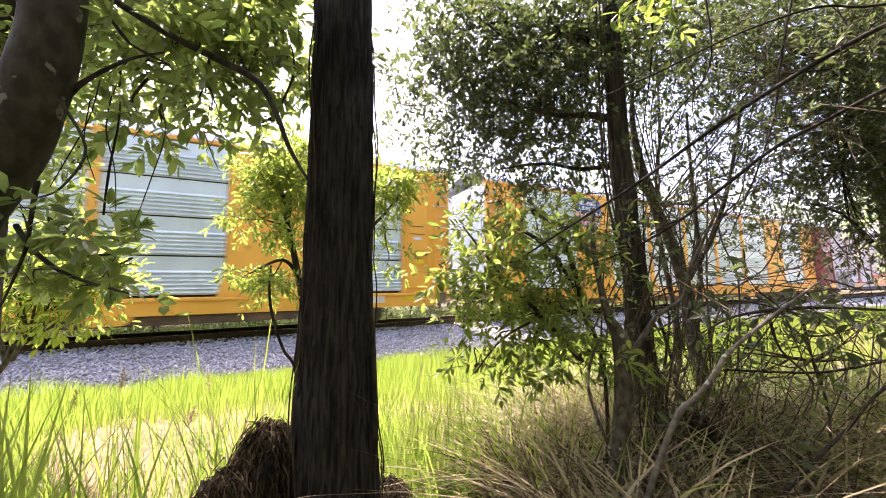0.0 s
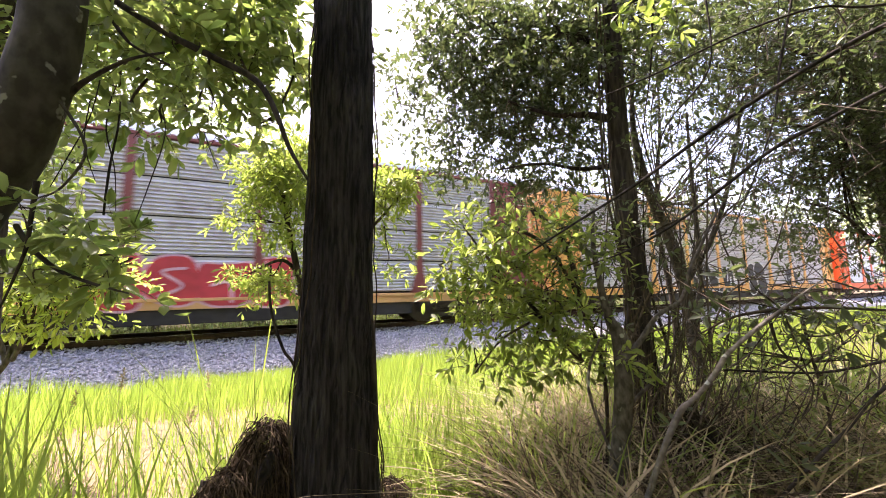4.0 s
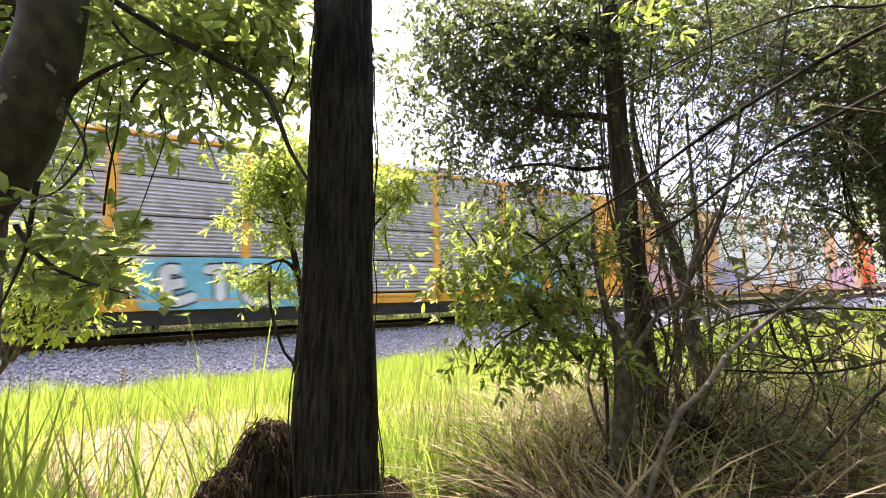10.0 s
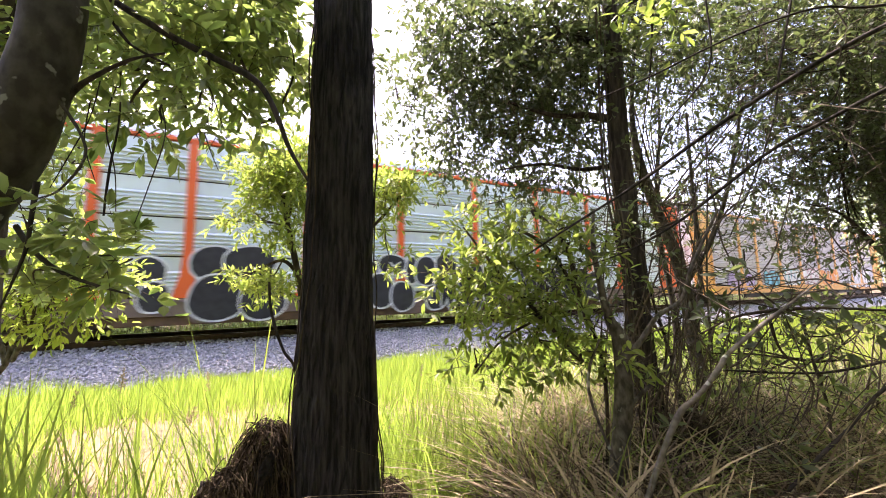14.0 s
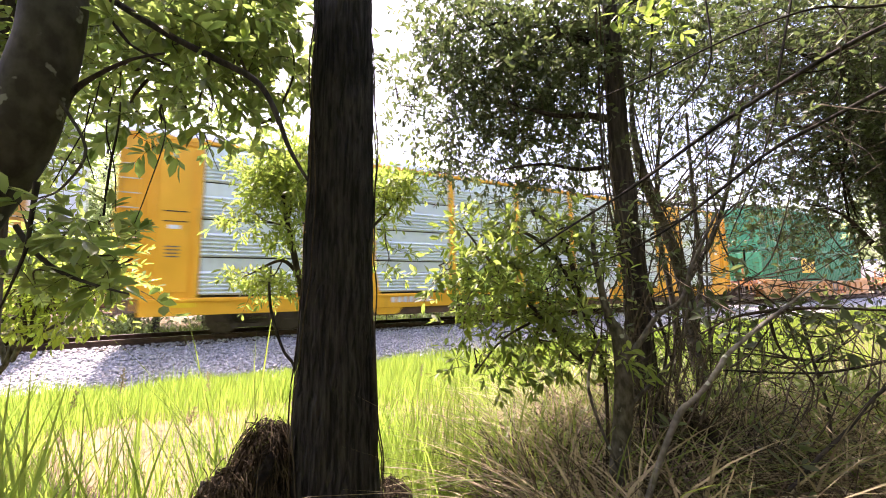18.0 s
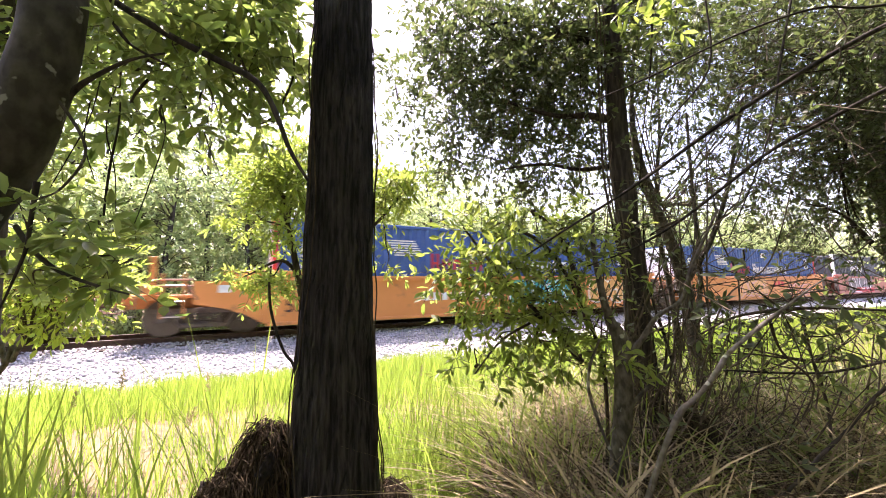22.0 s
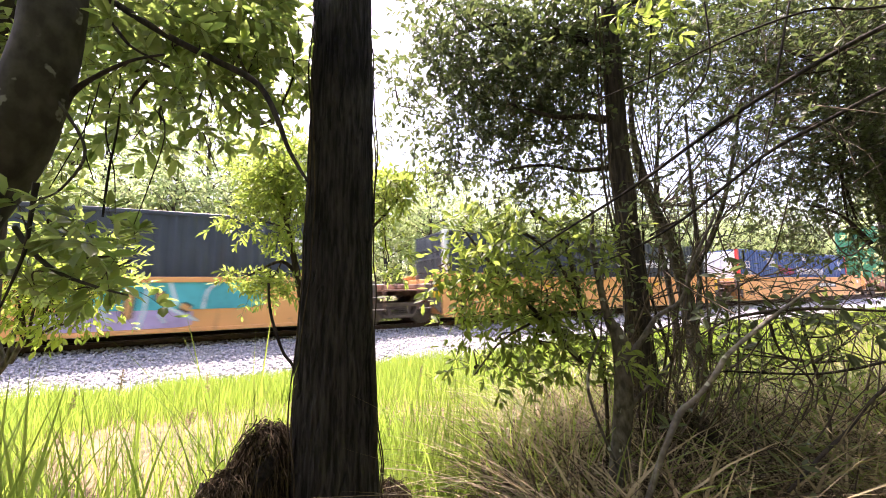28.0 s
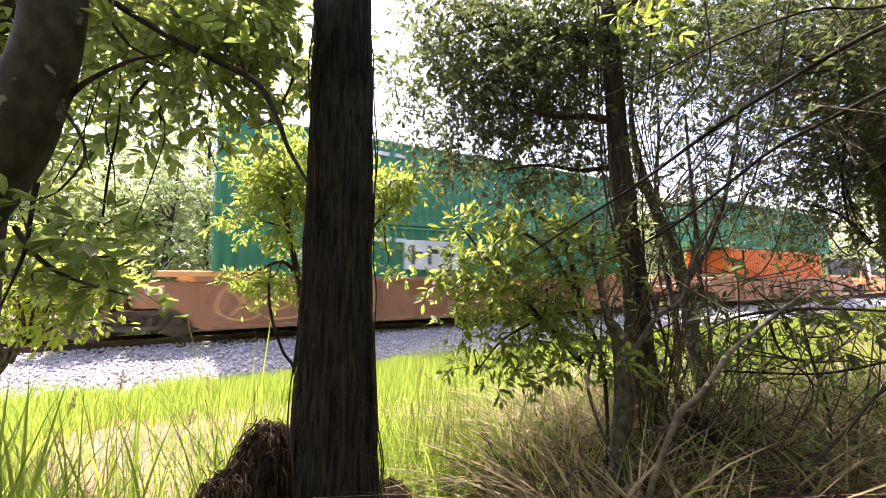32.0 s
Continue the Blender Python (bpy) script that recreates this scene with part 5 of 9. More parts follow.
def leaf_arrays(p, d, up, size, width):
    """Leaves from their feet p along d, face towards up; size and width in metres."""
    d = unit(d)
    s = unit(np.cross(d, up))
    n = np.cross(s, d)
    t = LEAF_T
    v = (p[:, None] + d[:, None] * (t[None, :, 0:1] * size[:, None, None]) + s[:, None] * (t[None, :, 1:2] * width[:, None, None])
         + n[:, None] * (t[None, :, 2:3] * size[:, None, None]))
    f = LEAF_F[None] + (np.arange(len(p)) * len(t))[:, None, None]
    return v.reshape(-1, 3), f.reshape(-1, 3)


def smooth_line(pts, k=5):
    """Points (x, y, z, radius) joined by a smooth curve."""
    p = np.array(pts, float)
    out = []
    for i in range(len(p) - 1):
        a, b, c, d = p[max(i - 1, 0)], p[i], p[i + 1], p[min(i + 2, len(p) - 1)]
        for j in range(k):
            t = j / k
            out.append(0.5 * (2 * b + (c - a) * t + (2 * a - 5 * b + 4 * c - d) * t * t + (3 * b - a - 3 * c + d) * t ** 3))
    out.append(p[-1])
    return np.array(out)


def tube_arrays(line, sides=8, rough=0.0, seed=0.0):
    """A tapered tube round a line of (x, y, z, radius); rough: unevenness as a share of the radius."""
    c, r = line[:, :3], np.maximum(line[:, 3], 0.0006)
    t = unit(np.gradient(c, axis=0))
    ref = np.array([0.31, 0.87, 0.38]) if abs(t[0, 2]) > 0.6 else np.array([0.05, 0.1, 0.99])
    a = unit(np.cross(t, ref))
    b = np.cross(t, a)
    th = np.arange(sides) / sides * 2 * math.pi
    ring = np.cos(th)[None, :, None] * a[:, None] + np.sin(th)[None, :, None] * b[:, None]
    k = np.ones((len(c), sides))
    if rough:
        k += rough * np.array([[noise.noise((math.cos(q) * 1.7 + seed, math.sin(q) * 1.7, i * 0.35)) for q in th] for i in range(len(c))])
    v = (c[:, None] + ring * (r[:, None] * k)[..., None]).reshape(-1, 3)
    i = np.arange(len(c) * sides).reshape(len(c), sides)
    j = np.roll(i, -1, axis=1)
    f = np.stack([i[:-1], j[:-1], j[1:], i[1:]], -1).reshape(-1, 4)
    return v, f


def join(arrays):
    vs, fs, o = [], [], 0
    for v, f in arrays:
        vs.append(v), fs.append(f + o)
        o += len(v)
    return np.concatenate(vs), np.concatenate(fs)


class Plant:
    """A tree or shrub: trunk and limbs, thin twigs, and a crown of single leaves."""

    def __init__(self, name, label, base, bark_mat, leaf_mat, category="tree", leaf=0.10, width=0.036, seed=1, group=""):
        self.root = tagged(new(name), label, category, group)
        self.root.empty_display_size = 0.2
        self.base = np.array(base, float)
        self.root.location = base
        self.bark, self.leaf_mat, self.leaf, self.width = bark_mat, leaf_mat, leaf, width
        self.rng = np.random.default_rng(seed)
        self.twigs, self.leaves = [], []

    def limb(self, *pts, name="limb", sides=10, rough=0.12, mat=None, label=""):
        line = smooth_line(pts)
        line[:, :3] -= self.base
        v, f = tube_arrays(line, sides, rough, float(self.rng.random() * 9))
        me = arrays_mesh(name, v, f, mat or self.bark, True)
        return part(name, me, None, self.root, label)

    def sprays(self, start, centre, radii, twigs, leaves=11, length=0.34, droop=0.25, size=1.0, limb_r=0.008):
        """A side branch from start to centre, with leafy twigs that fill an ellipsoid round the centre."""
        rng = self.rng
        a, c, r = np.array(start, float), np.array(centre, float), np.array(radii, float)
        if limb_r:
            mid = (a + c) / 2 + rng.normal(0, 0.06, 3) * np.linalg.norm(c - a)
            for end in range(2):
                tip = c + unit(rng.normal(0, 1, 3)) * r * 0.7 if end else c
                line = smooth_line([(*a, limb_r), (*mid, limb_r * 0.75), (*((mid + tip) / 2 + rng.normal(0, 0.04, 3)), limb_r * 0.55), (*tip, limb_r * 0.3)], 4)
                line[:, :3] -= self.base
                self.twigs.append(tube_arrays(line, 5, 0.1))
        for _ in range(twigs):
            u = rng.normal(0, 1, 3)
            u = unit(u) * rng.random() ** 0.45
            foot = c + u * r
            out = unit(u * np.array([1, 1, 0.6]) + rng.normal(0, 0.55, 3) + np.array([0, 0, 0.05]))
            ln = length * rng.uniform(0.6, 1.25)
            n = max(4, int(leaves * rng.uniform(0.7, 1.2)))
            t = np.linspace(0, 1, 4)
            crv = foot + out * (t * ln)[:, None] + np.array([0, 0, -droop * ln])[None] * (t ** 2)[:, None]
            crv = crv - self.base
            rad = 0.0028 * (1 - 0.7 * t) * (ln / 0.34) ** 0.5
            self.twigs.append(tube_arrays(np.concatenate([crv, rad[:, None]], 1), 4))
            q = np.clip(np.sort(rng.random(n) ** 0.75), 0.08, 1)
            foot_l = foot - self.base + out * (q * ln)[:, None] + np.array([0, 0, -droop * ln]) * (q ** 2)[:, None]
            side = unit(np.cross(out, rng.normal(0, 1, (n, 3))))
            d = unit(out * (0.35 + 0.9 * q ** 3)[:, None] + side * 0.9 + np.array([0, 0, -0.18]))
            sz = self.leaf * size * rng.uniform(0.55, 1.2, n)
            self.leaves.append((foot_l, d, rng.normal(0, 0.55, (n, 3)) + np.array([0, 0, 1.0]), sz, sz * self.width / self.leaf * rng.uniform(0.85, 1.15, n)))

    def finish(self, twig_mat=None):
        if self.twigs:
            part("twigwork", arrays_mesh("twigwork", *join(self.twigs), twig_mat or TWIG), None, self.root)["kind"] = "stuff"
        if self.leaves:
            p, d, up, sz, w = (np.concatenate(x) for x in zip(*self.leaves))
            v, f = leaf_arrays(p, d, up, sz, w)
            part("crown", arrays_mesh("crown", v, f, self.leaf_mat, True), None, self.root)
        return self.root


def blades(x, y, z, height, width, lean, bend, rng, segs=3):
    """Grass blades: tapered strips that rise from (x, y, z) and bend over."""
    n = len(x)
    az = rng.random(n) * 2 * math.pi
    d = np.stack([np.cos(az), np.sin(az), np.zeros(n)], -1)
    s = np.stack([-np.sin(az), np.cos(az), np.zeros(n)], -1)
    turn = rng.uniform(-0.9, 0.9, n)
    s = s * np.cos(turn)[:, None] + d * np.sin(turn)[:, None]
    t = np.linspace(0, 1, segs + 1)
    up = height[:, None] * (t[None] - bend[:, None] * 0.45 * t[None] ** 2.4)
    out = height[:, None] * (lean[:, None] * t[None] + bend[:, None] * t[None] ** 2)
    c = np.stack([x, y, z], -1)[:, None] + d[:, None] * out[..., None]
    c[..., 2] += up
    w = width[:, None] * np.maximum(1 - t[None] ** 2.2, 0.05) * 0.5
    v = np.stack([c - s[:, None] * w[..., None], c + s[:, None] * w[..., None]], 2).reshape(n, -1, 3)
    k = 2 * (segs + 1)
    f = np.array([(2 * i, 2 * i + 1, 2 * i + 3, 2 * i + 2) for i in range(segs)])
    return v.reshape(-1, 3), (f[None] + (np.arange(n) * k)[:, None, None]).reshape(-1, 4)

main_tree = Plant("tree", "tall tree with a straight trunk of dark stringy bark", (0.44, 2.36, -0.05), BARK_MAIN, LEAF_FINE, leaf=0.07, width=0.026, seed=3)
MAIN_TRUNK = [(0.44, 2.36, -0.12, 0.345), (0.44, 2.35, 0.18, 0.300), (0.443, 2.35, 0.46, 0.267), (0.445, 2.35, 0.85, 0.240), (0.452, 2.35, 1.47, 0.214), (0.463, 2.35, 1.89, 0.203), (0.468, 2.35, 2.41, 0.198), (0.472, 2.35, 3.0, 0.192), (0.468, 2.35, 3.6, 0.187), (0.46, 2.35, 4.94, 0.176), (0.44, 2.36, 7.55, 0.160)]
main_tree.limb((0.61, 2.20, 1.61, 0.0069), (0.64, 2.19, 1.34, 0.0103), (0.64, 2.19, 1.08, 0.0138), (0.65, 2.18, 0.82, 0.0155), (0.63, 2.19, 0.60, 0.0190), (0.64, 2.19, 0.39, 0.0207), name="climbing_stem", rough=0.5, mat=DEAD, label="dark shaggy vine")

left_tree = Plant("tree", "leaning grey-barked tree with glossy laurel-like leaves", (-1.53, 2.58, -0.05), BARK_GREY, LEAF_LAUREL, leaf=0.108, width=0.046, seed=5)
left_tree.limb((-1.42, 2.52, 0.16, 0.1601), (-1.39, 2.50, 1.22, 0.1428), (-1.29, 2.45, 1.77, 0.1330), (-1.15, 2.38, 2.04, 0.1281), (-1.02, 2.32, 2.27, 0.1231), (-0.94, 2.27, 2.54, 0.1182), (-0.90, 2.25, 2.85, 0.1157), (-0.90, 2.25, 3.20, 0.1108), (-0.94, 2.28, 3.96, 0.0985), name="trunk", sides=20, rough=0.08)
left_tree.limb((-0.88, 2.30, 2.44, 0.0203), (-0.82, 2.27, 2.58, 0.0152), (-0.73, 2.22, 2.66, 0.0114), (-0.58, 2.15, 2.75, 0.0076), (-0.43, 2.07, 2.78, 0.0051), mat=DEAD)
left_tree.limb((-1.01, 2.48, 3.42, 0.0296), (-0.86, 2.40, 3.28, 0.0242), (-0.71, 2.33, 3.15, 0.0175), (-0.44, 2.19, 2.95, 0.0162), (-0.25, 2.09, 2.83, 0.0162), (-0.07, 2.00, 2.72, 0.0162), (0.01, 1.96, 2.63, 0.0148), (0.07, 1.93, 2.49, 0.0135), (0.13, 1.90, 2.32, 0.0108), (0.21, 1.86, 2.17, 0.0067), mat=DEAD, label="long arching side branch")
left_tree.limb((-0.74, 2.34, 3.09, 0.0121), (-0.66, 2.30, 2.96, 0.0094), (-0.59, 2.26, 2.88, 0.0067), (-0.43, 2.18, 2.78, 0.0054), mat=DEAD)
left_tree.limb((-0.86, 2.17, 2.12, 0.0119), (-0.87, 2.18, 1.97, 0.0083), (-0.88, 2.19, 1.83, 0.0072), (-0.92, 2.21, 1.68, 0.0048), (-0.95, 2.22, 1.58, 0.0036), mat=DEAD)
left_tree.limb((-0.96, 2.29, 1.94, 0.0111), (-0.88, 2.24, 1.83, 0.0099), (-0.76, 2.18, 1.73, 0.0086), (-0.62, 2.11, 1.67, 0.0062), (-0.49, 2.04, 1.63, 0.0037))
left_tree.limb((-0.85, 2.23, 2.54, 0.0074), (-0.71, 2.16, 2.29, 0.0062), (-0.79, 2.20, 2.11, 0.0049), (-0.88, 2.24, 2.06, 0.0037))
left_tree.sprays((-0.08, 2.29, 2.88), (-0.21, 2.35, 3.21), (0.29, 0.45, 0.15), 38, leaves=10, length=0.19)
left_tree.sprays((-0.53, 2.63, 3.22), (-0.56, 2.64, 3.30), (0.27, 0.45, 0.16), 46, leaves=10, length=0.2)
left_tree.sprays((-1.01, 3.32, 3.72), (-0.91, 3.27, 3.62), (0.21, 0.45, 0.19), 36, leaves=10, length=0.24)
left_tree.sprays((-0.53, 2.63, 3.22), (-0.43, 2.57, 3.03), (0.19, 0.45, 0.10), 24, leaves=10, length=0.2)
left_tree.sprays((-0.09, 2.51, 3.01), (-0.03, 2.49, 3.33), (0.22, 0.45, 0.17), 40, leaves=10, length=0.21)
left_tree.sprays((0.08, 2.54, 2.78), (0.12, 2.52, 3.24), (0.11, 0.45, 0.28), 30, leaves=10, length=0.22)
left_tree.sprays((-0.61, 2.67, 3.09), (-0.67, 2.70, 3.00), (0.15, 0.45, 0.10), 14, leaves=10, length=0.2)
left_tree.sprays((-0.88, 3.25, 3.33), (-0.99, 3.31, 3.14), (0.13, 0.45, 0.17), 11, leaves=10, length=0.24)
left_tree.sprays((-0.51, 2.62, 2.85), (-0.54, 2.63, 2.62), (0.13, 0.45, 0.06), 9, leaves=10, length=0.2)
left_tree.sprays((-0.22, 2.58, 3.08), (-0.15, 2.54, 2.94), (0.15, 0.45, 0.08), 20, leaves=10, length=0.21)
left_tree.sprays((-0.45, 2.58, 2.85), (-0.34, 2.53, 2.62), (0.08, 0.45, 0.04), 5, leaves=10, length=0.2)
left_tree.sprays((-0.93, 3.39, 3.75), (-1.05, 3.45, 3.43), (0.16, 0.45, 0.24), 18, leaves=10, length=0.25)
left_tree.sprays((0.08, 2.54, 2.78), (-0.03, 2.60, 2.70), (0.09, 0.45, 0.05), 8, leaves=10, length=0.22)
left_tree.sprays((-0.40, 2.67, 3.53), (-0.18, 2.56, 3.65), (0.51, 0.45, 0.10), 36, leaves=10, length=0.21)
left_tree.sprays((-0.91, 2.93, 3.71), (-0.64, 2.80, 3.68), (0.37, 0.45, 0.10), 28, leaves=10, length=0.21)
left_tree.sprays((-0.63, 2.68, 2.93), (-0.75, 2.74, 2.66), (0.10, 0.45, 0.08), 9, leaves=10, length=0.2)
left_tree.sprays((-0.30, 2.51, 3.07), (-0.24, 2.48, 2.72), (0.08, 0.45, 0.05), 8, leaves=10, length=0.2)
left_tree.sprays((-0.71, 3.50, 3.76), (-0.87, 3.59, 3.76), (0.47, 0.45, 0.26), 44, leaves=10, length=0.27)
left_tree.sprays((-0.12, 3.31, 3.45), (-0.17, 3.34, 3.77), (0.45, 0.45, 0.27), 28, leaves=10, length=0.28)
left_tree.sprays((-1.00, 3.65, 3.76), (-1.14, 3.72, 3.42), (0.30, 0.45, 0.26), 20, leaves=10, length=0.27)
left_tree.sprays((0.11, 3.31, 3.13), (0.15, 3.29, 3.41), (0.18, 0.45, 0.28), 22, leaves=10, length=0.29)
left_tree.sprays((-0.72, 3.62, 3.63), (-0.70, 3.61, 3.37), (0.27, 0.45, 0.11), 12, leaves=10, length=0.28)
left_tree.sprays((-0.81, 4.00, 4.06), (-1.05, 4.12, 4.12), (0.54, 0.45, 0.27), 34, leaves=10, length=0.31)
left_tree.sprays((-0.99, 2.52, 1.86), (-0.82, 2.44, 1.96), (0.17, 0.45, 0.08), 10, leaves=10, length=0.17)
left_tree.sprays((-0.87, 2.52, 1.75), (-0.64, 2.40, 1.90), (0.11, 0.45, 0.09), 8, leaves=10, length=0.18)
left_tree.sprays((-0.74, 2.51, 1.68), (-0.60, 2.44, 1.81), (0.10, 0.45, 0.09), 7, leaves=10, length=0.18)
left_tree.sprays((-0.96, 2.45, 1.85), (-0.99, 2.47, 1.89), (0.13, 0.45, 0.13), 10, leaves=10, length=0.17)
left_tree.sprays((-0.87, 2.52, 1.75), (-0.90, 2.53, 1.75), (0.17, 0.45, 0.10), 9, leaves=10, length=0.18)
left_tree.sprays((-0.74, 2.51, 1.68), (-0.68, 2.48, 1.66), (0.12, 0.45, 0.04), 4, leaves=10, length=0.18)
left_tree.sprays((-1.42, 3.64, 1.97), (-1.57, 3.72, 2.36), (0.12, 0.45, 0.16), 14, leaves=10, length=0.25)
left_tree.sprays((-1.20, 3.53, 2.72), (-1.18, 3.52, 2.55), (0.10, 0.45, 0.18), 10, leaves=10, length=0.25)
# unseen crown added high over the view to shade the leaves below
for cx, cy, cz, rx, ry, rz, n in ((-1.2, 4.1, 6.8, 1.5, 1.0, 0.5, 40), (0.1, 3.9, 6.9, 1.0, 0.9, 0.5, 24), (-2.6, 4.6, 6.6, 1.2, 1.0, 0.6, 20)):
    left_tree.sprays((-1.0, 2.6, 4.6), (cx, cy, cz), (rx, ry, rz), n, 14, 0.55, size=1.4, limb_r=0.035)
for cx, cy, cz, rx, rz, n in ((-1.25, 3.1, 3.45, 0.35, 0.35, 20), (-0.85, 3.0, 3.75, 0.45, 0.2, 16)):
    left_tree.sprays((-0.9, 2.5, 3.3), (cx, cy, cz), (rx, 0.3, rz), n, leaves=10, length=0.22)
for cx, cy, cz, rx, rz, n in ((-1.5, 3.25, 3.75, 0.3, 0.45, 46), (-1.65, 3.3, 3.1, 0.25, 0.4, 30), (-1.2, 3.4, 4.1, 0.4, 0.3, 40)):
    left_tree.sprays((-1.1, 2.7, 3.5), (cx, cy, cz), (rx, 0.3, rz), n, leaves=11, length=0.24)
left_tree.finish()

dead_vine = Plant("hanging_vine", "dead blackish vine stems hanging from branches", (-0.66, 2.30, 2.53), DEAD, LEAF_LAUREL, category='vine', seed=6)
dead_vine.limb((-0.64, 2.29, 2.59, 0.0035), (-0.64, 2.29, 2.46, 0.0046), (-0.66, 2.30, 2.28, 0.0054), (-0.67, 2.31, 2.14, 0.0054), (-0.67, 2.30, 2.01, 0.0046))
dead_vine.limb((-0.68, 2.31, 2.62, 0.0026), (-0.69, 2.31, 2.44, 0.0035), (-0.64, 2.29, 2.24, 0.0026), (-0.62, 2.28, 2.03, 0.0018))
dead_vine.limb((-0.72, 2.28, 2.68, 0.0026), (-0.75, 2.29, 2.48, 0.0026), (-0.83, 2.33, 2.28, 0.0026), (-0.89, 2.36, 2.14, 0.0017))
dead_vine.limb((-0.47, 2.26, 2.61, 0.0027), (-0.44, 2.24, 2.43, 0.0027), (-0.50, 2.28, 2.17, 0.0027), (-0.55, 2.30, 1.98, 0.0018))
dead_vine.limb((-0.28, 2.28, 2.50, 0.0029), (-0.24, 2.26, 2.38, 0.0029), (-0.20, 2.24, 2.28, 0.0019))
dead_vine.limb((-0.73, 2.22, 2.54, 0.0025), (-0.74, 2.23, 2.34, 0.0025), (-0.68, 2.20, 2.15, 0.0017))

edge_tree = Plant("tree", "dark thin tree trunk at the thicket edge", (-1.58, 3.39, -0.05), BARK_DARK, LEAF_LAUREL, seed=7)
edge_tree.limb((-1.44, 3.31, 0.10, 0.0885), (-1.52, 3.36, 1.72, 0.0814), (-1.54, 3.37, 2.83, 0.0743), (-1.56, 3.37, 3.27, 0.0708), (-1.57, 3.38, 3.65, 0.0673), (-1.69, 3.44, 4.99, 0.0602), name="trunk")
edge_tree.sprays((-1.96, 4.25, 3.60), (-1.85, 4.19, 3.40), (0.36, 0.36, 0.40), 56, length=0.28)
edge_tree.sprays((-1.96, 4.25, 3.60), (-1.86, 4.20, 3.96), (0.40, 0.40, 0.27), 56, length=0.28)
edge_tree.sprays((-1.96, 4.25, 3.60), (-1.83, 4.19, 2.86), (0.27, 0.27, 0.31), 44, length=0.28)
edge_tree.sprays((-1.96, 4.25, 3.60), (-1.94, 4.24, 4.39), (0.49, 0.49, 0.22), 44, length=0.28)
edge_tree.sprays((-1.96, 4.25, 3.60), (-1.44, 3.99, 3.54), (0.22, 0.22, 0.36), 26, length=0.28)
edge_tree.finish()

left_shrub = Plant("shrub", "sunlit young shrub with yellow-green leaves", (-1.89, 5.00, -0.05), TWIG, LEAF_BRIGHT, category='shrub', leaf=0.1, width=0.036, seed=8, group='verge shrubs')
left_shrub.limb((-2.60, 5.36, 0.26, 0.0139), (-2.40, 5.26, 0.61, 0.0166), (-2.11, 5.11, 0.99, 0.0222), (-2.05, 5.08, 1.33, 0.0194), (-1.93, 5.03, 1.71, 0.0139), name="stem", mat=BARK_PALE)
left_shrub.limb((-2.06, 5.09, 1.02, 0.0222), (-1.94, 5.03, 1.23, 0.0194), (-1.52, 4.81, 1.43, 0.0111), mat=BARK_PALE)
left_shrub.limb((-2.11, 5.11, 0.99, 0.0222), (-2.17, 5.15, 1.18, 0.0194), (-2.30, 5.21, 1.45, 0.0111), mat=BARK_PALE)
left_shrub.sprays((-1.93, 5.02, 1.17), (-1.92, 5.02, 1.83), (0.44, 0.44, 0.24), 81, length=0.42, leaves=12)
left_shrub.sprays((-1.93, 5.02, 1.17), (-1.52, 4.82, 1.79), (0.33, 0.33, 0.20), 59, length=0.42, leaves=12)
left_shrub.sprays((-1.93, 5.02, 1.17), (-2.08, 5.10, 1.59), (0.22, 0.22, 0.18), 29, length=0.42, leaves=12)
left_shrub.sprays((-1.93, 5.02, 1.17), (-1.90, 5.01, 2.05), (0.44, 0.44, 0.22), 45, length=0.42, leaves=12)
left_shrub.sprays((-1.93, 5.02, 1.17), (-1.50, 4.80, 1.93), (0.28, 0.28, 0.17), 24, length=0.42, leaves=12)
left_shrub.sprays((-1.93, 5.02, 1.17), (-2.24, 5.18, 1.94), (0.28, 0.28, 0.33), 35, length=0.42, leaves=12)
left_shrub.sprays((-1.93, 5.02, 1.17), (-1.75, 4.93, 1.63), (0.22, 0.22, 0.11), 13, length=0.42, leaves=12)
left_shrub.finish()

sapling = Plant("sapling", "leafy young tree growing behind the big trunk", (0.55, 3.87, -0.05), TWIG, LEAF_SAPLING, category='tree', leaf=0.086, width=0.024, seed=9)
sapling.limb((0.57, 3.86, 0.31, 0.0513), (0.49, 3.90, 1.06, 0.0427), (0.39, 3.95, 1.72, 0.0342), (0.27, 4.01, 2.30, 0.0256), (0.18, 4.06, 2.84, 0.0171), (0.15, 4.08, 3.14, 0.0114), name="trunk")
sapling.limb((0.39, 3.95, 1.78, 0.0228), (0.23, 4.03, 1.95, 0.0171), (-0.02, 4.16, 1.84, 0.0114))
sapling.limb((0.47, 3.91, 1.61, 0.0228), (0.84, 3.72, 2.06, 0.0199), (1.15, 3.57, 2.40, 0.0142), (1.36, 3.46, 2.69, 0.0114))
sapling.sprays((0.24, 4.03, 2.42), (0.13, 4.09, 2.75), (0.28, 0.40, 0.26), 170, length=0.2, leaves=11)
sapling.sprays((0.21, 4.05, 2.72), (0.02, 4.14, 2.96), (0.20, 0.40, 0.14), 68, length=0.2, leaves=11)
sapling.sprays((0.27, 4.01, 2.30), (0.34, 3.98, 2.77), (0.14, 0.40, 0.34), 119, length=0.2, leaves=11)
sapling.sprays((0.27, 4.01, 2.30), (-0.14, 4.22, 2.37), (0.17, 0.40, 0.09), 30, length=0.2, leaves=11)
sapling.sprays((0.27, 4.01, 2.24), (0.25, 4.03, 2.30), (0.14, 0.40, 0.14), 40, length=0.2, leaves=11)
sapling.sprays((-0.02, 4.16, 1.84), (-0.09, 4.20, 1.81), (0.14, 0.40, 0.06), 27, length=0.2, leaves=11)
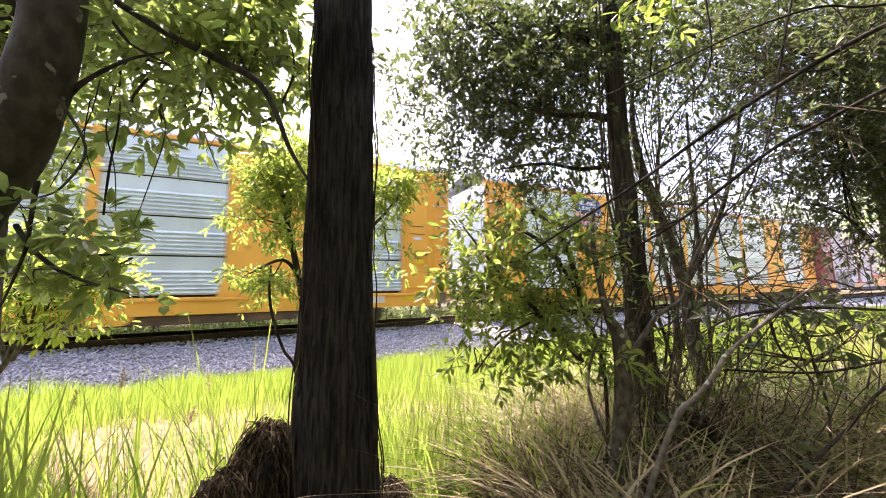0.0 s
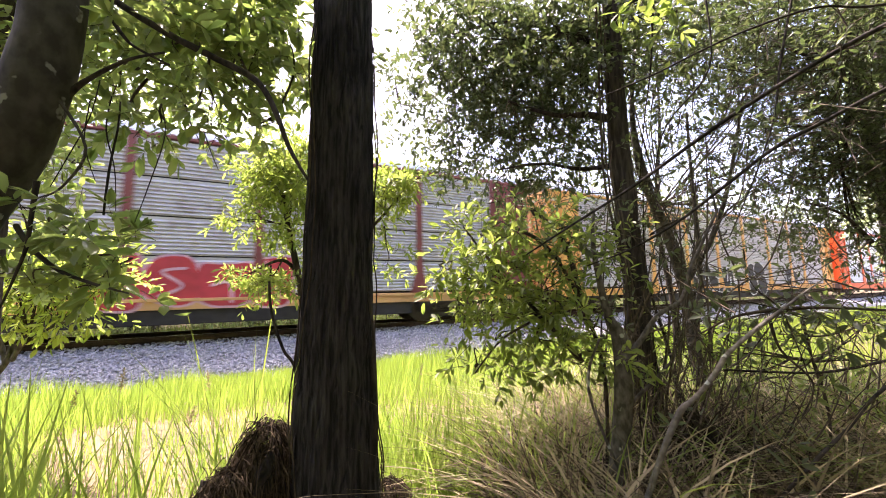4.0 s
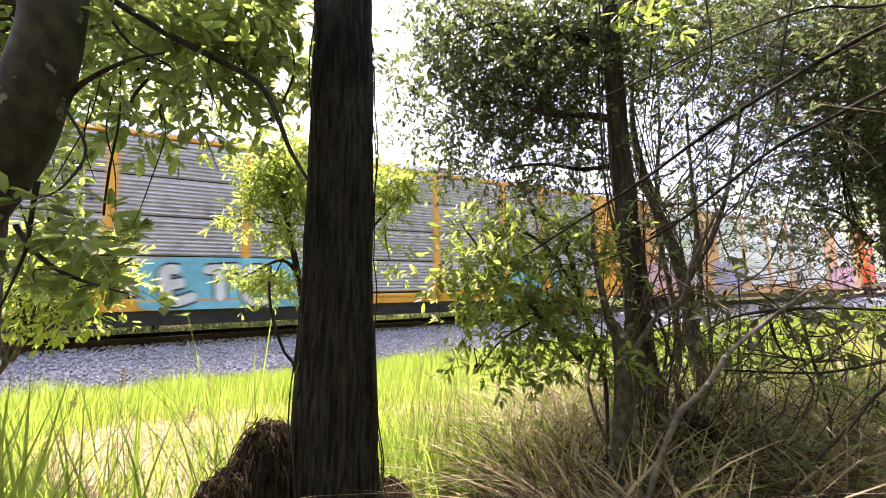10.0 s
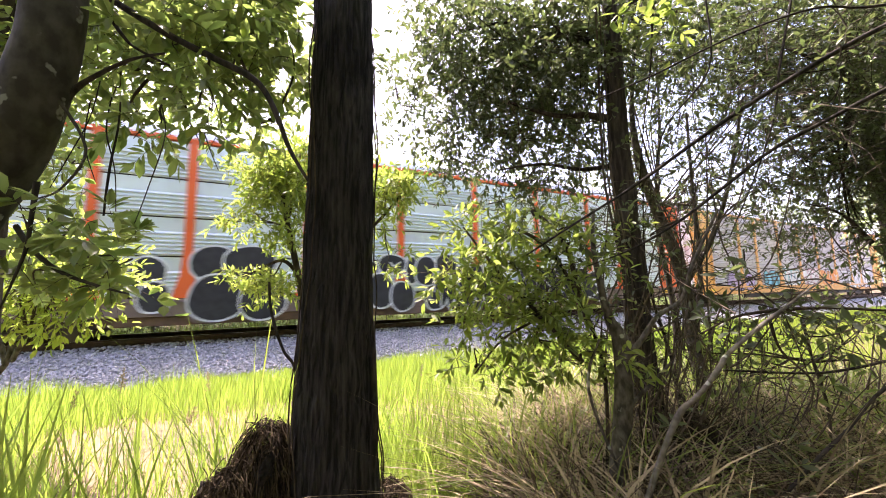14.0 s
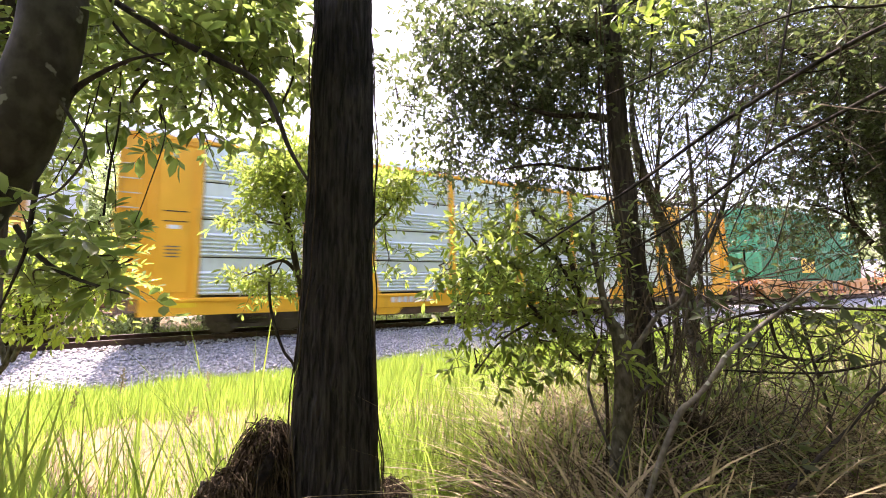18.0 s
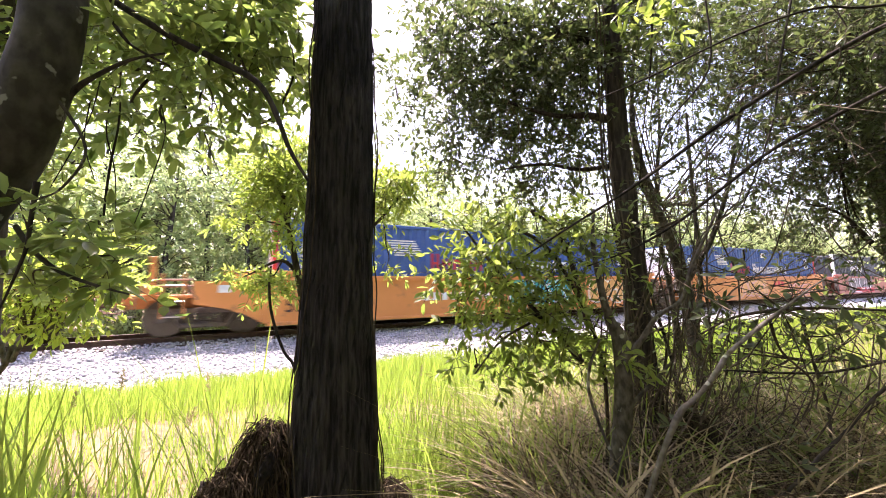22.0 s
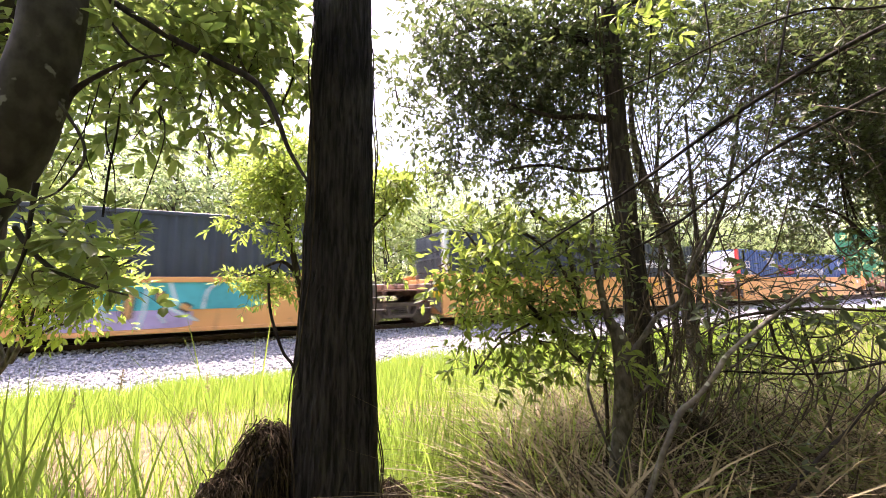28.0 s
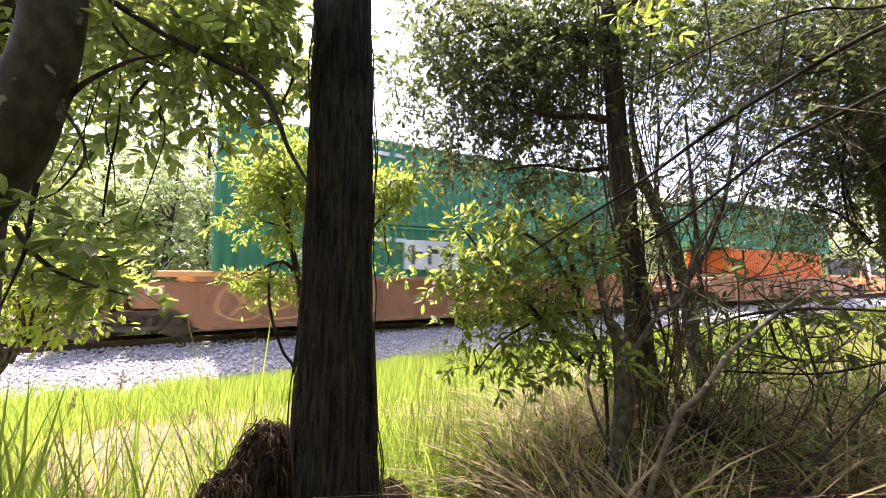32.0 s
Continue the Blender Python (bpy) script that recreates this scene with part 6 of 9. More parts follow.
sapling.sprays((0.13, 4.09, 1.90), (0.19, 4.06, 1.73), (0.17, 0.40, 0.09), 34, length=0.2, leaves=11)
sapling.sprays((0.21, 4.05, 2.90), (0.28, 4.01, 3.11), (0.17, 0.40, 0.11), 40, length=0.2, leaves=11)
sapling.sprays((1.15, 3.57, 2.40), (1.20, 3.54, 2.70), (0.17, 0.40, 0.14), 95, length=0.2, leaves=11)
sapling.sprays((1.36, 3.46, 2.69), (1.40, 3.44, 2.74), (0.13, 0.40, 0.07), 37, length=0.2, leaves=11)
sapling.sprays((1.15, 3.57, 2.40), (1.11, 3.59, 2.40), (0.09, 0.40, 0.17), 37, length=0.2, leaves=11)
sapling.sprays((1.15, 3.57, 2.28), (1.20, 3.54, 1.93), (0.14, 0.40, 0.14), 11, length=0.2, leaves=11)
sapling.sprays((0.23, 4.03, 1.95), (0.09, 4.11, 1.66), (0.23, 0.40, 0.07), 20, length=0.2, leaves=11)
sapling.sprays((0.28, 4.01, 2.07), (0.33, 3.98, 2.07), (0.09, 0.40, 0.14), 17, length=0.2, leaves=11)
sapling.finish()

near_shrub = Plant("shrub", "leafy laurel shrub overhanging the grass", (2.03, 1.99, -0.05), TWIG, LEAF_SHRUB, category='shrub', leaf=0.082, width=0.030, seed=10, group='verge shrubs')
near_shrub.limb((2.16, 1.93, -0.24, 0.0125), (2.23, 1.89, 0.63, 0.0125), (2.21, 1.90, 1.17, 0.0145), (2.05, 1.98, 1.66, 0.0145), (1.88, 2.07, 1.95, 0.0145), (1.66, 2.18, 2.09, 0.0104), name="stem")
near_shrub.limb((2.02, 1.89, 1.11, 0.0200), (1.79, 2.01, 1.42, 0.0140), (1.52, 2.14, 1.75, 0.0100), (1.31, 2.25, 2.07, 0.0060))
near_shrub.limb((2.13, 1.94, 1.41, 0.0208), (2.03, 2.00, 1.95, 0.0166), (1.82, 2.10, 2.21, 0.0104))
near_shrub.limb((1.72, 1.93, 1.43, 0.0096), (1.48, 2.05, 1.29, 0.0077), (1.31, 2.14, 1.07, 0.0038))
near_shrub.sprays((1.44, 2.24, 1.91), (1.45, 2.24, 2.02), (0.16, 0.35, 0.16), 25, length=0.22, leaves=10)
near_shrub.sprays((1.55, 2.19, 1.75), (1.55, 2.18, 1.91), (0.24, 0.35, 0.20), 35, length=0.22, leaves=10)
near_shrub.sprays((1.55, 2.19, 1.75), (1.44, 2.24, 1.67), (0.24, 0.35, 0.18), 30, length=0.22, leaves=10)
near_shrub.sprays((1.83, 2.04, 1.42), (1.68, 2.12, 1.50), (0.29, 0.35, 0.22), 44, length=0.22, leaves=10)
near_shrub.sprays((1.83, 2.04, 1.42), (1.84, 2.04, 1.74), (0.29, 0.35, 0.24), 46, length=0.22, leaves=10)
near_shrub.sprays((1.78, 2.06, 2.20), (1.82, 2.05, 2.07), (0.29, 0.35, 0.16), 36, length=0.22, leaves=10)
near_shrub.sprays((1.99, 1.96, 1.94), (2.07, 1.92, 1.94), (0.20, 0.35, 0.24), 30, length=0.22, leaves=10)
near_shrub.sprays((1.83, 2.04, 1.42), (1.89, 2.01, 1.38), (0.24, 0.35, 0.20), 36, length=0.22, leaves=10)
near_shrub.sprays((1.57, 2.17, 1.27), (1.53, 2.19, 1.31), (0.24, 0.35, 0.16), 28, length=0.22, leaves=10)
near_shrub.sprays((1.39, 2.27, 1.08), (1.42, 2.25, 1.12), (0.12, 0.35, 0.14), 10, length=0.22, leaves=10)
near_shrub.sprays((1.83, 2.04, 1.42), (1.78, 2.07, 1.15), (0.24, 0.35, 0.14), 20, length=0.22, leaves=10)
near_shrub.sprays((1.37, 2.28, 1.67), (1.31, 2.31, 1.71), (0.10, 0.35, 0.10), 14, length=0.22, leaves=10)
near_shrub.sprays((2.06, 1.93, 1.10), (2.06, 1.92, 1.22), (0.20, 0.35, 0.20), 25, length=0.22, leaves=10)
near_shrub.sprays((1.19, 2.37, 1.80), (1.17, 2.38, 1.80), (0.06, 0.35, 0.04), 5, length=0.22, leaves=10)
near_shrub.sprays((1.51, 2.20, 1.75), (1.31, 2.31, 1.47), (0.10, 0.35, 0.10), 10, length=0.22, leaves=10)
near_shrub.finish()

right_tree = Plant("tree", "slender dark-barked tree with a fine-leaved crown", (3.10, 2.12, -0.05), BARK_DARK, LEAF_FINE, leaf=0.075, width=0.034, seed=11)
right_tree.limb((3.07, 2.14, -0.23, 0.1219), (3.06, 2.14, 0.59, 0.1117), (3.04, 2.15, 1.06, 0.1041), (3.02, 2.16, 1.46, 0.1016), (3.01, 2.17, 1.96, 0.0965), (2.99, 2.18, 2.54, 0.0889), (2.98, 2.19, 3.25, 0.0838), (2.99, 2.18, 4.05, 0.0787), (2.99, 2.18, 4.77, 0.0736), (3.05, 2.15, 7.01, 0.0609), (3.18, 2.08, 9.25, 0.0406), name="trunk", sides=18, rough=0.22)
right_tree.limb((2.97, 2.19, 3.17, 0.0406), (2.73, 2.31, 3.23, 0.0330), (2.45, 2.46, 3.24, 0.0203), (2.07, 2.65, 3.38, 0.0127))
right_tree.limb((3.16, 2.32, 4.01, 0.0323), (2.74, 2.53, 4.21, 0.0242), (2.23, 2.79, 4.35, 0.0162), (1.71, 3.06, 4.23, 0.0108))
right_tree.limb((3.07, 2.25, 4.37, 0.0314), (3.60, 1.98, 4.61, 0.0235), (4.22, 1.67, 4.66, 0.0157))
right_tree.limb((3.08, 2.25, 2.79, 0.0262), (2.74, 2.42, 2.74, 0.0183), (2.40, 2.59, 2.80, 0.0131), (2.02, 2.79, 2.75, 0.0078))
right_tree.sprays((1.85, 3.32, 4.46), (1.69, 3.41, 4.60), (0.41, 0.70, 0.35), 61, leaves=13, length=0.36)
right_tree.sprays((1.85, 3.32, 4.46), (1.57, 3.47, 4.13), (0.35, 0.70, 0.29), 58, leaves=13, length=0.36)
right_tree.sprays((2.30, 3.09, 4.45), (2.01, 3.24, 4.12), (0.47, 0.70, 0.35), 102, leaves=13, length=0.36)
right_tree.sprays((2.51, 3.21, 3.76), (1.93, 3.50, 3.70), (0.43, 0.70, 0.37), 85, leaves=13, length=0.38)
right_tree.sprays((2.51, 3.21, 3.76), (2.39, 3.27, 3.62), (0.49, 0.70, 0.37), 119, leaves=13, length=0.38)
right_tree.sprays((2.41, 3.03, 4.44), (2.42, 3.03, 4.58), (0.53, 0.70, 0.41), 112, leaves=13, length=0.36)
right_tree.sprays((2.86, 2.81, 4.43), (2.86, 2.81, 4.30), (0.47, 0.70, 0.47), 112, leaves=13, length=0.36)
right_tree.sprays((2.97, 2.98, 3.59), (2.86, 3.03, 3.82), (0.49, 0.70, 0.37), 102, leaves=13, length=0.38)
right_tree.sprays((2.97, 2.98, 3.59), (2.96, 2.98, 3.34), (0.49, 0.70, 0.31), 85, leaves=13, length=0.38)
right_tree.sprays((2.49, 3.22, 3.02), (2.26, 3.34, 3.09), (0.49, 0.70, 0.28), 85, leaves=13, length=0.38)
right_tree.sprays((2.83, 3.05, 3.01), (2.65, 3.14, 2.75), (0.43, 0.70, 0.18), 51, leaves=13, length=0.38)
right_tree.sprays((2.04, 3.45, 3.03), (1.87, 3.54, 3.16), (0.31, 0.70, 0.22), 27, leaves=13, length=0.38)
right_tree.sprays((3.15, 2.66, 3.47), (3.17, 2.65, 3.96), (0.29, 0.70, 0.53), 75, leaves=13, length=0.36)
right_tree.sprays((3.22, 2.85, 2.94), (3.16, 2.88, 2.94), (0.31, 0.70, 0.31), 41, leaves=13, length=0.38)
right_tree.sprays((1.59, 3.68, 3.78), (1.47, 3.74, 3.92), (0.25, 0.70, 0.25), 14, leaves=13, length=0.38)
right_tree.sprays((1.36, 3.80, 3.99), (1.47, 3.74, 3.54), (0.25, 0.70, 0.18), 14, leaves=13, length=0.38)
right_tree.sprays((2.66, 2.46, 4.14), (2.77, 2.40, 4.32), (0.31, 0.50, 0.26), 45, leaves=13, length=0.32)
right_tree.sprays((2.66, 2.46, 4.14), (2.70, 2.44, 3.83), (0.37, 0.50, 0.26), 45, leaves=13, length=0.32)
right_tree.sprays((2.66, 2.46, 4.14), (2.35, 2.62, 3.84), (0.37, 0.50, 0.26), 37, leaves=13, length=0.32)
right_tree.sprays((2.66, 2.46, 4.14), (3.67, 1.94, 4.23), (0.31, 0.50, 0.26), 37, leaves=13, length=0.32)
right_tree.sprays((2.66, 2.46, 4.14), (2.92, 2.33, 3.42), (0.21, 0.50, 0.26), 22, leaves=13, length=0.32)
right_tree.sprays((2.66, 2.46, 4.14), (3.69, 1.94, 3.81), (0.26, 0.50, 0.21), 22, leaves=13, length=0.32)
right_tree.sprays((2.66, 2.46, 4.14), (1.76, 2.92, 4.16), (0.58, 0.50, 0.31), 71, leaves=13, length=0.32)
right_tree.sprays((2.66, 2.46, 4.14), (2.47, 2.56, 4.26), (0.58, 0.50, 0.31), 82, leaves=13, length=0.32)
right_tree.sprays((2.66, 2.46, 4.14), (2.15, 2.72, 3.97), (0.63, 0.50, 0.31), 45, leaves=13, length=0.32)
right_tree.sprays((2.66, 2.46, 4.14), (2.79, 2.39, 3.77), (0.31, 0.50, 0.42), 37, leaves=13, length=0.32)
right_tree.sprays((2.66, 2.46, 4.14), (2.05, 2.77, 3.67), (0.52, 0.50, 0.31), 52, leaves=13, length=0.32)
right_tree.sprays((2.66, 2.46, 4.14), (3.42, 2.07, 4.24), (0.37, 0.50, 0.31), 45, leaves=13, length=0.32)
right_tree.sprays((2.66, 2.46, 4.14), (3.38, 2.09, 3.64), (0.26, 0.50, 0.31), 22, leaves=13, length=0.32)
right_tree.sprays((3.91, 3.62, 5.32), (2.81, 4.18, 5.34), (0.92, 0.60, 0.62), 60, leaves=13, length=0.48)
right_tree.sprays((3.91, 3.62, 5.32), (3.74, 3.70, 4.79), (0.85, 0.60, 0.62), 60, leaves=13, length=0.48)
right_tree.sprays((3.91, 3.62, 5.32), (2.85, 4.16, 4.21), (0.85, 0.60, 0.46), 50, leaves=13, length=0.48)
right_tree.sprays((3.91, 3.62, 5.32), (3.92, 3.62, 3.93), (0.54, 0.60, 0.46), 30, leaves=13, length=0.48)
right_tree.sprays((3.91, 3.62, 5.32), (5.02, 3.05, 5.30), (0.62, 0.60, 0.54), 40, leaves=13, length=0.48)
right_tree.finish()

leaning_tree = Plant("tree", "thin leaning tree with vine-wrapped trunk", (4.25, 2.33, -0.05), BARK_PALE, LEAF_FINE, leaf=0.07, width=0.03, seed=12)
leaning_tree.limb((4.25, 2.32, -0.09, 0.0831), (4.20, 2.35, 0.82, 0.0739), (4.15, 2.38, 1.53, 0.0677), (4.05, 2.43, 2.09, 0.0616), (3.91, 2.50, 2.53, 0.0523), (3.80, 2.55, 2.99, 0.0493), (3.76, 2.57, 3.59, 0.0277), (3.85, 2.53, 4.35, 0.0154), (4.00, 2.45, 5.14, 0.0062), name="trunk")
leaning_tree.limb((4.37, 2.49, 1.66, 0.0388), (4.67, 2.33, 2.17, 0.0291), (4.91, 2.21, 2.83, 0.0226), (5.11, 2.11, 3.67, 0.0162))
leaning_tree.limb((4.51, 2.53, 1.01, 0.0331), (4.63, 2.47, 1.78, 0.0265), (4.63, 2.47, 2.80, 0.0199), (4.64, 2.46, 3.73, 0.0132))
leaning_tree.sprays((5.38, 2.42, 2.95), (5.03, 2.60, 4.99), (0.57, 0.80, 0.50), 112, leaves=13, length=0.44)
leaning_tree.sprays((5.59, 2.31, 3.86), (4.83, 2.70, 4.27), (0.42, 0.80, 0.42), 60, leaves=13, length=0.44)
leaning_tree.sprays((5.38, 2.42, 2.95), (5.84, 2.19, 4.97), (0.78, 0.80, 0.57), 180, leaves=13, length=0.44)
leaning_tree.sprays((5.59, 2.31, 3.86), (5.62, 2.30, 4.17), (0.50, 0.80, 0.35), 68, leaves=13, length=0.44)
leaning_tree.sprays((5.38, 2.42, 2.95), (5.07, 2.58, 3.11), (0.35, 0.80, 0.42), 44, leaves=13, length=0.44)
leaning_tree.sprays((5.59, 2.31, 3.86), (6.25, 1.98, 4.40), (0.64, 0.80, 0.57), 140, leaves=13, length=0.44)
leaning_tree.sprays((4.90, 2.66, 3.11), (4.64, 2.80, 3.49), (0.35, 0.80, 0.42), 44, leaves=13, length=0.44)
leaning_tree.sprays((5.12, 2.56, 2.22), (5.38, 2.42, 2.29), (0.35, 0.80, 0.21), 10, leaves=13, length=0.44)
leaning_tree.sprays((5.12, 2.56, 2.22), (5.63, 2.30, 2.87), (0.42, 0.80, 0.28), 32, leaves=13, length=0.44)
leaning_tree.sprays((6.81, 2.82, 4.35), (7.99, 2.21, 4.80), (1.03, 0.80, 1.03), 110, leaves=13, length=0.53)
leaning_tree.sprays((6.81, 2.82, 4.35), (6.85, 2.80, 5.61), (1.03, 0.80, 0.52), 80, leaves=13, length=0.53)
leaning_tree.sprays((6.81, 2.82, 4.35), (8.38, 2.02, 3.38), (0.52, 0.80, 0.69), 60, leaves=13, length=0.53)
leaning_tree.sprays((6.81, 2.82, 4.35), (5.99, 3.23, 5.14), (0.52, 0.80, 0.69), 40, leaves=13, length=0.53)
leaning_tree.finish()

laurel_sprig = Plant("vine", "hanging sprig with broad bright green leaves", (2.79, 1.61, 4.19), TWIG, LEAF_SHRUB, category='vine', leaf=0.13, width=0.05, seed=19)
laurel_sprig.limb((2.79, 1.61, 4.19, 0.0083), (2.74, 1.64, 3.70, 0.0083), (2.70, 1.66, 3.32, 0.0062), (2.62, 1.70, 2.86, 0.0042), (2.55, 1.73, 2.37, 0.0042), name="stem", sides=6)
laurel_sprig.sprays((2.74, 1.64, 3.70), (2.71, 1.65, 3.65), (0.23, 0.20, 0.17), 7, length=0.18, leaves=6, limb_r=0.003)
laurel_sprig.sprays((2.74, 1.64, 3.70), (2.86, 1.57, 3.72), (0.17, 0.20, 0.12), 4, length=0.18, leaves=6, limb_r=0.003)
laurel_sprig.sprays((2.74, 1.64, 3.70), (2.56, 1.72, 3.80), (0.12, 0.20, 0.12), 3, length=0.18, leaves=6, limb_r=0.003)
laurel_sprig.finish()

thicket_tree = Plant("tree", "dense dark tree at the edge of the thicket", (5.96, 1.45, -0.05), BARK_DARK, LEAF_FINE, leaf=0.065, width=0.028, seed=13)
thicket_tree.limb((7.06, 1.57, -1.01, 0.2478), (7.22, 1.48, 0.92, 0.2124), (7.23, 1.48, 2.32, 0.1558), (7.11, 1.54, 3.83, 0.1062), (7.00, 1.60, 5.03, 0.0779), (7.02, 1.59, 6.30, 0.0496), name="trunk")
thicket_tree.limb((6.01, 1.43, 2.05, 0.0246), (5.75, 1.56, 2.37, 0.0154), (5.43, 1.72, 2.50, 0.0092))
thicket_tree.sprays((6.25, 1.64, 2.98), (6.60, 1.46, 4.28), (0.60, 0.70, 0.60), 230, leaves=13, length=0.41)
thicket_tree.sprays((6.25, 1.64, 2.98), (6.24, 1.65, 3.40), (0.60, 0.70, 0.53), 256, leaves=13, length=0.41)
thicket_tree.sprays((6.25, 1.64, 2.98), (6.53, 1.50, 2.76), (0.40, 0.70, 0.60), 205, leaves=13, length=0.41)
thicket_tree.sprays((6.25, 1.64, 2.98), (5.99, 1.77, 2.84), (0.53, 0.70, 0.30), 108, leaves=13, length=0.41)
thicket_tree.sprays((6.25, 1.64, 2.98), (6.32, 1.61, 2.08), (0.46, 0.70, 0.26), 59, leaves=13, length=0.41)
thicket_tree.sprays((6.25, 1.64, 2.98), (5.73, 1.91, 3.20), (0.40, 0.70, 0.40), 87, leaves=13, length=0.41)
thicket_tree.sprays((6.25, 1.64, 2.98), (6.11, 1.72, 4.89), (0.60, 0.70, 0.40), 179, leaves=13, length=0.41)
thicket_tree.sprays((6.25, 1.64, 2.98), (5.85, 1.85, 4.29), (0.60, 0.70, 0.40), 81, leaves=13, length=0.41)
thicket_tree.sprays((6.25, 1.64, 2.98), (6.56, 1.48, 2.14), (0.26, 0.70, 0.46), 54, leaves=13, length=0.41)
thicket_tree.sprays((6.25, 1.64, 2.98), (6.76, 1.38, 5.03), (0.46, 0.70, 0.33), 153, leaves=13, length=0.41)
thicket_tree.sprays((6.25, 1.64, 2.98), (6.74, 1.39, 3.46), (0.33, 0.70, 0.79), 153, leaves=13, length=0.41)
thicket_tree.sprays((6.25, 1.64, 2.98), (6.04, 1.75, 2.22), (0.40, 0.70, 0.20), 29, leaves=13, length=0.41)
thicket_tree.sprays((6.25, 1.64, 2.98), (6.40, 1.57, 1.36), (0.26, 0.70, 0.26), 21, leaves=13, length=0.41)
thicket_tree.sprays((5.67, 1.38, 3.97), (4.67, 1.89, 4.53), (0.64, 0.60, 0.35), 110, leaves=13, length=0.36)
thicket_tree.sprays((5.67, 1.38, 3.97), (5.30, 1.56, 4.18), (0.64, 0.60, 0.41), 120, leaves=13, length=0.36)
thicket_tree.sprays((5.67, 1.38, 3.97), (5.88, 1.27, 4.30), (0.41, 0.60, 0.47), 90, leaves=13, length=0.36)
thicket_tree.sprays((5.67, 1.38, 3.97), (5.87, 1.27, 3.44), (0.35, 0.60, 0.47), 80, leaves=13, length=0.36)
thicket_tree.sprays((5.67, 1.38, 3.97), (5.33, 1.55, 3.46), (0.35, 0.60, 0.35), 40, leaves=13, length=0.36)
thicket_tree.sprays((5.67, 1.38, 3.97), (4.35, 2.05, 4.13), (0.35, 0.60, 0.35), 50, leaves=13, length=0.36)
thicket_tree.finish()

lichen_tree = Plant("tree", "small forked tree with pale lichen on its bark", (2.15, 1.71, -0.05), BARK_PALE, LEAF_LAUREL, leaf=0.09, width=0.034, seed=14)
lichen_tree.limb((2.04, 1.77, -0.30, 0.0693), (2.09, 1.74, 0.28, 0.0596), (2.15, 1.71, 0.70, 0.0577), (2.18, 1.69, 1.05, 0.0596), (2.18, 1.70, 1.27, 0.0539), (2.12, 1.73, 1.42, 0.0289), (2.08, 1.75, 1.65, 0.0212), (2.05, 1.76, 1.92, 0.0154), (2.07, 1.75, 2.16, 0.0077), name="trunk", sides=16)
lichen_tree.limb((2.19, 1.69, 1.13, 0.0269), (2.30, 1.63, 1.27, 0.0192), (2.41, 1.58, 1.42, 0.0154), (2.56, 1.50, 1.53, 0.0135), (2.64, 1.46, 1.75, 0.0115), (2.83, 1.36, 2.14, 0.0077))
lichen_tree.limb((2.16, 1.71, 0.79, 0.0115), (2.26, 1.65, 0.91, 0.0115), (2.40, 1.58, 1.05, 0.0096), (2.47, 1.55, 1.12, 0.0077))
lichen_tree.limb((2.04, 1.65, 0.47, 0.0092), (1.89, 1.73, 0.98, 0.0092), (1.97, 1.69, 1.29, 0.0074))
lichen_tree.finish()

pale_branch = Plant("shrub", "bare pale-barked stem leaning across the undergrowth", (1.75, 1.35, -0.05), BARK_LICHEN, LEAF_FINE, category='shrub', leaf=0.085, width=0.034, seed=15)
pale_branch.limb((1.77, 1.40, 0.15, 0.0174), (1.85, 1.36, 0.48, 0.0158), (1.96, 1.30, 0.78, 0.0150), (2.05, 1.26, 0.95, 0.0166), (2.10, 1.23, 1.00, 0.0126), (2.18, 1.19, 1.08, 0.0126), (2.25, 1.15, 1.18, 0.0142), (2.31, 1.13, 1.25, 0.0118), (2.46, 1.05, 1.38, 0.0118), (2.59, 0.98, 1.48, 0.0095), (2.71, 0.92, 1.57, 0.0055), (2.82, 0.86, 1.65, 0.0032), name="stem", sides=14)
pale_branch.limb((2.66, 1.00, 1.48, 0.0129), (2.41, 1.13, 1.44, 0.0065), (2.23, 1.22, 1.35, 0.0048), mat=TWIG)
pale_branch.limb((2.66, 1.00, 1.48, 0.0113), (2.90, 0.88, 1.48, 0.0081), (3.17, 0.74, 1.46, 0.0065), mat=TWIG)
pale_branch.limb((2.58, 1.04, 1.42, 0.0081), (2.62, 1.02, 1.25, 0.0065), (2.76, 0.95, 1.07, 0.0048), (2.69, 0.99, 0.89, 0.0032), mat=TWIG)
pale_branch.sprays((2.72, 1.03, 1.47), (2.71, 1.03, 1.38), (0.10, 0.10, 0.10), 5, length=0.2, leaves=7, limb_r=0.003)
pale_branch.sprays((2.72, 1.03, 1.47), (2.46, 1.16, 1.39), (0.20, 0.20, 0.07), 6, length=0.2, leaves=7, limb_r=0.003)
pale_branch.sprays((2.72, 1.03, 1.47), (2.90, 0.94, 1.43), (0.20, 0.20, 0.08), 7, length=0.2, leaves=7, limb_r=0.003)
pale_branch.sprays((2.72, 1.03, 1.47), (3.00, 0.88, 1.30), (0.20, 0.20, 0.10), 7, length=0.2, leaves=7, limb_r=0.003)
pale_branch.sprays((2.72, 1.03, 1.47), (2.55, 1.12, 1.66), (0.13, 0.13, 0.07), 2, length=0.2, leaves=7, limb_r=0.003)
pale_branch.sprays((2.72, 1.03, 1.47), (2.84, 0.97, 1.62), (0.17, 0.17, 0.07), 3, length=0.2, leaves=7, limb_r=0.003)
pale_branch.sprays((2.72, 1.03, 1.47), (2.35, 1.22, 0.82), (0.20, 0.20, 0.13), 4, length=0.2, leaves=7, limb_r=0.003)
pale_branch.sprays((2.72, 1.03, 1.47), (2.49, 1.14, 0.55), (0.23, 0.23, 0.08), 4, length=0.2, leaves=7, limb_r=0.003)
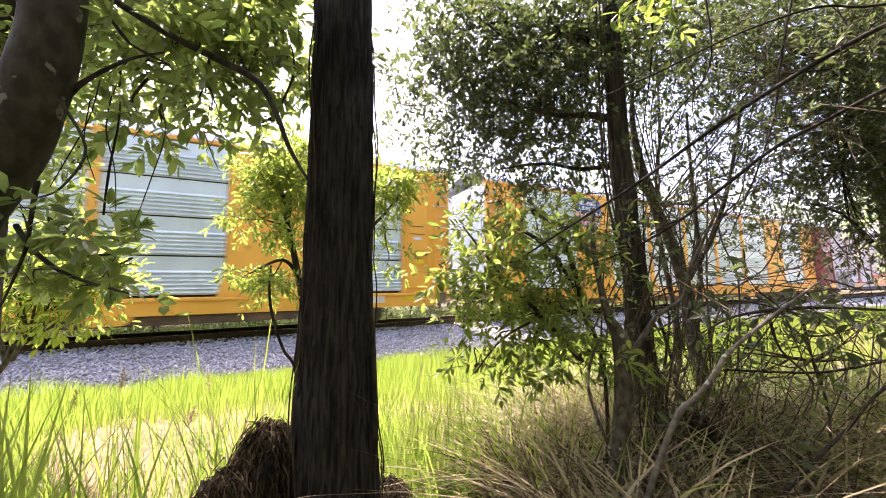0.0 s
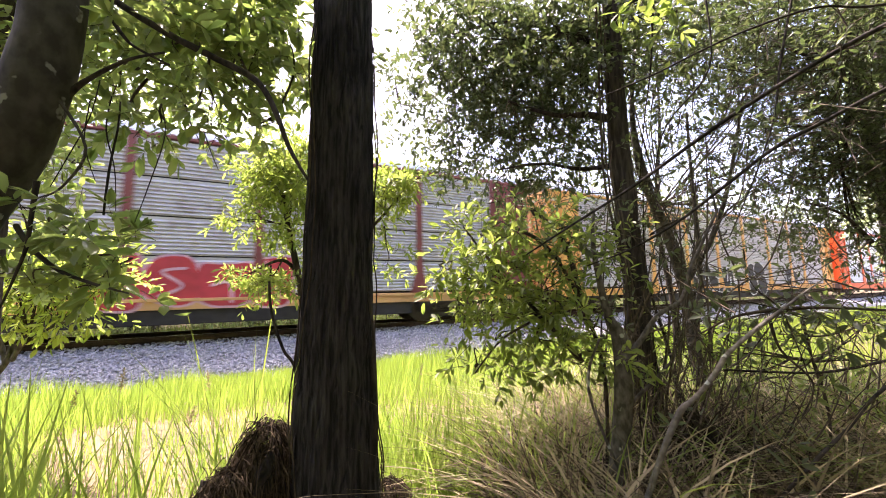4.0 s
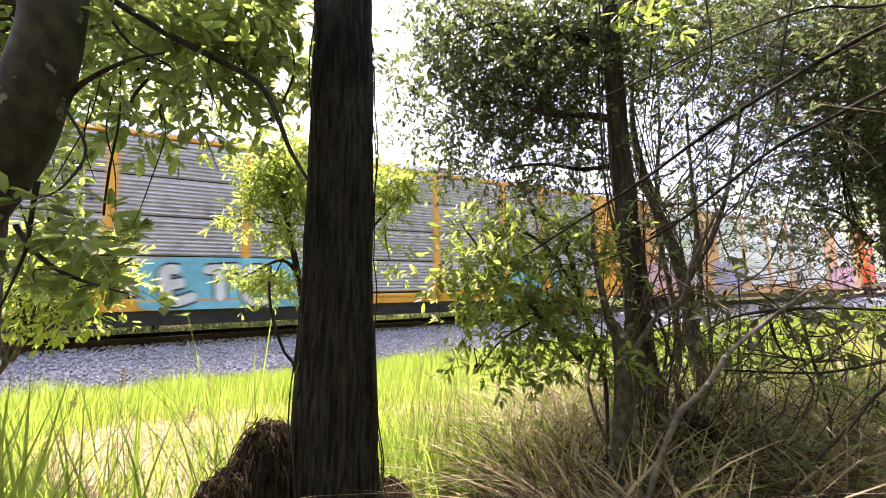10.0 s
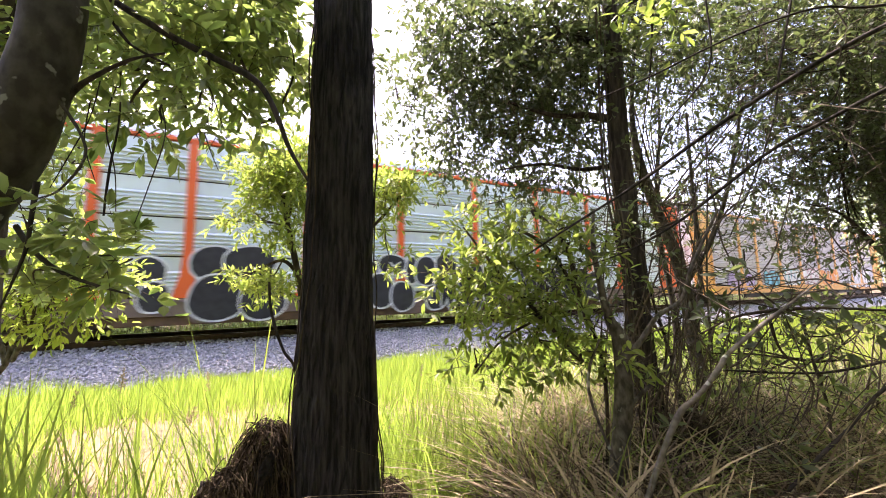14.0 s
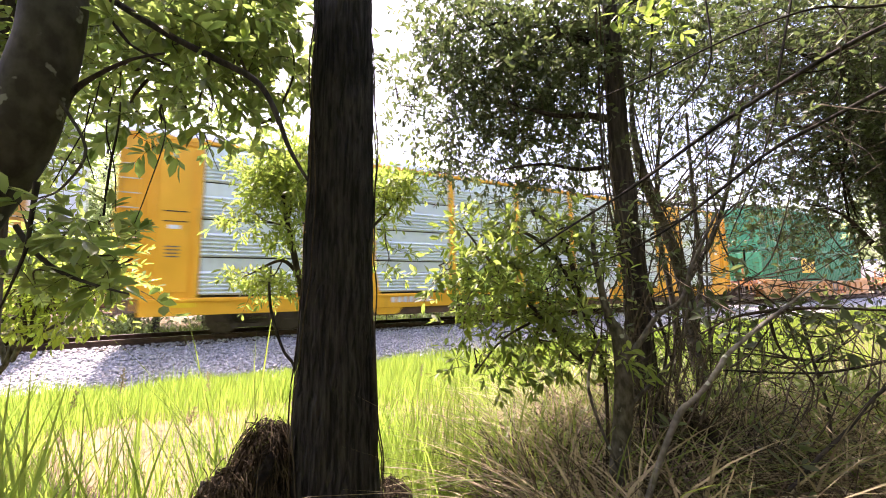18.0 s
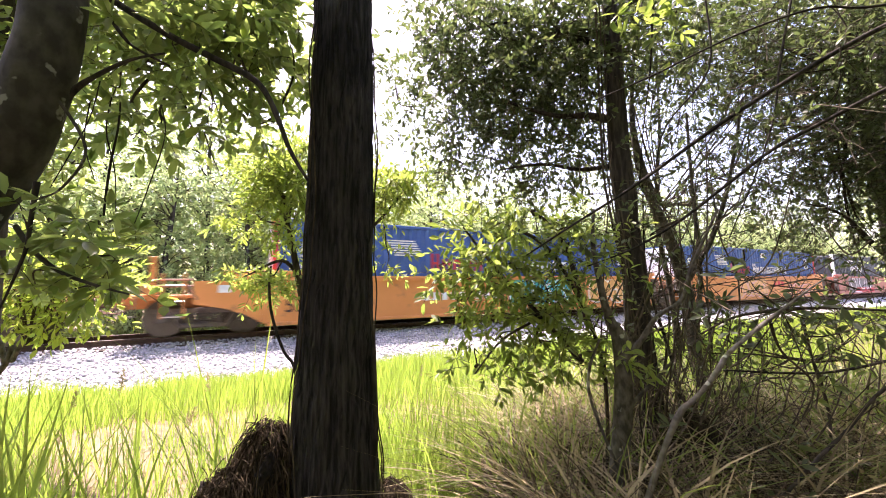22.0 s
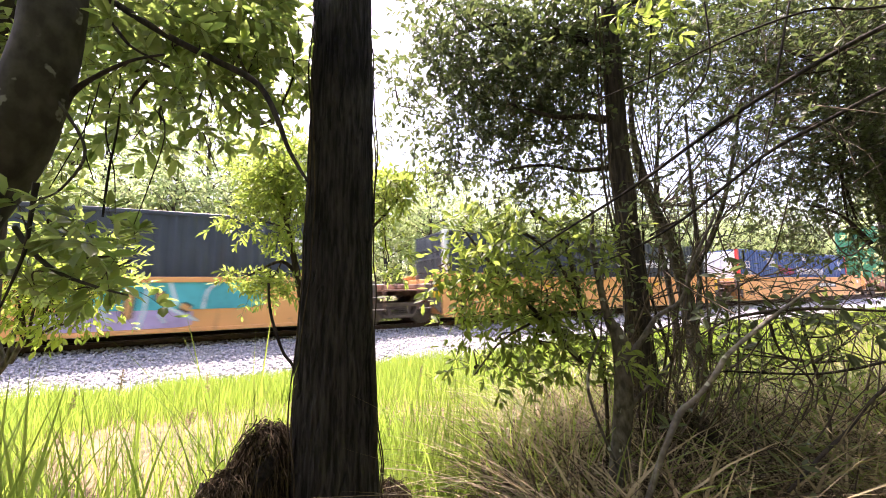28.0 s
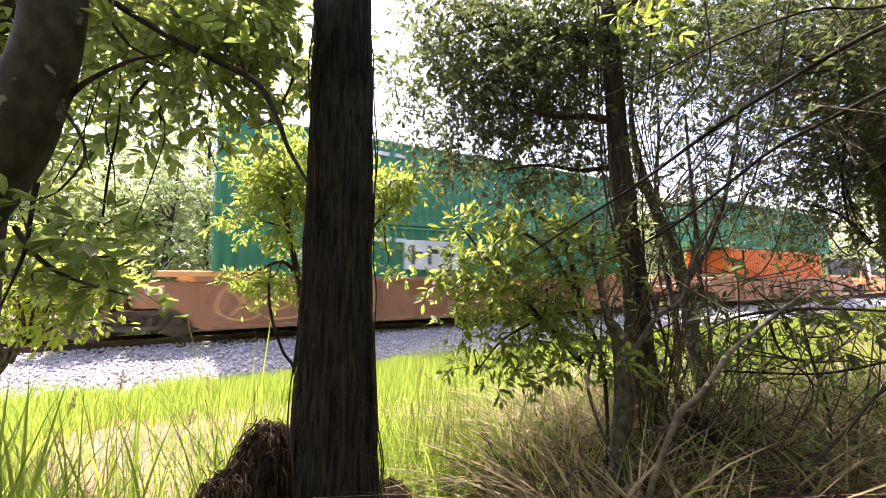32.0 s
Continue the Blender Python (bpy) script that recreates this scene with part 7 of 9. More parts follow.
pale_branch.sprays((2.72, 1.03, 1.47), (2.36, 1.21, 1.57), (0.13, 0.13, 0.13), 2, length=0.2, leaves=7, limb_r=0.003)
pale_branch.finish()

bough_tree = Plant("tree", "tree outside the view whose long bare boughs sweep across", (4.61, 0.57, -1.18), DEAD, LEAF_FINE, leaf=0.07, width=0.026, seed=16)
bough_tree.limb((4.61, 0.57, -1.18, 0.1201), (5.13, 0.31, 1.59, 0.1080), (5.37, 0.18, 3.29, 0.0920), (5.64, 0.04, 5.25, 0.0800), name="trunk")
bough_tree.limb((4.90, 0.08, 3.84, 0.0255), (4.21, 0.43, 3.56, 0.0209), (3.73, 0.68, 3.34, 0.0173), (3.30, 0.90, 3.09, 0.0152), (2.83, 1.14, 2.78, 0.0138), (2.48, 1.32, 2.52, 0.0117), (2.14, 1.49, 2.26, 0.0094), (1.77, 1.68, 2.01, 0.0069), (1.51, 1.81, 1.83, 0.0046))
bough_tree.limb((5.03, 0.13, 3.50, 0.0242), (4.32, 0.49, 3.17, 0.0181), (3.83, 0.74, 2.94, 0.0159), (3.43, 0.95, 2.72, 0.0133), (3.10, 1.12, 2.53, 0.0122), (2.80, 1.26, 2.30, 0.0109), (2.48, 1.43, 2.04, 0.0085), (2.20, 1.57, 1.87, 0.0061), (1.93, 1.71, 1.76, 0.0037))
bough_tree.limb((4.67, 0.09, 3.66, 0.0166), (3.59, 0.64, 3.41, 0.0083), (3.20, 0.84, 3.40, 0.0069), (2.80, 1.04, 3.26, 0.0069), (2.49, 1.20, 3.11, 0.0056), (2.22, 1.34, 2.96, 0.0056), (1.86, 1.52, 2.79, 0.0042))
bough_tree.limb((4.18, 0.34, 1.01, 0.0222), (3.68, 0.60, 1.21, 0.0166), (3.26, 0.81, 1.01, 0.0093), (3.04, 0.92, 0.79, 0.0085), (2.91, 0.99, 0.67, 0.0102), (2.78, 1.05, 0.55, 0.0093), (2.59, 1.15, 0.36, 0.0085), mat=DEAD)
bough_tree.limb((3.88, 0.94, 1.08, 0.0098), (3.46, 1.15, 1.01, 0.0082), (2.88, 1.45, 1.04, 0.0066))
bough_tree.limb((3.32, 1.00, 3.62, 0.0076), (3.20, 1.07, 3.11, 0.0076), (3.13, 1.10, 2.78, 0.0061), (2.98, 1.17, 2.39, 0.0046), (2.77, 1.28, 1.93, 0.0030))
bough_tree.limb((2.90, 1.33, 3.72, 0.0063), (2.87, 1.34, 3.18, 0.0063), (2.57, 1.50, 2.76, 0.0048), (2.47, 1.55, 2.43, 0.0031))
bough_tree.sprays((3.08, 1.24, 2.88), (2.81, 1.37, 2.72), (0.23, 0.23, 0.15), 8, length=0.22, leaves=9)
bough_tree.sprays((3.54, 1.01, 2.77), (3.28, 1.14, 2.71), (0.23, 0.23, 0.15), 9, length=0.22, leaves=9)
bough_tree.sprays((2.58, 1.49, 2.07), (2.40, 1.58, 1.95), (0.23, 0.23, 0.12), 8, length=0.22, leaves=9)
bough_tree.sprays((1.92, 1.83, 2.04), (1.78, 1.90, 1.97), (0.19, 0.19, 0.10), 8, length=0.22, leaves=9)
bough_tree.sprays((3.59, 0.98, 3.22), (3.71, 0.92, 3.30), (0.31, 0.31, 0.15), 12, length=0.22, leaves=9)
bough_tree.finish()

vine_tangle = Plant("vine", "tangle of thin bare vines round the thin trunks", (3.02, 1.83, -0.05), DRY_STEM, LEAF_FINE, category='vine', seed=17)
vine_tangle.limb((2.80, 1.58, 0.91, 0.0062), (3.02, 1.47, 1.51, 0.0062), (3.35, 1.30, 1.80, 0.0050), (3.60, 1.17, 2.54, 0.0033), name="vine", sides=5)
vine_tangle.limb((2.91, 1.92, 0.36, 0.0070), (3.07, 1.84, 1.11, 0.0070), (3.04, 1.85, 1.74, 0.0056), (3.15, 1.80, 2.28, 0.0037), name="vine", sides=5)
vine_tangle.limb((2.91, 2.49, 0.55, 0.0082), (3.01, 2.44, 1.37, 0.0082), (3.28, 2.31, 1.91, 0.0065), (3.48, 2.20, 2.52, 0.0044), name="vine", sides=5)
vine_tangle.limb((3.57, 1.69, 0.93, 0.0072), (3.64, 1.65, 1.65, 0.0072), (3.53, 1.70, 2.05, 0.0058), (3.50, 1.72, 2.92, 0.0038), name="vine", sides=5)
vine_tangle.limb((2.67, 1.80, 0.69, 0.0065), (2.79, 1.74, 1.35, 0.0065), (2.75, 1.76, 1.77, 0.0052), (2.87, 1.70, 2.20, 0.0035), name="vine", sides=5)
vine_tangle.limb((2.78, 2.49, 1.17, 0.0080), (3.10, 2.33, 1.83, 0.0080), (3.29, 2.24, 2.56, 0.0064), (3.73, 2.01, 3.01, 0.0043), name="vine", sides=5)
vine_tangle.limb((3.17, 1.69, 0.87, 0.0068), (3.22, 1.67, 1.73, 0.0068), (3.28, 1.64, 2.36, 0.0054), (3.31, 1.62, 2.91, 0.0036), name="vine", sides=5)
vine_tangle.limb((2.41, 1.81, 1.19, 0.0063), (2.63, 1.70, 1.70, 0.0063), (2.84, 1.59, 2.02, 0.0050), (2.96, 1.53, 2.41, 0.0033), name="vine", sides=5)
vine_tangle.limb((3.37, 1.77, 0.97, 0.0072), (3.38, 1.77, 1.38, 0.0072), (3.32, 1.80, 1.93, 0.0057), (3.25, 1.83, 2.19, 0.0038), name="vine", sides=5)
vine_tangle.limb((2.95, 1.79, 0.96, 0.0068), (3.05, 1.74, 1.64, 0.0068), (3.13, 1.70, 1.93, 0.0054), (3.19, 1.67, 2.48, 0.0036), name="vine", sides=5)
vine_tangle.limb((2.22, 1.92, 0.99, 0.0063), (2.28, 1.89, 1.64, 0.0063), (2.33, 1.86, 2.09, 0.0050), (2.40, 1.82, 2.73, 0.0033), name="vine", sides=5)
vine_tangle.limb((3.43, 1.95, 1.35, 0.0076), (3.42, 1.96, 1.95, 0.0076), (3.28, 2.03, 2.42, 0.0061), (3.20, 2.07, 3.20, 0.0041), name="vine", sides=5)
vine_tangle.limb((2.64, 2.04, 0.89, 0.0070), (2.70, 2.01, 1.73, 0.0070), (2.70, 2.01, 2.26, 0.0056), (2.59, 2.06, 2.50, 0.0037), name="vine", sides=5)
vine_tangle.limb((2.48, 2.06, 0.88, 0.0068), (2.75, 1.92, 1.51, 0.0068), (2.92, 1.84, 2.06, 0.0055), (3.21, 1.69, 2.53, 0.0036), name="vine", sides=5)
vine_tangle.limb((2.60, 1.72, 0.67, 0.0063), (2.75, 1.65, 1.40, 0.0063), (2.80, 1.62, 1.77, 0.0050), (2.82, 1.61, 2.34, 0.0033), name="vine", sides=5)
vine_tangle.limb((2.73, 1.62, 1.14, 0.0062), (2.88, 1.55, 1.91, 0.0062), (3.19, 1.39, 2.24, 0.0050), (3.32, 1.32, 2.83, 0.0033), name="vine", sides=5)
vine_tangle.limb((4.27, 1.23, 1.00, 0.0070), (4.04, 1.35, 1.04, 0.0070), (3.78, 1.48, 0.86, 0.0047), name="vine", sides=5)
vine_tangle.limb((3.04, 1.35, 1.15, 0.0060), (2.84, 1.45, 1.07, 0.0060), (2.69, 1.53, 1.39, 0.0040), name="vine", sides=5)
vine_tangle.limb((4.18, 1.07, 1.31, 0.0066), (3.86, 1.23, 1.22, 0.0066), (3.55, 1.39, 1.24, 0.0044), name="vine", sides=5)
vine_tangle.limb((3.75, 0.98, 1.57, 0.0059), (3.48, 1.11, 1.65, 0.0059), (3.19, 1.26, 1.60, 0.0040), name="vine", sides=5)
vine_tangle.limb((4.10, 1.26, 1.12, 0.0069), (3.83, 1.40, 0.96, 0.0069), (3.59, 1.52, 1.03, 0.0046), name="vine", sides=5)
vine_tangle.limb((2.96, 1.72, 1.39, 0.0066), (2.57, 1.92, 1.23, 0.0066), (2.20, 2.11, 1.42, 0.0044), name="vine", sides=5)
vine_tangle.limb((3.55, 0.85, 1.89, 0.0055), (3.40, 0.92, 1.80, 0.0055), (3.29, 0.98, 2.00, 0.0036), name="vine", sides=5)
vine_tangle.limb((2.93, 2.10, 0.71, 0.0074), (2.88, 2.12, 1.66, 0.0074), (2.78, 2.17, 2.51, 0.0074), (2.78, 2.18, 3.20, 0.0074), (2.80, 2.16, 3.98, 0.0074), (2.81, 2.16, 4.50, 0.0074), name="vine", sides=5)
vine_tangle.limb((2.90, 2.11, 0.71, 0.0074), (2.86, 2.13, 1.66, 0.0074), (2.76, 2.19, 2.51, 0.0074), (2.76, 2.19, 3.20, 0.0074), (2.78, 2.18, 3.98, 0.0074), (2.78, 2.17, 4.50, 0.0074), name="vine", sides=5)
vine_tangle.limb((2.90, 2.12, 0.71, 0.0074), (2.85, 2.14, 1.66, 0.0074), (2.75, 2.19, 2.51, 0.0074), (2.75, 2.19, 3.20, 0.0074), (2.77, 2.18, 3.98, 0.0074), (2.77, 2.18, 4.50, 0.0074), name="vine", sides=5)
vine_tangle.limb((2.96, 2.09, 0.71, 0.0074), (2.91, 2.11, 1.66, 0.0074), (2.82, 2.16, 2.51, 0.0074), (2.81, 2.16, 3.20, 0.0074), (2.84, 2.15, 3.98, 0.0074), (2.84, 2.14, 4.50, 0.0074), name="vine", sides=5)
vine_tangle.limb((2.96, 2.09, 0.71, 0.0074), (2.91, 2.11, 1.66, 0.0074), (2.81, 2.16, 2.51, 0.0074), (2.81, 2.16, 3.20, 0.0074), (2.84, 2.15, 3.98, 0.0074), (2.84, 2.14, 4.50, 0.0074), name="vine", sides=5)
vine_tangle.limb((2.96, 2.21, 0.28, 0.0066), (2.89, 2.24, 0.67, 0.0061), (2.92, 2.22, 1.32, 0.0038), name="vine", sides=5)
vine_tangle.limb((3.05, 1.96, 0.31, 0.0063), (3.24, 1.87, 0.61, 0.0058), (3.45, 1.76, 1.30, 0.0036), name="vine", sides=5)
vine_tangle.limb((3.04, 2.00, 0.15, 0.0063), (3.21, 1.91, 0.43, 0.0058), (3.36, 1.84, 1.12, 0.0036), name="vine", sides=5)
vine_tangle.limb((2.70, 1.90, 0.32, 0.0058), (2.64, 1.93, 0.70, 0.0054), (2.63, 1.94, 0.98, 0.0034), name="vine", sides=5)
vine_tangle.limb((3.16, 2.09, 0.17, 0.0066), (3.19, 2.07, 0.62, 0.0061), (3.22, 2.06, 1.14, 0.0038), name="vine", sides=5)
vine_tangle.limb((3.16, 1.73, 0.35, 0.0060), (3.23, 1.70, 0.75, 0.0055), (3.16, 1.73, 1.00, 0.0034), name="vine", sides=5)
vine_tangle.limb((2.47, 1.74, 0.72, 0.0054), (2.58, 1.69, 1.00, 0.0049), (2.69, 1.63, 1.56, 0.0031), name="vine", sides=5)
vine_tangle.limb((2.31, 1.66, 0.44, 0.0051), (2.29, 1.68, 0.77, 0.0047), (2.31, 1.66, 0.96, 0.0029), name="vine", sides=5)
vine_tangle.limb((2.81, 2.02, 0.15, 0.0062), (2.85, 2.00, 0.48, 0.0057), (2.90, 1.98, 1.10, 0.0036), name="vine", sides=5)
vine_tangle.limb((2.74, 2.10, 0.50, 0.0062), (2.81, 2.07, 0.77, 0.0058), (2.83, 2.06, 1.12, 0.0036), name="vine", sides=5)
vine_tangle.limb((2.92, 2.07, 0.51, 0.0063), (3.11, 1.97, 0.85, 0.0059), (3.26, 1.89, 1.29, 0.0037), name="vine", sides=5)
vine_tangle.limb((3.00, 2.24, 0.08, 0.0067), (3.23, 2.13, 0.52, 0.0062), (3.47, 2.00, 0.95, 0.0039), name="vine", sides=5)
vine_tangle.limb((3.30, 1.89, 0.50, 0.0064), (3.47, 1.81, 0.92, 0.0059), (3.67, 1.70, 1.41, 0.0037), name="vine", sides=5)
vine_tangle.limb((2.48, 1.74, 0.83, 0.0054), (2.53, 1.72, 1.14, 0.0049), (2.49, 1.73, 1.63, 0.0031), name="vine", sides=5)
vine_tangle.limb((3.15, 1.77, 0.29, 0.0060), (3.35, 1.67, 0.70, 0.0055), (3.55, 1.56, 1.02, 0.0035), name="vine", sides=5)
vine_tangle.limb((2.57, 1.57, 0.41, 0.0051), (2.56, 1.58, 0.75, 0.0047), (2.53, 1.59, 1.07, 0.0030), name="vine", sides=5)
vine_tangle.limb((2.62, 1.91, 0.24, 0.0058), (2.61, 1.92, 0.55, 0.0053), (2.74, 1.85, 1.17, 0.0033), name="vine", sides=5)
vine_tangle.limb((2.38, 1.60, 0.52, 0.0050), (2.54, 1.51, 0.75, 0.0046), (2.75, 1.41, 1.16, 0.0029), name="vine", sides=5)
vine_tangle.limb((2.87, 1.63, 0.63, 0.0055), (3.00, 1.57, 0.98, 0.0051), (3.15, 1.49, 1.36, 0.0032), name="vine", sides=5)
vine_tangle.limb((2.60, 1.81, 0.42, 0.0056), (2.59, 1.82, 0.73, 0.0052), (2.48, 1.88, 0.97, 0.0032), name="vine", sides=5)
vine_tangle.limb((3.32, 2.04, 0.07, 0.0067), (3.22, 2.09, 0.53, 0.0061), (3.22, 2.09, 0.97, 0.0038), name="vine", sides=5)
vine_tangle.limb((2.68, 1.88, 0.70, 0.0058), (2.71, 1.86, 1.04, 0.0053), (2.75, 1.84, 1.28, 0.0033), name="vine", sides=5)
vine_tangle.limb((2.44, 1.72, 0.79, 0.0053), (2.58, 1.64, 1.03, 0.0049), (2.77, 1.55, 1.54, 0.0030), name="vine", sides=5)
vine_tangle.limb((2.66, 1.77, 0.55, 0.0056), (2.80, 1.69, 0.93, 0.0051), (2.96, 1.61, 1.36, 0.0032), name="vine", sides=5)
vine_tangle.limb((3.24, 1.18, 0.54, 0.0050), (3.44, 1.08, 0.82, 0.0047), (3.64, 0.98, 1.33, 0.0029), name="vine", sides=5)
vine_tangle.limb((3.22, 1.74, 0.59, 0.0060), (3.35, 1.68, 0.89, 0.0056), (3.40, 1.65, 1.25, 0.0035), name="vine", sides=5)
vine_tangle.limb((3.56, 1.23, 0.74, 0.0054), (3.68, 1.17, 1.07, 0.0050), (3.97, 1.02, 1.33, 0.0031), name="vine", sides=5)
vine_tangle.limb((4.35, 1.20, 0.66, 0.0061), (4.42, 1.16, 0.93, 0.0056), (4.54, 1.10, 1.47, 0.0035), name="vine", sides=5)
vine_tangle.limb((3.02, 1.53, 0.81, 0.0055), (3.13, 1.48, 1.04, 0.0051), (3.44, 1.31, 1.67, 0.0032), name="vine", sides=5)
vine_tangle.limb((3.83, 1.14, 0.41, 0.0055), (3.98, 1.06, 0.75, 0.0051), (4.17, 0.96, 1.01, 0.0032), name="vine", sides=5)
vine_tangle.limb((4.12, 1.36, 0.24, 0.0062), (4.14, 1.35, 0.56, 0.0057), (4.30, 1.26, 0.94, 0.0036), name="vine", sides=5)
vine_tangle.limb((3.02, 1.33, 0.42, 0.0051), (3.18, 1.24, 0.66, 0.0047), (3.43, 1.12, 1.11, 0.0029), name="vine", sides=5)
vine_tangle.limb((4.09, 1.07, 0.71, 0.0056), (4.16, 1.03, 1.08, 0.0052), (4.16, 1.03, 1.26, 0.0032), name="vine", sides=5)
vine_tangle.limb((3.60, 1.74, 0.47, 0.0064), (3.83, 1.62, 0.91, 0.0059), (4.11, 1.48, 1.23, 0.0037), name="vine", sides=5)
vine_tangle.limb((4.59, 1.39, 0.48, 0.0067), (4.64, 1.37, 0.88, 0.0061), (4.57, 1.40, 1.18, 0.0038), name="vine", sides=5)
vine_tangle.limb((2.95, 1.35, 0.43, 0.0051), (2.97, 1.34, 0.72, 0.0047), (3.07, 1.28, 1.20, 0.0029), name="vine", sides=5)
vine_tangle.limb((3.43, 1.37, 0.68, 0.0056), (3.55, 1.31, 1.00, 0.0051), (3.79, 1.19, 1.40, 0.0032), name="vine", sides=5)
vine_tangle.limb((4.08, 1.19, 0.50, 0.0058), (4.22, 1.12, 0.90, 0.0054), (4.33, 1.06, 1.08, 0.0034), name="vine", sides=5)
vine_tangle.finish()

low_shrub = Plant("shrub", "dark laurel sprigs among dry grass", (3.76, 1.23, -0.05), TWIG, LEAF_LAUREL, category='shrub', leaf=0.09, width=0.034, seed=18, group='verge shrubs')
low_shrub.limb((3.58, 1.32, -0.34, 0.0086), (3.76, 1.23, 0.56, 0.0086), (3.70, 1.26, 1.04, 0.0086), (3.67, 1.28, 1.37, 0.0108), name="stem")
low_shrub.sprays((3.83, 1.30, 1.02), (3.82, 1.31, 1.21), (0.36, 0.50, 0.18), 12, length=0.26, leaves=9)
low_shrub.sprays((3.83, 1.30, 1.02), (4.15, 1.14, 1.10), (0.27, 0.50, 0.22), 14, length=0.26, leaves=9)
low_shrub.sprays((3.83, 1.30, 1.02), (3.49, 1.48, 1.03), (0.31, 0.50, 0.18), 12, length=0.26, leaves=9)
low_shrub.sprays((3.83, 1.30, 1.02), (3.96, 1.24, 0.77), (0.36, 0.50, 0.22), 12, length=0.26, leaves=9)
low_shrub.sprays((3.83, 1.30, 1.02), (3.10, 1.67, 1.04), (0.22, 0.50, 0.18), 8, length=0.26, leaves=9)
low_shrub.sprays((3.83, 1.30, 1.02), (4.26, 1.08, 1.36), (0.18, 0.50, 0.18), 12, length=0.26, leaves=9)
low_shrub.sprays((3.83, 1.30, 1.02), (2.86, 1.80, 1.38), (0.18, 0.50, 0.22), 6, length=0.26, leaves=9)
low_shrub.finish()


def ridged_trunk(plant, pts):
    """The big trunk: interlaced ridges and deep broken furrows, swelling at the foot."""
    line = smooth_line(pts, 30)
    line[:, :3] -= plant.base
    zs = np.concatenate([np.arange(line[0, 2], 4.2, 0.016), np.arange(4.2, line[-1, 2], 0.12)])
    fine_line = np.stack([np.interp(zs, line[:, 2], line[:, i]) for i in range(4)], -1)
    sides = 200
    v, f = tube_arrays(fine_line, sides)
    v = v.reshape(len(zs), sides, 3)
    for i, z in enumerate(zs):
        for j in range(sides):
            a = j / sides * 2 * math.pi
            ca, sa = math.cos(a), math.sin(a)
            bend_ = 0.9 * noise.noise((ca * 1.5, sa * 1.5, z * 2.6))
            n1 = noise.noise((ca * 4.4 + bend_, sa * 4.4 + bend_, z * 3.4))
            n2 = noise.noise((ca * 8.5 + bend_ * 2, sa * 8.5, z * 6.5))
            groove = min(1.0, abs(n1) * 4.5)
            crack = min(1.0, abs(n2) * 3.5)
            k = 0.965 + 0.045 * groove + 0.022 * crack * groove + 0.035 * noise.noise((ca, sa, z * 0.8))
            v[i, j] = fine_line[i, :3] + (v[i, j] - fine_line[i, :3]) * k
    part("trunk", arrays_mesh("trunk", v.reshape(-1, 3), f, BARK_MAIN, True), None, plant.root, "dark trunk with deeply furrowed bark")
    # loose bark strips and thin climbing stems
    rng = plant.rng
    strips = []
    for k in range(40):
        i = int(rng.integers(4, len(line) - 90))
        n = int(rng.integers(8, 34))
        seg = line[i:min(i + n, len(line) - 1)]
        a = rng.random() * 2 * math.pi
        da = rng.normal(0, 0.16)
        rows = []
        for q, row in enumerate(seg):
            t = q / max(1, len(seg) - 1)
            r = row[3] * (0.985 + 0.05 * math.sin(t * 3.1) * rng.random())
            aa = a + da * t
            rows.append((row[0] + math.cos(aa) * r, row[1] + math.sin(aa) * r, row[2], 0.0035 + 0.004 * math.sin(t * 3.14)))
        strips.append(tube_arrays(np.array(rows), 4))
    part("loose_bark", arrays_mesh("loose_bark", *join(strips), BARK_MAIN, True), None, plant.root)["kind"] = "stuff"
    for a0, wob in ((3.45, 0.2), (3.7, 0.35), (-0.15, 0.25), (0.12, 0.3)):
        rows = []
        for q in range(0, len(line) - 70, 6):
            row = line[q]
            aa = a0 + wob * math.sin(q * 0.06 + a0 * 3) * 0.4
            r = row[3] * 1.04 + 0.008 + 0.02 * max(0, math.sin(q * 0.11 + a0))
            rows.append((row[0] + math.cos(aa) * r, row[1] + math.sin(aa) * r, row[2], 0.0045))
        part("climbing_stem", arrays_mesh("climbing_stem", *tube_arrays(smooth_line(rows, 3), 6), TWIG, True), None, plant.root)


ridged_trunk(main_tree, MAIN_TRUNK)

# unseen crowns added high over the view to shade the undergrowth
for tree, cx, cy, cz, rx, ry, rz, n in ((main_tree, 0.9, 1.6, 7.9, 1.3, 1.0, 0.8, 90), (main_tree, -0.6, 2.2, 8.2, 1.1, 0.9, 0.7, 50)):
    tree.sprays((0.43, 2.36, 7.2), (cx, cy, cz), (rx, ry, rz), n, 14, 0.6, size=1.5, limb_r=0.03)
main_tree.finish()
over = Plant("tree", "unseen broad-crowned tree added to shade the undergrowth", (8.9, 1.5, -0.05), BARK_DARK, LEAF_FINE, leaf=0.11, width=0.042, seed=31)
over.limb((8.9, 1.5, -0.1, 0.18), (8.85, 1.5, 2.0, 0.16), (8.8, 1.6, 4.2, 0.14), (8.5, 1.8, 7.5, 0.08), name="trunk")
for cx, cy, cz, rx, ry, rz, n in ((3.6, 4.2, 6.4, 1.2, 0.9, 0.5, 40), (2.7, 4.3, 6.5, 0.8, 0.8, 0.45, 22), (5.6, 4.8, 6.9, 1.6, 1.3, 0.9, 49), (4.4, 3.2, 6.1, 1.3, 1.0, 0.5, 40), (7.8, 4.6, 6.4, 1.8, 1.5, 0.9, 54), (6.6, 2.8, 5.8, 1.5, 1.2, 0.7, 45)):
    over.sprays((8.6, 1.8, 6.6), (cx, cy, cz), (rx, ry, rz), n, 14, 0.6, limb_r=0.04)
over.finish()

# ---- grass and undergrowth ----


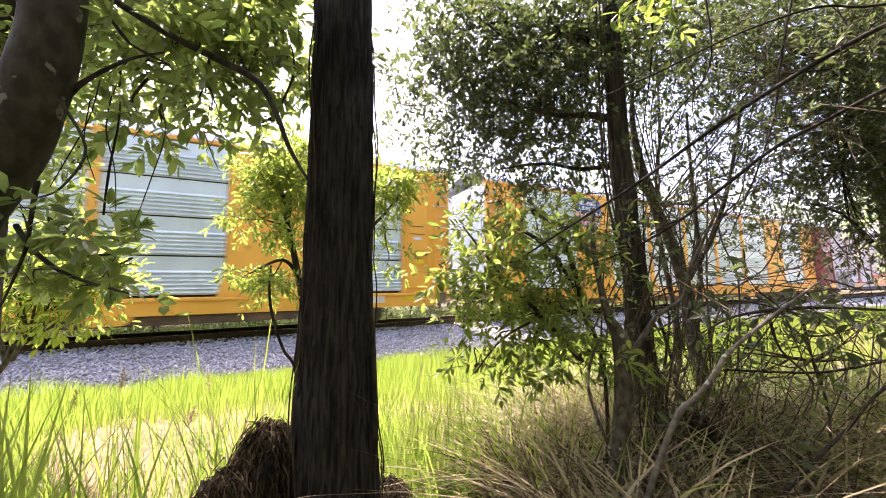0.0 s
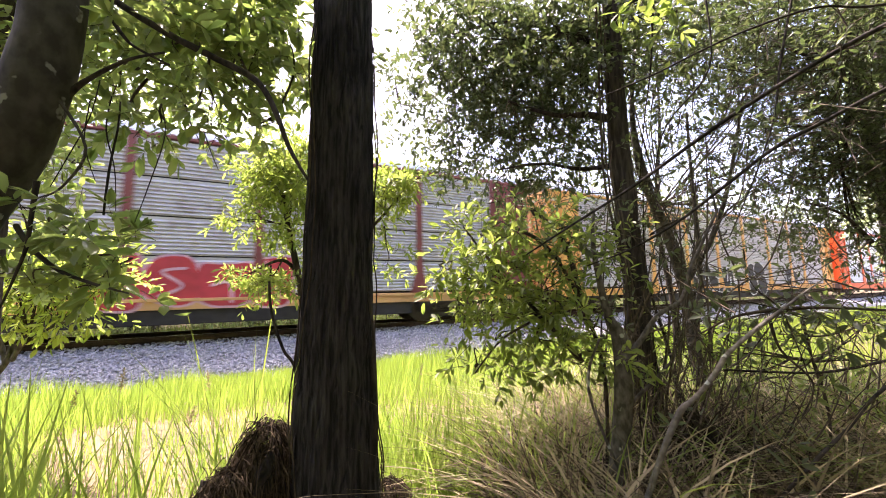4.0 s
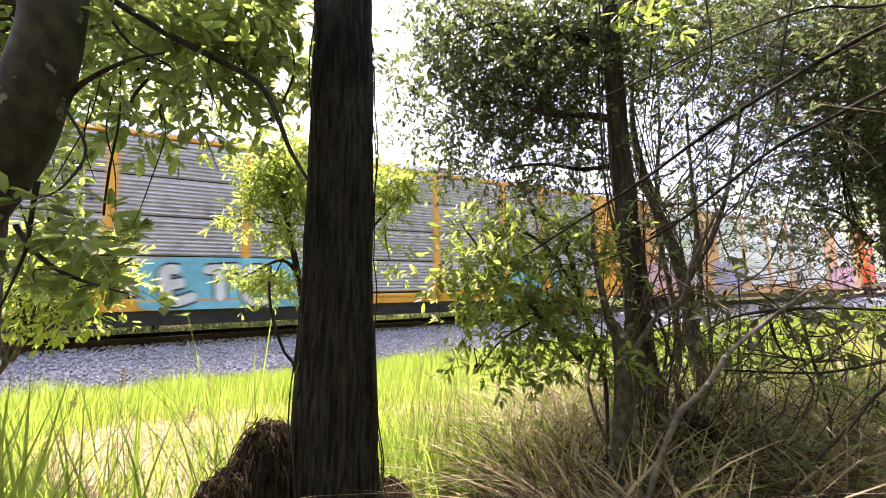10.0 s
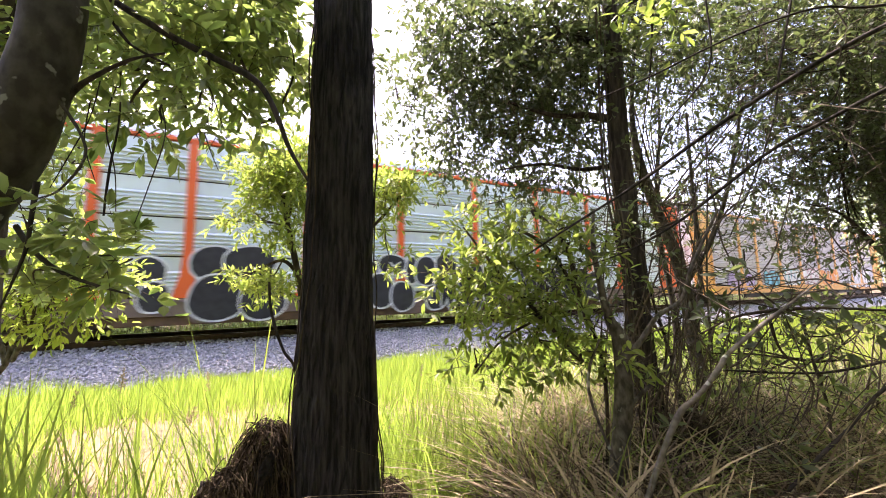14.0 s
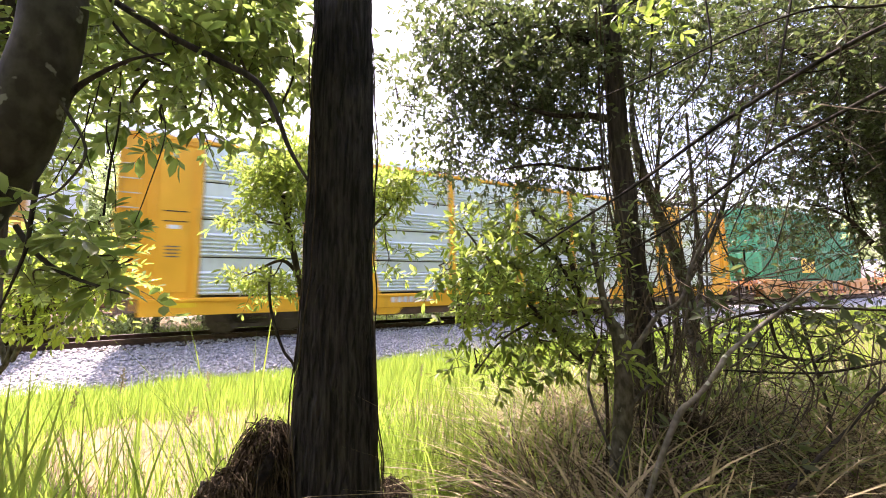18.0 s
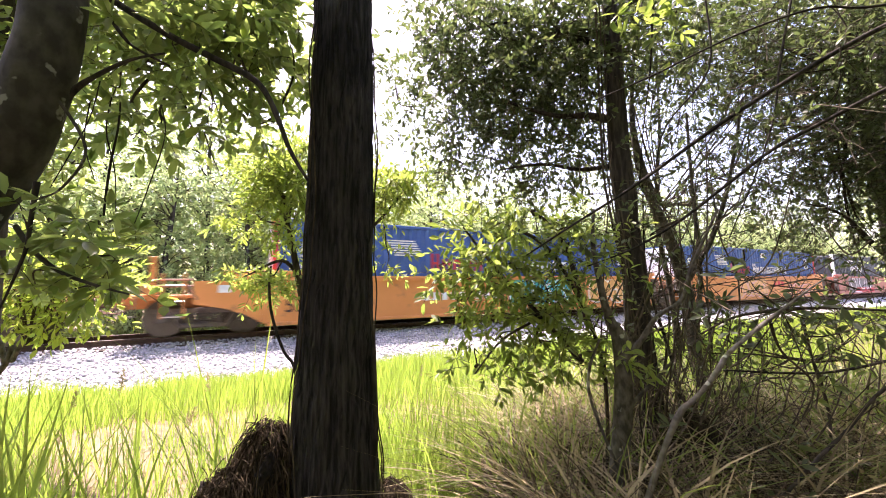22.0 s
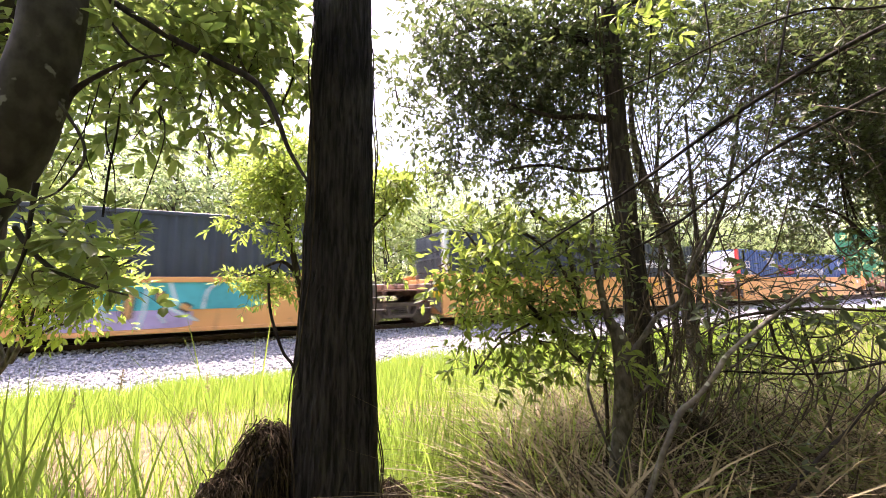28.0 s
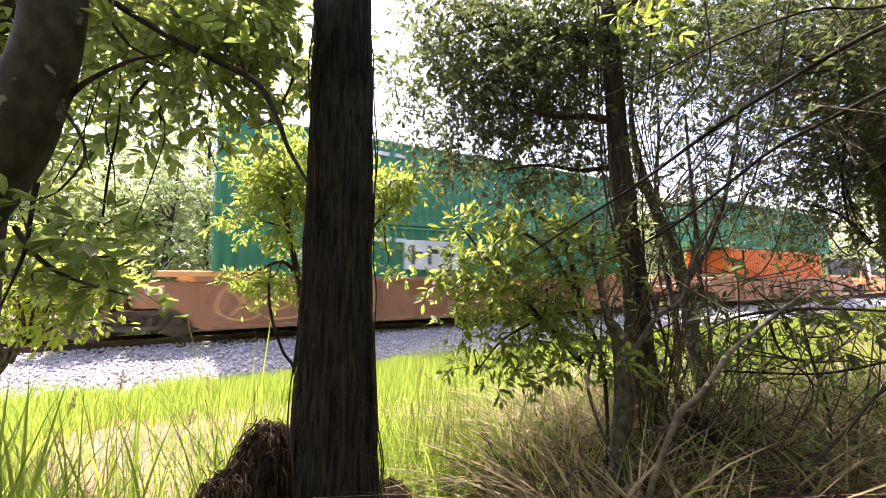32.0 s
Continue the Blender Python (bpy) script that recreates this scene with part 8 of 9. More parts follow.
def z_at(x, y):
    return np.array([ground_z(a, b) for a, b in zip(x, y)])


def bare(x, y):
    """How bare the soil is: sandy patches in the verge."""
    return np.array([0.5 + 0.5 * noise.noise((a * 0.55 + 4, b * 0.7, 1.5)) for a, b in zip(x, y)])


def meadow():
    rng = np.random.default_rng(21)
    n = 210000
    y = 1.6 + 7.2 * rng.random(n) ** 0.85
    x = -7.5 + rng.random(n) * (14 + y * 1.3)
    far = rng.random(n) < 0.25
    x = np.where(far, 8 + 30 * rng.random(n), x)
    y = np.where(far, 2.2 + 6.4 * rng.random(n), y)
    b = bare(x, y)
    for cx, cy, r, k in ((-0.95, 4.9, 0.8, 0.65), (-0.55, 4.1, 0.7, 0.65), (1.75, 3.6, 0.5, 0.5), (-1.6, 5.8, 0.6, 0.4), (1.9, 4.6, 0.6, 0.4), (0.2, 4.4, 0.5, 0.4)):
        b += k * np.exp(-((x - cx) ** 2 + (y - cy) ** 2) / r ** 2)
    edge = 8.6 + 0.35 * np.array([noise.noise((a * 0.7, 2, 5)) for a in x]) + 0.45 * (rng.random(n) - 0.5)
    d, r = x * 0.454 + y * 0.891, x * 0.891 - y * 0.454
    straw_side = (r > -0.12 + 0.12 * d) & (d < 3.9)
    keep = (rng.random(n) > np.clip((b - 0.43) * 2.4, 0, 0.88) * (y < 6.4)) & (y < edge) & ~(straw_side & (rng.random(n) < 0.86)) & (d > 1.7)
    keep &= np.hypot(x - 0.45, y - 2.35) > 0.34
    x, y = x[keep], y[keep]
    n = len(x)
    tall = np.array([0.5 + 0.5 * noise.noise((a * 0.9, c * 0.9, 9)) for a, c in zip(x, y)])
    h = (0.20 + 0.46 * tall ** 1.3) * rng.uniform(0.45, 1.3, n)
    h *= np.clip((9.3 - y) / 2.2 + 0.25 * (tall - 0.5), 0.3, 1.0)
    v, f = blades(x, y, z_at(x, y) - 0.01, h, 0.0035 + 0.004 * rng.random(n) + 0.0006 * y, rng.uniform(0.02, 0.16, n), rng.uniform(0.02, 0.20, n), rng)
    tagged(new("grass", arrays_mesh("grass", v, f, GRASS, True)), "bright yellow-green grass on the verge", "grass", kind="stuff")
    # dry blades among the green
    k = rng.random(n) < np.where(y < 6, 0.17, 0.04)
    x2, y2 = x[k] + 0.03, y[k]
    v, f = blades(x2, y2, z_at(x2, y2) - 0.01, h[k] * 0.8, np.full(len(x2), 0.008), rng.uniform(0.05, 0.5, len(x2)), rng.uniform(0.1, 0.9, len(x2)), rng)
    tagged(new("dry_blades", arrays_mesh("dry_blades", v, f, STRAW, True)), "dry straw-coloured blades in the green grass", "grass", kind="stuff")
    # tall coarse blades standing by the camera and the trees
    near = ((-0.92, 2.45, 0.25, 40, 0.95, 0.026), (-0.72, 2.6, 0.2, 18, 0.9, 0.022), (-1.15, 2.5, 0.25, 40, 0.95, 0.026), (-1.0, 3.2, 0.5, 60, 0.85, 0.020), (-1.9, 3.6, 0.6, 60, 0.85, 0.020), (-0.4, 3.5, 0.5, 40, 0.8, 0.014), (-0.5, 2.8, 0.3, 14, 0.85, 0.02), (-1.5, 3.0, 0.3, 20, 0.95, 0.026),
            (-0.2, 2.65, 0.16, 10, 0.85, 0.02), (-0.02, 2.9, 0.16, 26, 1.12, 0.014), (0.16, 2.75, 0.12, 26, 1.1, 0.012), (-0.25, 3.1, 0.3, 22, 0.9, 0.012), (1.0, 2.6, 0.3, 14, 0.8, 0.016))
    mid = ((1.6, 2.6, 0.4, 60, 0.85, 0.011), (2.1, 2.3, 0.5, 60, 0.8, 0.011), (1.25, 2.75, 0.3, 40, 0.8, 0.010), (2.9, 2.6, 0.6, 60, 0.9, 0.011), (3.9, 2.4, 0.6, 70, 0.9, 0.011), (0.0, 2.72, 0.13, 60, 0.86, 0.010), (-0.12, 2.85, 0.16, 40, 0.8, 0.010), (0.95, 3.0, 0.2, 30, 0.75, 0.010), (1.25, 3.6, 0.45, 60, 0.85, 0.012), (2.0, 4.0, 0.6, 90, 0.85, 0.012), (2.8, 4.4, 0.7, 110, 0.85, 0.012), (1.5, 3.0, 0.35, 26, 0.95, 0.013), (3.6, 4.6, 0.8, 90, 0.8, 0.012), (-1.9, 3.2, 0.5, 30, 0.9, 0.014),
           (5.0, 4.6, 1.0, 110, 0.85, 0.013), (3.4, 3.0, 0.7, 40, 0.95, 0.013), (4.8, 2.2, 0.9, 60, 0.95, 0.013), (2.6, 2.2, 0.6, 26, 0.9, 0.013), (5.4, 2.7, 0.8, 120, 0.8, 0.012), (6.3, 2.4, 0.9, 130, 0.8, 0.012), (4.4, 3.1, 0.7, 110, 0.8, 0.012), (1.1, 2.45, 0.3, 50, 0.75, 0.011), (1.35, 2.9, 0.3, 60, 0.85, 0.011), (0.98, 3.4, 0.3, 60, 0.85, 0.011))
    for rows, mat, name, label in ((near, COARSE, "coarse_blades", "tall coarse grass blades beside the trunk"), (mid, GRASS, "tall_grass", "tall green grass blades near the trees")):
        pts = []
        for cx, cy, r, k, h0, w0 in rows:
            a, q = rng.random(k) * 6.283, r * rng.random(k) ** 0.5
            pts.append((cx + np.cos(a) * q, cy + np.sin(a) * q, h0 * 1.42 * rng.uniform(0.5, 1.1, k), w0 * (1.05 if rows is near else 1.0) * rng.uniform(0.5, 1.1, k)))
        x, y, h, w = (np.concatenate(c) for c in zip(*pts))
        n = len(x)
        v, f = blades(x, y, z_at(x, y) - 0.01, h, w, rng.uniform(0.02, 0.28, n), rng.uniform(0.02, 0.35, n), rng, 7)
        tagged(new(name, arrays_mesh(name, v, f, mat, True)), label, "grass", kind="stuff")


meadow()


def dry_grass():
    """Old grass in tussocks under the trees: long blades that arch out and lie over one another."""
    rng = np.random.default_rng(22)

    def tussocks(count, each, lo, hi, mat, name, label, w0, droop, r0, spread, reach, near=1.55, deep=2.9):
        d = near + deep * rng.random(count)
        r = r0 + 0.10 * d + rng.random(count) ** spread * reach
        cx, cy = r * 0.891 + d * 0.454, -r * 0.454 + d * 0.891
        big = rng.uniform(0.6, 1.15, count)
        n = count * each
        i = np.repeat(np.arange(count), each)
        x, y = cx[i] + rng.normal(0, 0.085, n), cy[i] + rng.normal(0, 0.085, n)
        keep = np.hypot(x - 0.45, y - 2.35) > 0.36
        x, y, i = x[keep], y[keep], i[keep]
        m = len(x)
        h = (lo + (hi - lo) * rng.random(m)) * big[i]
        v, f = blades(x, y, z_at(x, y) - 0.01, h, w0 * rng.uniform(0.5, 1.4, m), rng.uniform(0.05, 0.45, m), rng.uniform(0.3, droop, m), rng, 7)
        tagged(new(name, arrays_mesh(name, v, f, mat, True)), label, "dry grass", kind="stuff")

    tussocks(110, 60, 0.5, 1.3, STRAW, "dry_grass", "tangled dry tan grass under the trees", 0.019, 1.5, 0.42, 1.0, 4.4)
    tussocks(150, 60, 0.35, 1.15, SHADED_STRAW, "shaded_tussocks", "dead grass under the trees, shade put into its dark colour", 0.017, 1.6, 0.15, 1.0, 6.2)
    tussocks(150, 26, 0.5, 1.35, COARSE, "coarse_grass", "coarse green blades among the dry grass", 0.016, 1.1, 0.1, 0.8, 6.2)

    tussocks(70, 45, 0.6, 1.25, COARSE, "coarse_grass", "rank green grass behind the thin trees", 0.013, 0.9, 0.7, 1.0, 6.5, 3.3, 1.6)
    tussocks(60, 50, 0.5, 1.2, SHADED_STRAW, "dead_grass", "dead brown grass behind the thin trees, darkened for shade", 0.013, 1.3, 0.7, 1.0, 6.5, 3.2, 1.5)
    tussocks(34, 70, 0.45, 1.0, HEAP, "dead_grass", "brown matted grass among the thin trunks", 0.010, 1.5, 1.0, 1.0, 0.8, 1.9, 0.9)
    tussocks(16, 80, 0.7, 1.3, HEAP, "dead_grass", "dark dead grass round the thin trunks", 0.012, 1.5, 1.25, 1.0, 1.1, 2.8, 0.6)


dry_grass()


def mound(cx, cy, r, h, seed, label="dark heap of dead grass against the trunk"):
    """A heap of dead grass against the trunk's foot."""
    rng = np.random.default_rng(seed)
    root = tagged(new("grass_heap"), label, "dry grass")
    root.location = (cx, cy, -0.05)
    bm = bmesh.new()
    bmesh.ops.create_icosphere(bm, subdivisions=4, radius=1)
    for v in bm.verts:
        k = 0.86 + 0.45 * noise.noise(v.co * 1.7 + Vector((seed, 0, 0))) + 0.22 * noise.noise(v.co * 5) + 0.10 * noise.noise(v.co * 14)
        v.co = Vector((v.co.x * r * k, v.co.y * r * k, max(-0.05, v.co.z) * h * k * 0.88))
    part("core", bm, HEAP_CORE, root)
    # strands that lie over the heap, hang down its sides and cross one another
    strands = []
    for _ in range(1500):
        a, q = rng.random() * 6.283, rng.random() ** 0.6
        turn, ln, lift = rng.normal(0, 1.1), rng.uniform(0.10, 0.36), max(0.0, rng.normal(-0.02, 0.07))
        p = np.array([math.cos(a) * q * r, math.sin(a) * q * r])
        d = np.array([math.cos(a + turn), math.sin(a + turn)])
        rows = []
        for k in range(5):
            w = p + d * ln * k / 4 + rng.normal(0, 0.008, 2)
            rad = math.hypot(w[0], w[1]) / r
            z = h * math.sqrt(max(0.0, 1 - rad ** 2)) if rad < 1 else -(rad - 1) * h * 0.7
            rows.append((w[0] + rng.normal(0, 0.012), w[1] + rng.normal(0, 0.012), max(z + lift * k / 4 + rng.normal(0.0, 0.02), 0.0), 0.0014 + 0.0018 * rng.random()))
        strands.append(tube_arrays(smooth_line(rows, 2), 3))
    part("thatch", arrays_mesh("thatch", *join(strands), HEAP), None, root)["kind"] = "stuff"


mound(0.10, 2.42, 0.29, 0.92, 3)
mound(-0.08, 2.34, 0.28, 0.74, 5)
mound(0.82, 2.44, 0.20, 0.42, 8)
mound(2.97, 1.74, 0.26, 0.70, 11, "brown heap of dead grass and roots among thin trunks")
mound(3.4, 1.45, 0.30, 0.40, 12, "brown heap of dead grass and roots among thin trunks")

# tree added out of view behind the camera and overhead, blocking sky light
shade = Plant("tree", "unseen broad tree added over the camera to block sky light", (-1.9, -1.6, -0.05), BARK_DARK, LEAF_FINE, leaf=0.12, width=0.048, seed=33)
shade.limb((-1.9, -1.6, -0.1, 0.2), (-1.85, -1.55, 2.5, 0.17), (-1.6, -1.3, 5.0, 0.12), (-1.4, -1.2, 8.0, 0.06), name="trunk")
for cx, cy, cz, rx, ry, rz, k in ((0.2, 0.2, 5.0, 1.5, 1.0, 0.5, 130), (-2.2, 0.4, 4.8, 1.3, 1.0, 0.6, 110), (2.4, -0.4, 5.0, 1.6, 1.2, 0.6, 130), (-0.2, -2.0, 4.6, 2.0, 1.4, 0.8, 150), (4.4, -0.6, 4.6, 1.4, 1.2, 0.8, 110)):
    shade.sprays((-1.6, -1.3, 4.6), (cx, cy, cz), (rx, ry, rz), k, 14, 0.55, limb_r=0.04)
shade.finish()

# a dead stem by the trunk and a few seed heads
stick = Plant("dead_stem", "dead leaning stem in the grass", (0.15, 2.0, -0.02), DEAD, LEAF_LAUREL, "stem", seed=41)
stick.limb((0.26, 2.33, 0.25, 0.006), (0.24, 2.34, 0.84, 0.0072), (0.22, 2.36, 1.17, 0.0082), (0.16, 2.39, 1.28, 0.0082), (0.11, 2.41, 1.42, 0.0082), (0.08, 2.43, 1.55, 0.0082), (0.07, 2.44, 1.69, 0.0072))


def seed_head(x, y, h, lean):
    root = tagged(new("seed_stalk"), "pale grass stalk with a feathery seed head", "grass stalk", "seed stalks")
    root.location = (x, y, ground_z(x, y) - 0.01)
    line = smooth_line([(0, 0, 0, 0.0025), (lean * 0.3, 0, h * 0.5, 0.002), (lean, 0, h, 0.001)])
    part("stalk", arrays_mesh("stalk", *tube_arrays(line, 5), STRAW), None, root)
    rng = np.random.default_rng(int(abs(x * 100)))
    n = 60
    t = rng.random(n)
    p = np.stack([lean * (0.82 + 0.18 * t), np.zeros(n), h * (0.80 + 0.2 * t)], -1)
    d = rng.normal(0, 1, (n, 3)) + np.array([0, 0, 0.8])
    s = np.full(n, 0.035)
    part("seed_head", arrays_mesh("seed_head", *leaf_arrays(p, d, rng.normal(0, 1, (n, 3)), s, s * 0.22), STRAW), None, root)


for x, y, h, lean in ((-1.05, 4.2, 1.02, 0.05), (-0.62, 3.6, 0.78, 0.22), (-1.6, 4.8, 0.75, 0.12), (-0.3, 4.4, 0.9, -0.1), (1.9, 4.6, 0.7, 0.1), (-2.5, 3.8, 0.8, -0.12)):
    seed_head(x, y, h, lean)


def tangle(plant, centre, size, n, length, r=0.0035):
    """Fine bare twigs and dry stems that cross one another."""
    rng = plant.rng
    for _ in range(n):
        p = np.array(centre) + rng.uniform(-1, 1, 3) * np.array(size)
        d = unit(rng.normal(0, 1, 3) + np.array([0.2, 0, 0.5]))
        ln = length * rng.uniform(0.5, 1.5)
        q = [(*(p + d * ln * (t - 0.5) + rng.normal(0, 0.05, 3) * ln), r * rng.uniform(0.5, 1.4) * (1.2 - 0.9 * t)) for t in (0, 0.33, 0.66, 1)]
        line = smooth_line(q, 4)
        line[:, :3] -= plant.base
        plant.twigs.append(tube_arrays(line, 4))


brush = Plant("brushwood", "tangle of fine bare twigs among the thin trees", (3.6, 2.2, -0.05), DEAD, LEAF_FINE, "brushwood", leaf=0.06, width=0.026, seed=44)
brush.limb((3.6, 2.2, -0.1, 0.02), (3.55, 2.2, 0.8, 0.016), (3.4, 2.3, 1.7, 0.01), (3.3, 2.2, 2.6, 0.005), name="stem", sides=7)
for centre, size, n, ln in (((4.1, 1.6, 2.4), (0.9, 0.5, 0.8), 40, 0.9), ((2.9, 1.9, 1.8), (0.6, 0.4, 0.8), 26, 0.8), ((3.3, 1.3, 1.3), (0.9, 0.4, 0.5), 40, 0.8), ((2.3, 2.8, 2.9), (0.6, 0.4, 0.6), 50, 0.8), ((4.2, 1.4, 3.3), (0.8, 0.5, 0.6), 70, 0.9), ((2.2, 2.2, 1.5), (0.4, 0.3, 0.4), 40, 0.6), ((3.6, 2.3, 2.7), (0.5, 0.4, 0.6), 45, 0.7), ((4.4, 1.3, 1.6), (0.8, 0.5, 0.5), 16, 0.8)):
    tangle(brush, centre, size, n, ln)
for centre, radii, n in (((2.95, 2.1, 1.9), (0.4, 0.3, 0.45), 26), ((3.5, 1.7, 1.6), (0.4, 0.3, 0.3), 6), ((4.2, 1.6, 2.3), (0.5, 0.4, 0.6), 30), ((2.5, 2.4, 1.35), (0.35, 0.3, 0.3), 20), ((3.55, 2.35, 2.6), (0.35, 0.3, 0.45), 30), ((4.3, 1.35, 1.6), (0.6, 0.4, 0.3), 6), ((3.0, 2.3, 2.3), (0.25, 0.3, 0.4), 30)):
    brush.sprays((3.4, 2.3, 1.5), centre, radii, n, 9, 0.28, limb_r=0.006)
brush.finish(DRY_STEM)
veil_tree = Plant("tree", "fine-twigged young tree filling the gap in the thicket", (5.3, 3.3, -0.05), BARK_DARK, LEAF_FINE, leaf=0.062, width=0.028, seed=46)
veil_tree.limb((5.3, 3.3, -0.1, 0.045), (5.35, 3.25, 1.2, 0.04), (5.2, 3.3, 2.6, 0.03), (5.3, 3.2, 4.0, 0.02), (5.2, 3.1, 5.4, 0.01), name="trunk", sides=8)
veil_tree.limb((5.25, 3.3, 2.2, 0.02), (4.9, 3.2, 2.9, 0.014), (4.5, 3.2, 3.9, 0.008))
veil_tree.limb((5.2, 3.3, 2.6, 0.02), (5.7, 3.0, 3.3, 0.014), (6.2, 2.6, 4.1, 0.008))
for cx, cy, cz, rx, ry, rz, n in ((4.5, 3.3, 3.2, 0.5, 0.5, 0.45, 37), (5.2, 3.1, 4.2, 0.6, 0.5, 0.5, 49), (5.9, 2.7, 3.3, 0.6, 0.5, 0.5, 43), (4.3, 3.5, 4.4, 0.6, 0.5, 0.5, 43), (6.3, 2.4, 4.3, 0.6, 0.5, 0.5, 49), (5.3, 3.0, 2.7, 0.5, 0.5, 0.3, 22), (6.6, 2.5, 2.7, 0.5, 0.5, 0.3, 24), (3.7, 3.6, 3.4, 0.4, 0.4, 0.4, 24), (3.6, 3.8, 2.75, 0.4, 0.4, 0.25, 18), (3.7, 2.7, 4.9, 0.5, 0.4, 0.4, 70), (4.6, 2.6, 5.1, 0.5, 0.4, 0.4, 60), (5.4, 2.0, 5.2, 0.5, 0.4, 0.4, 60),
                                  (4.6, 3.4, 2.35, 0.5, 0.4, 0.3, 30), (5.6, 2.9, 2.35, 0.5, 0.4, 0.35, 34), (6.3, 2.3, 2.6, 0.5, 0.4, 0.4, 34), (6.7, 1.75, 3.2, 0.4, 0.4, 0.6, 60), (6.6, 1.8, 2.5, 0.4, 0.4, 0.4, 40)):
    veil_tree.sprays((5.25, 3.25, 2.8), (cx, cy, cz), (rx, ry, rz), n, 12, 0.34, limb_r=0.010)
for centre, size, n, ln in (((4.8, 3.1, 3.2), (0.9, 0.5, 0.8), 70, 0.9), ((5.9, 2.7, 3.4), (0.8, 0.5, 0.9), 70, 0.9), ((3.6, 2.9, 2.6), (0.6, 0.5, 0.7), 50, 0.7), ((3.3, 2.0, 1.5), (0.5, 0.4, 0.6), 60, 0.7), ((3.5, 1.8, 0.9), (0.6, 0.4, 0.4), 110, 0.6), ((2.9, 1.9, 0.75), (0.6, 0.4, 0.4), 90, 0.5)):
    tangle(veil_tree, centre, size, n, ln)
veil_tree.finish(DRY_STEM)

# ---- woods beyond the track ----


def wood_tree(seed, height, spread, leaf, dense):
    rng = np.random.default_rng(seed)
    p = Plant("tree", "tall light-green woodland tree beyond the track", (0, 0, 0), BARK_GREY, LEAF_WOODS, leaf=leaf, width=leaf * 0.5, seed=seed, group="woods beyond the track")
    bx, by = rng.normal(0, 0.3, 2)
    p.limb((0, 0, -0.2, 0.15), (bx * 0.4, by * 0.4, height * 0.35, 0.12), (bx, by, height * 0.7, 0.08), (bx * 1.2, by, height * 0.95, 0.03), name="trunk", sides=7)
    for k in range(dense):
        t = rng.uniform(0.22, 1.0)
        a = rng.random() * 6.283
        r = spread * (0.35 + 0.65 * math.sin(min(1, t * 0.95) * math.pi) ** 0.7) * rng.uniform(0.35, 1.0)
        c = (bx * t + math.cos(a) * r, by * t + math.sin(a) * r, height * t)
        p.sprays((bx * t, by * t, height * max(0.15, t - 0.08)), c, (spread * 0.34, spread * 0.34, height * 0.06), 9, 12, 0.75, size=1.0, limb_r=0.022)
    return p.finish()


kinds = [wood_tree(51, 12.0, 2.3, 0.22, 62), wood_tree(52, 10.5, 2.5, 0.22, 60), wood_tree(53, 13.5, 2.2, 0.22, 66), wood_tree(54, 8.0, 2.2, 0.20, 50)]
low = Plant("shrub", "dense light-green undergrowth beyond the track", (0, 0, 0), TWIG, LEAF_WOODS, "shrub", leaf=0.16, width=0.07, seed=60, group="undergrowth beyond the track")
low.limb((0, 0, -0.1, 0.03), (0.1, 0, 1.0, 0.02), (0.2, 0.1, 2.0, 0.01), name="stem", sides=6)
for k in range(16):
    q = low.rng
    low.sprays((0.1, 0, 0.6), (q.uniform(-1.3, 1.3), q.uniform(-0.9, 0.9), q.uniform(0.3, 2.6)), (0.55, 0.5, 0.45), 9, 12, 0.5, limb_r=0.01)
low_root = low.finish()
rng = random.Random(77)
spots = []
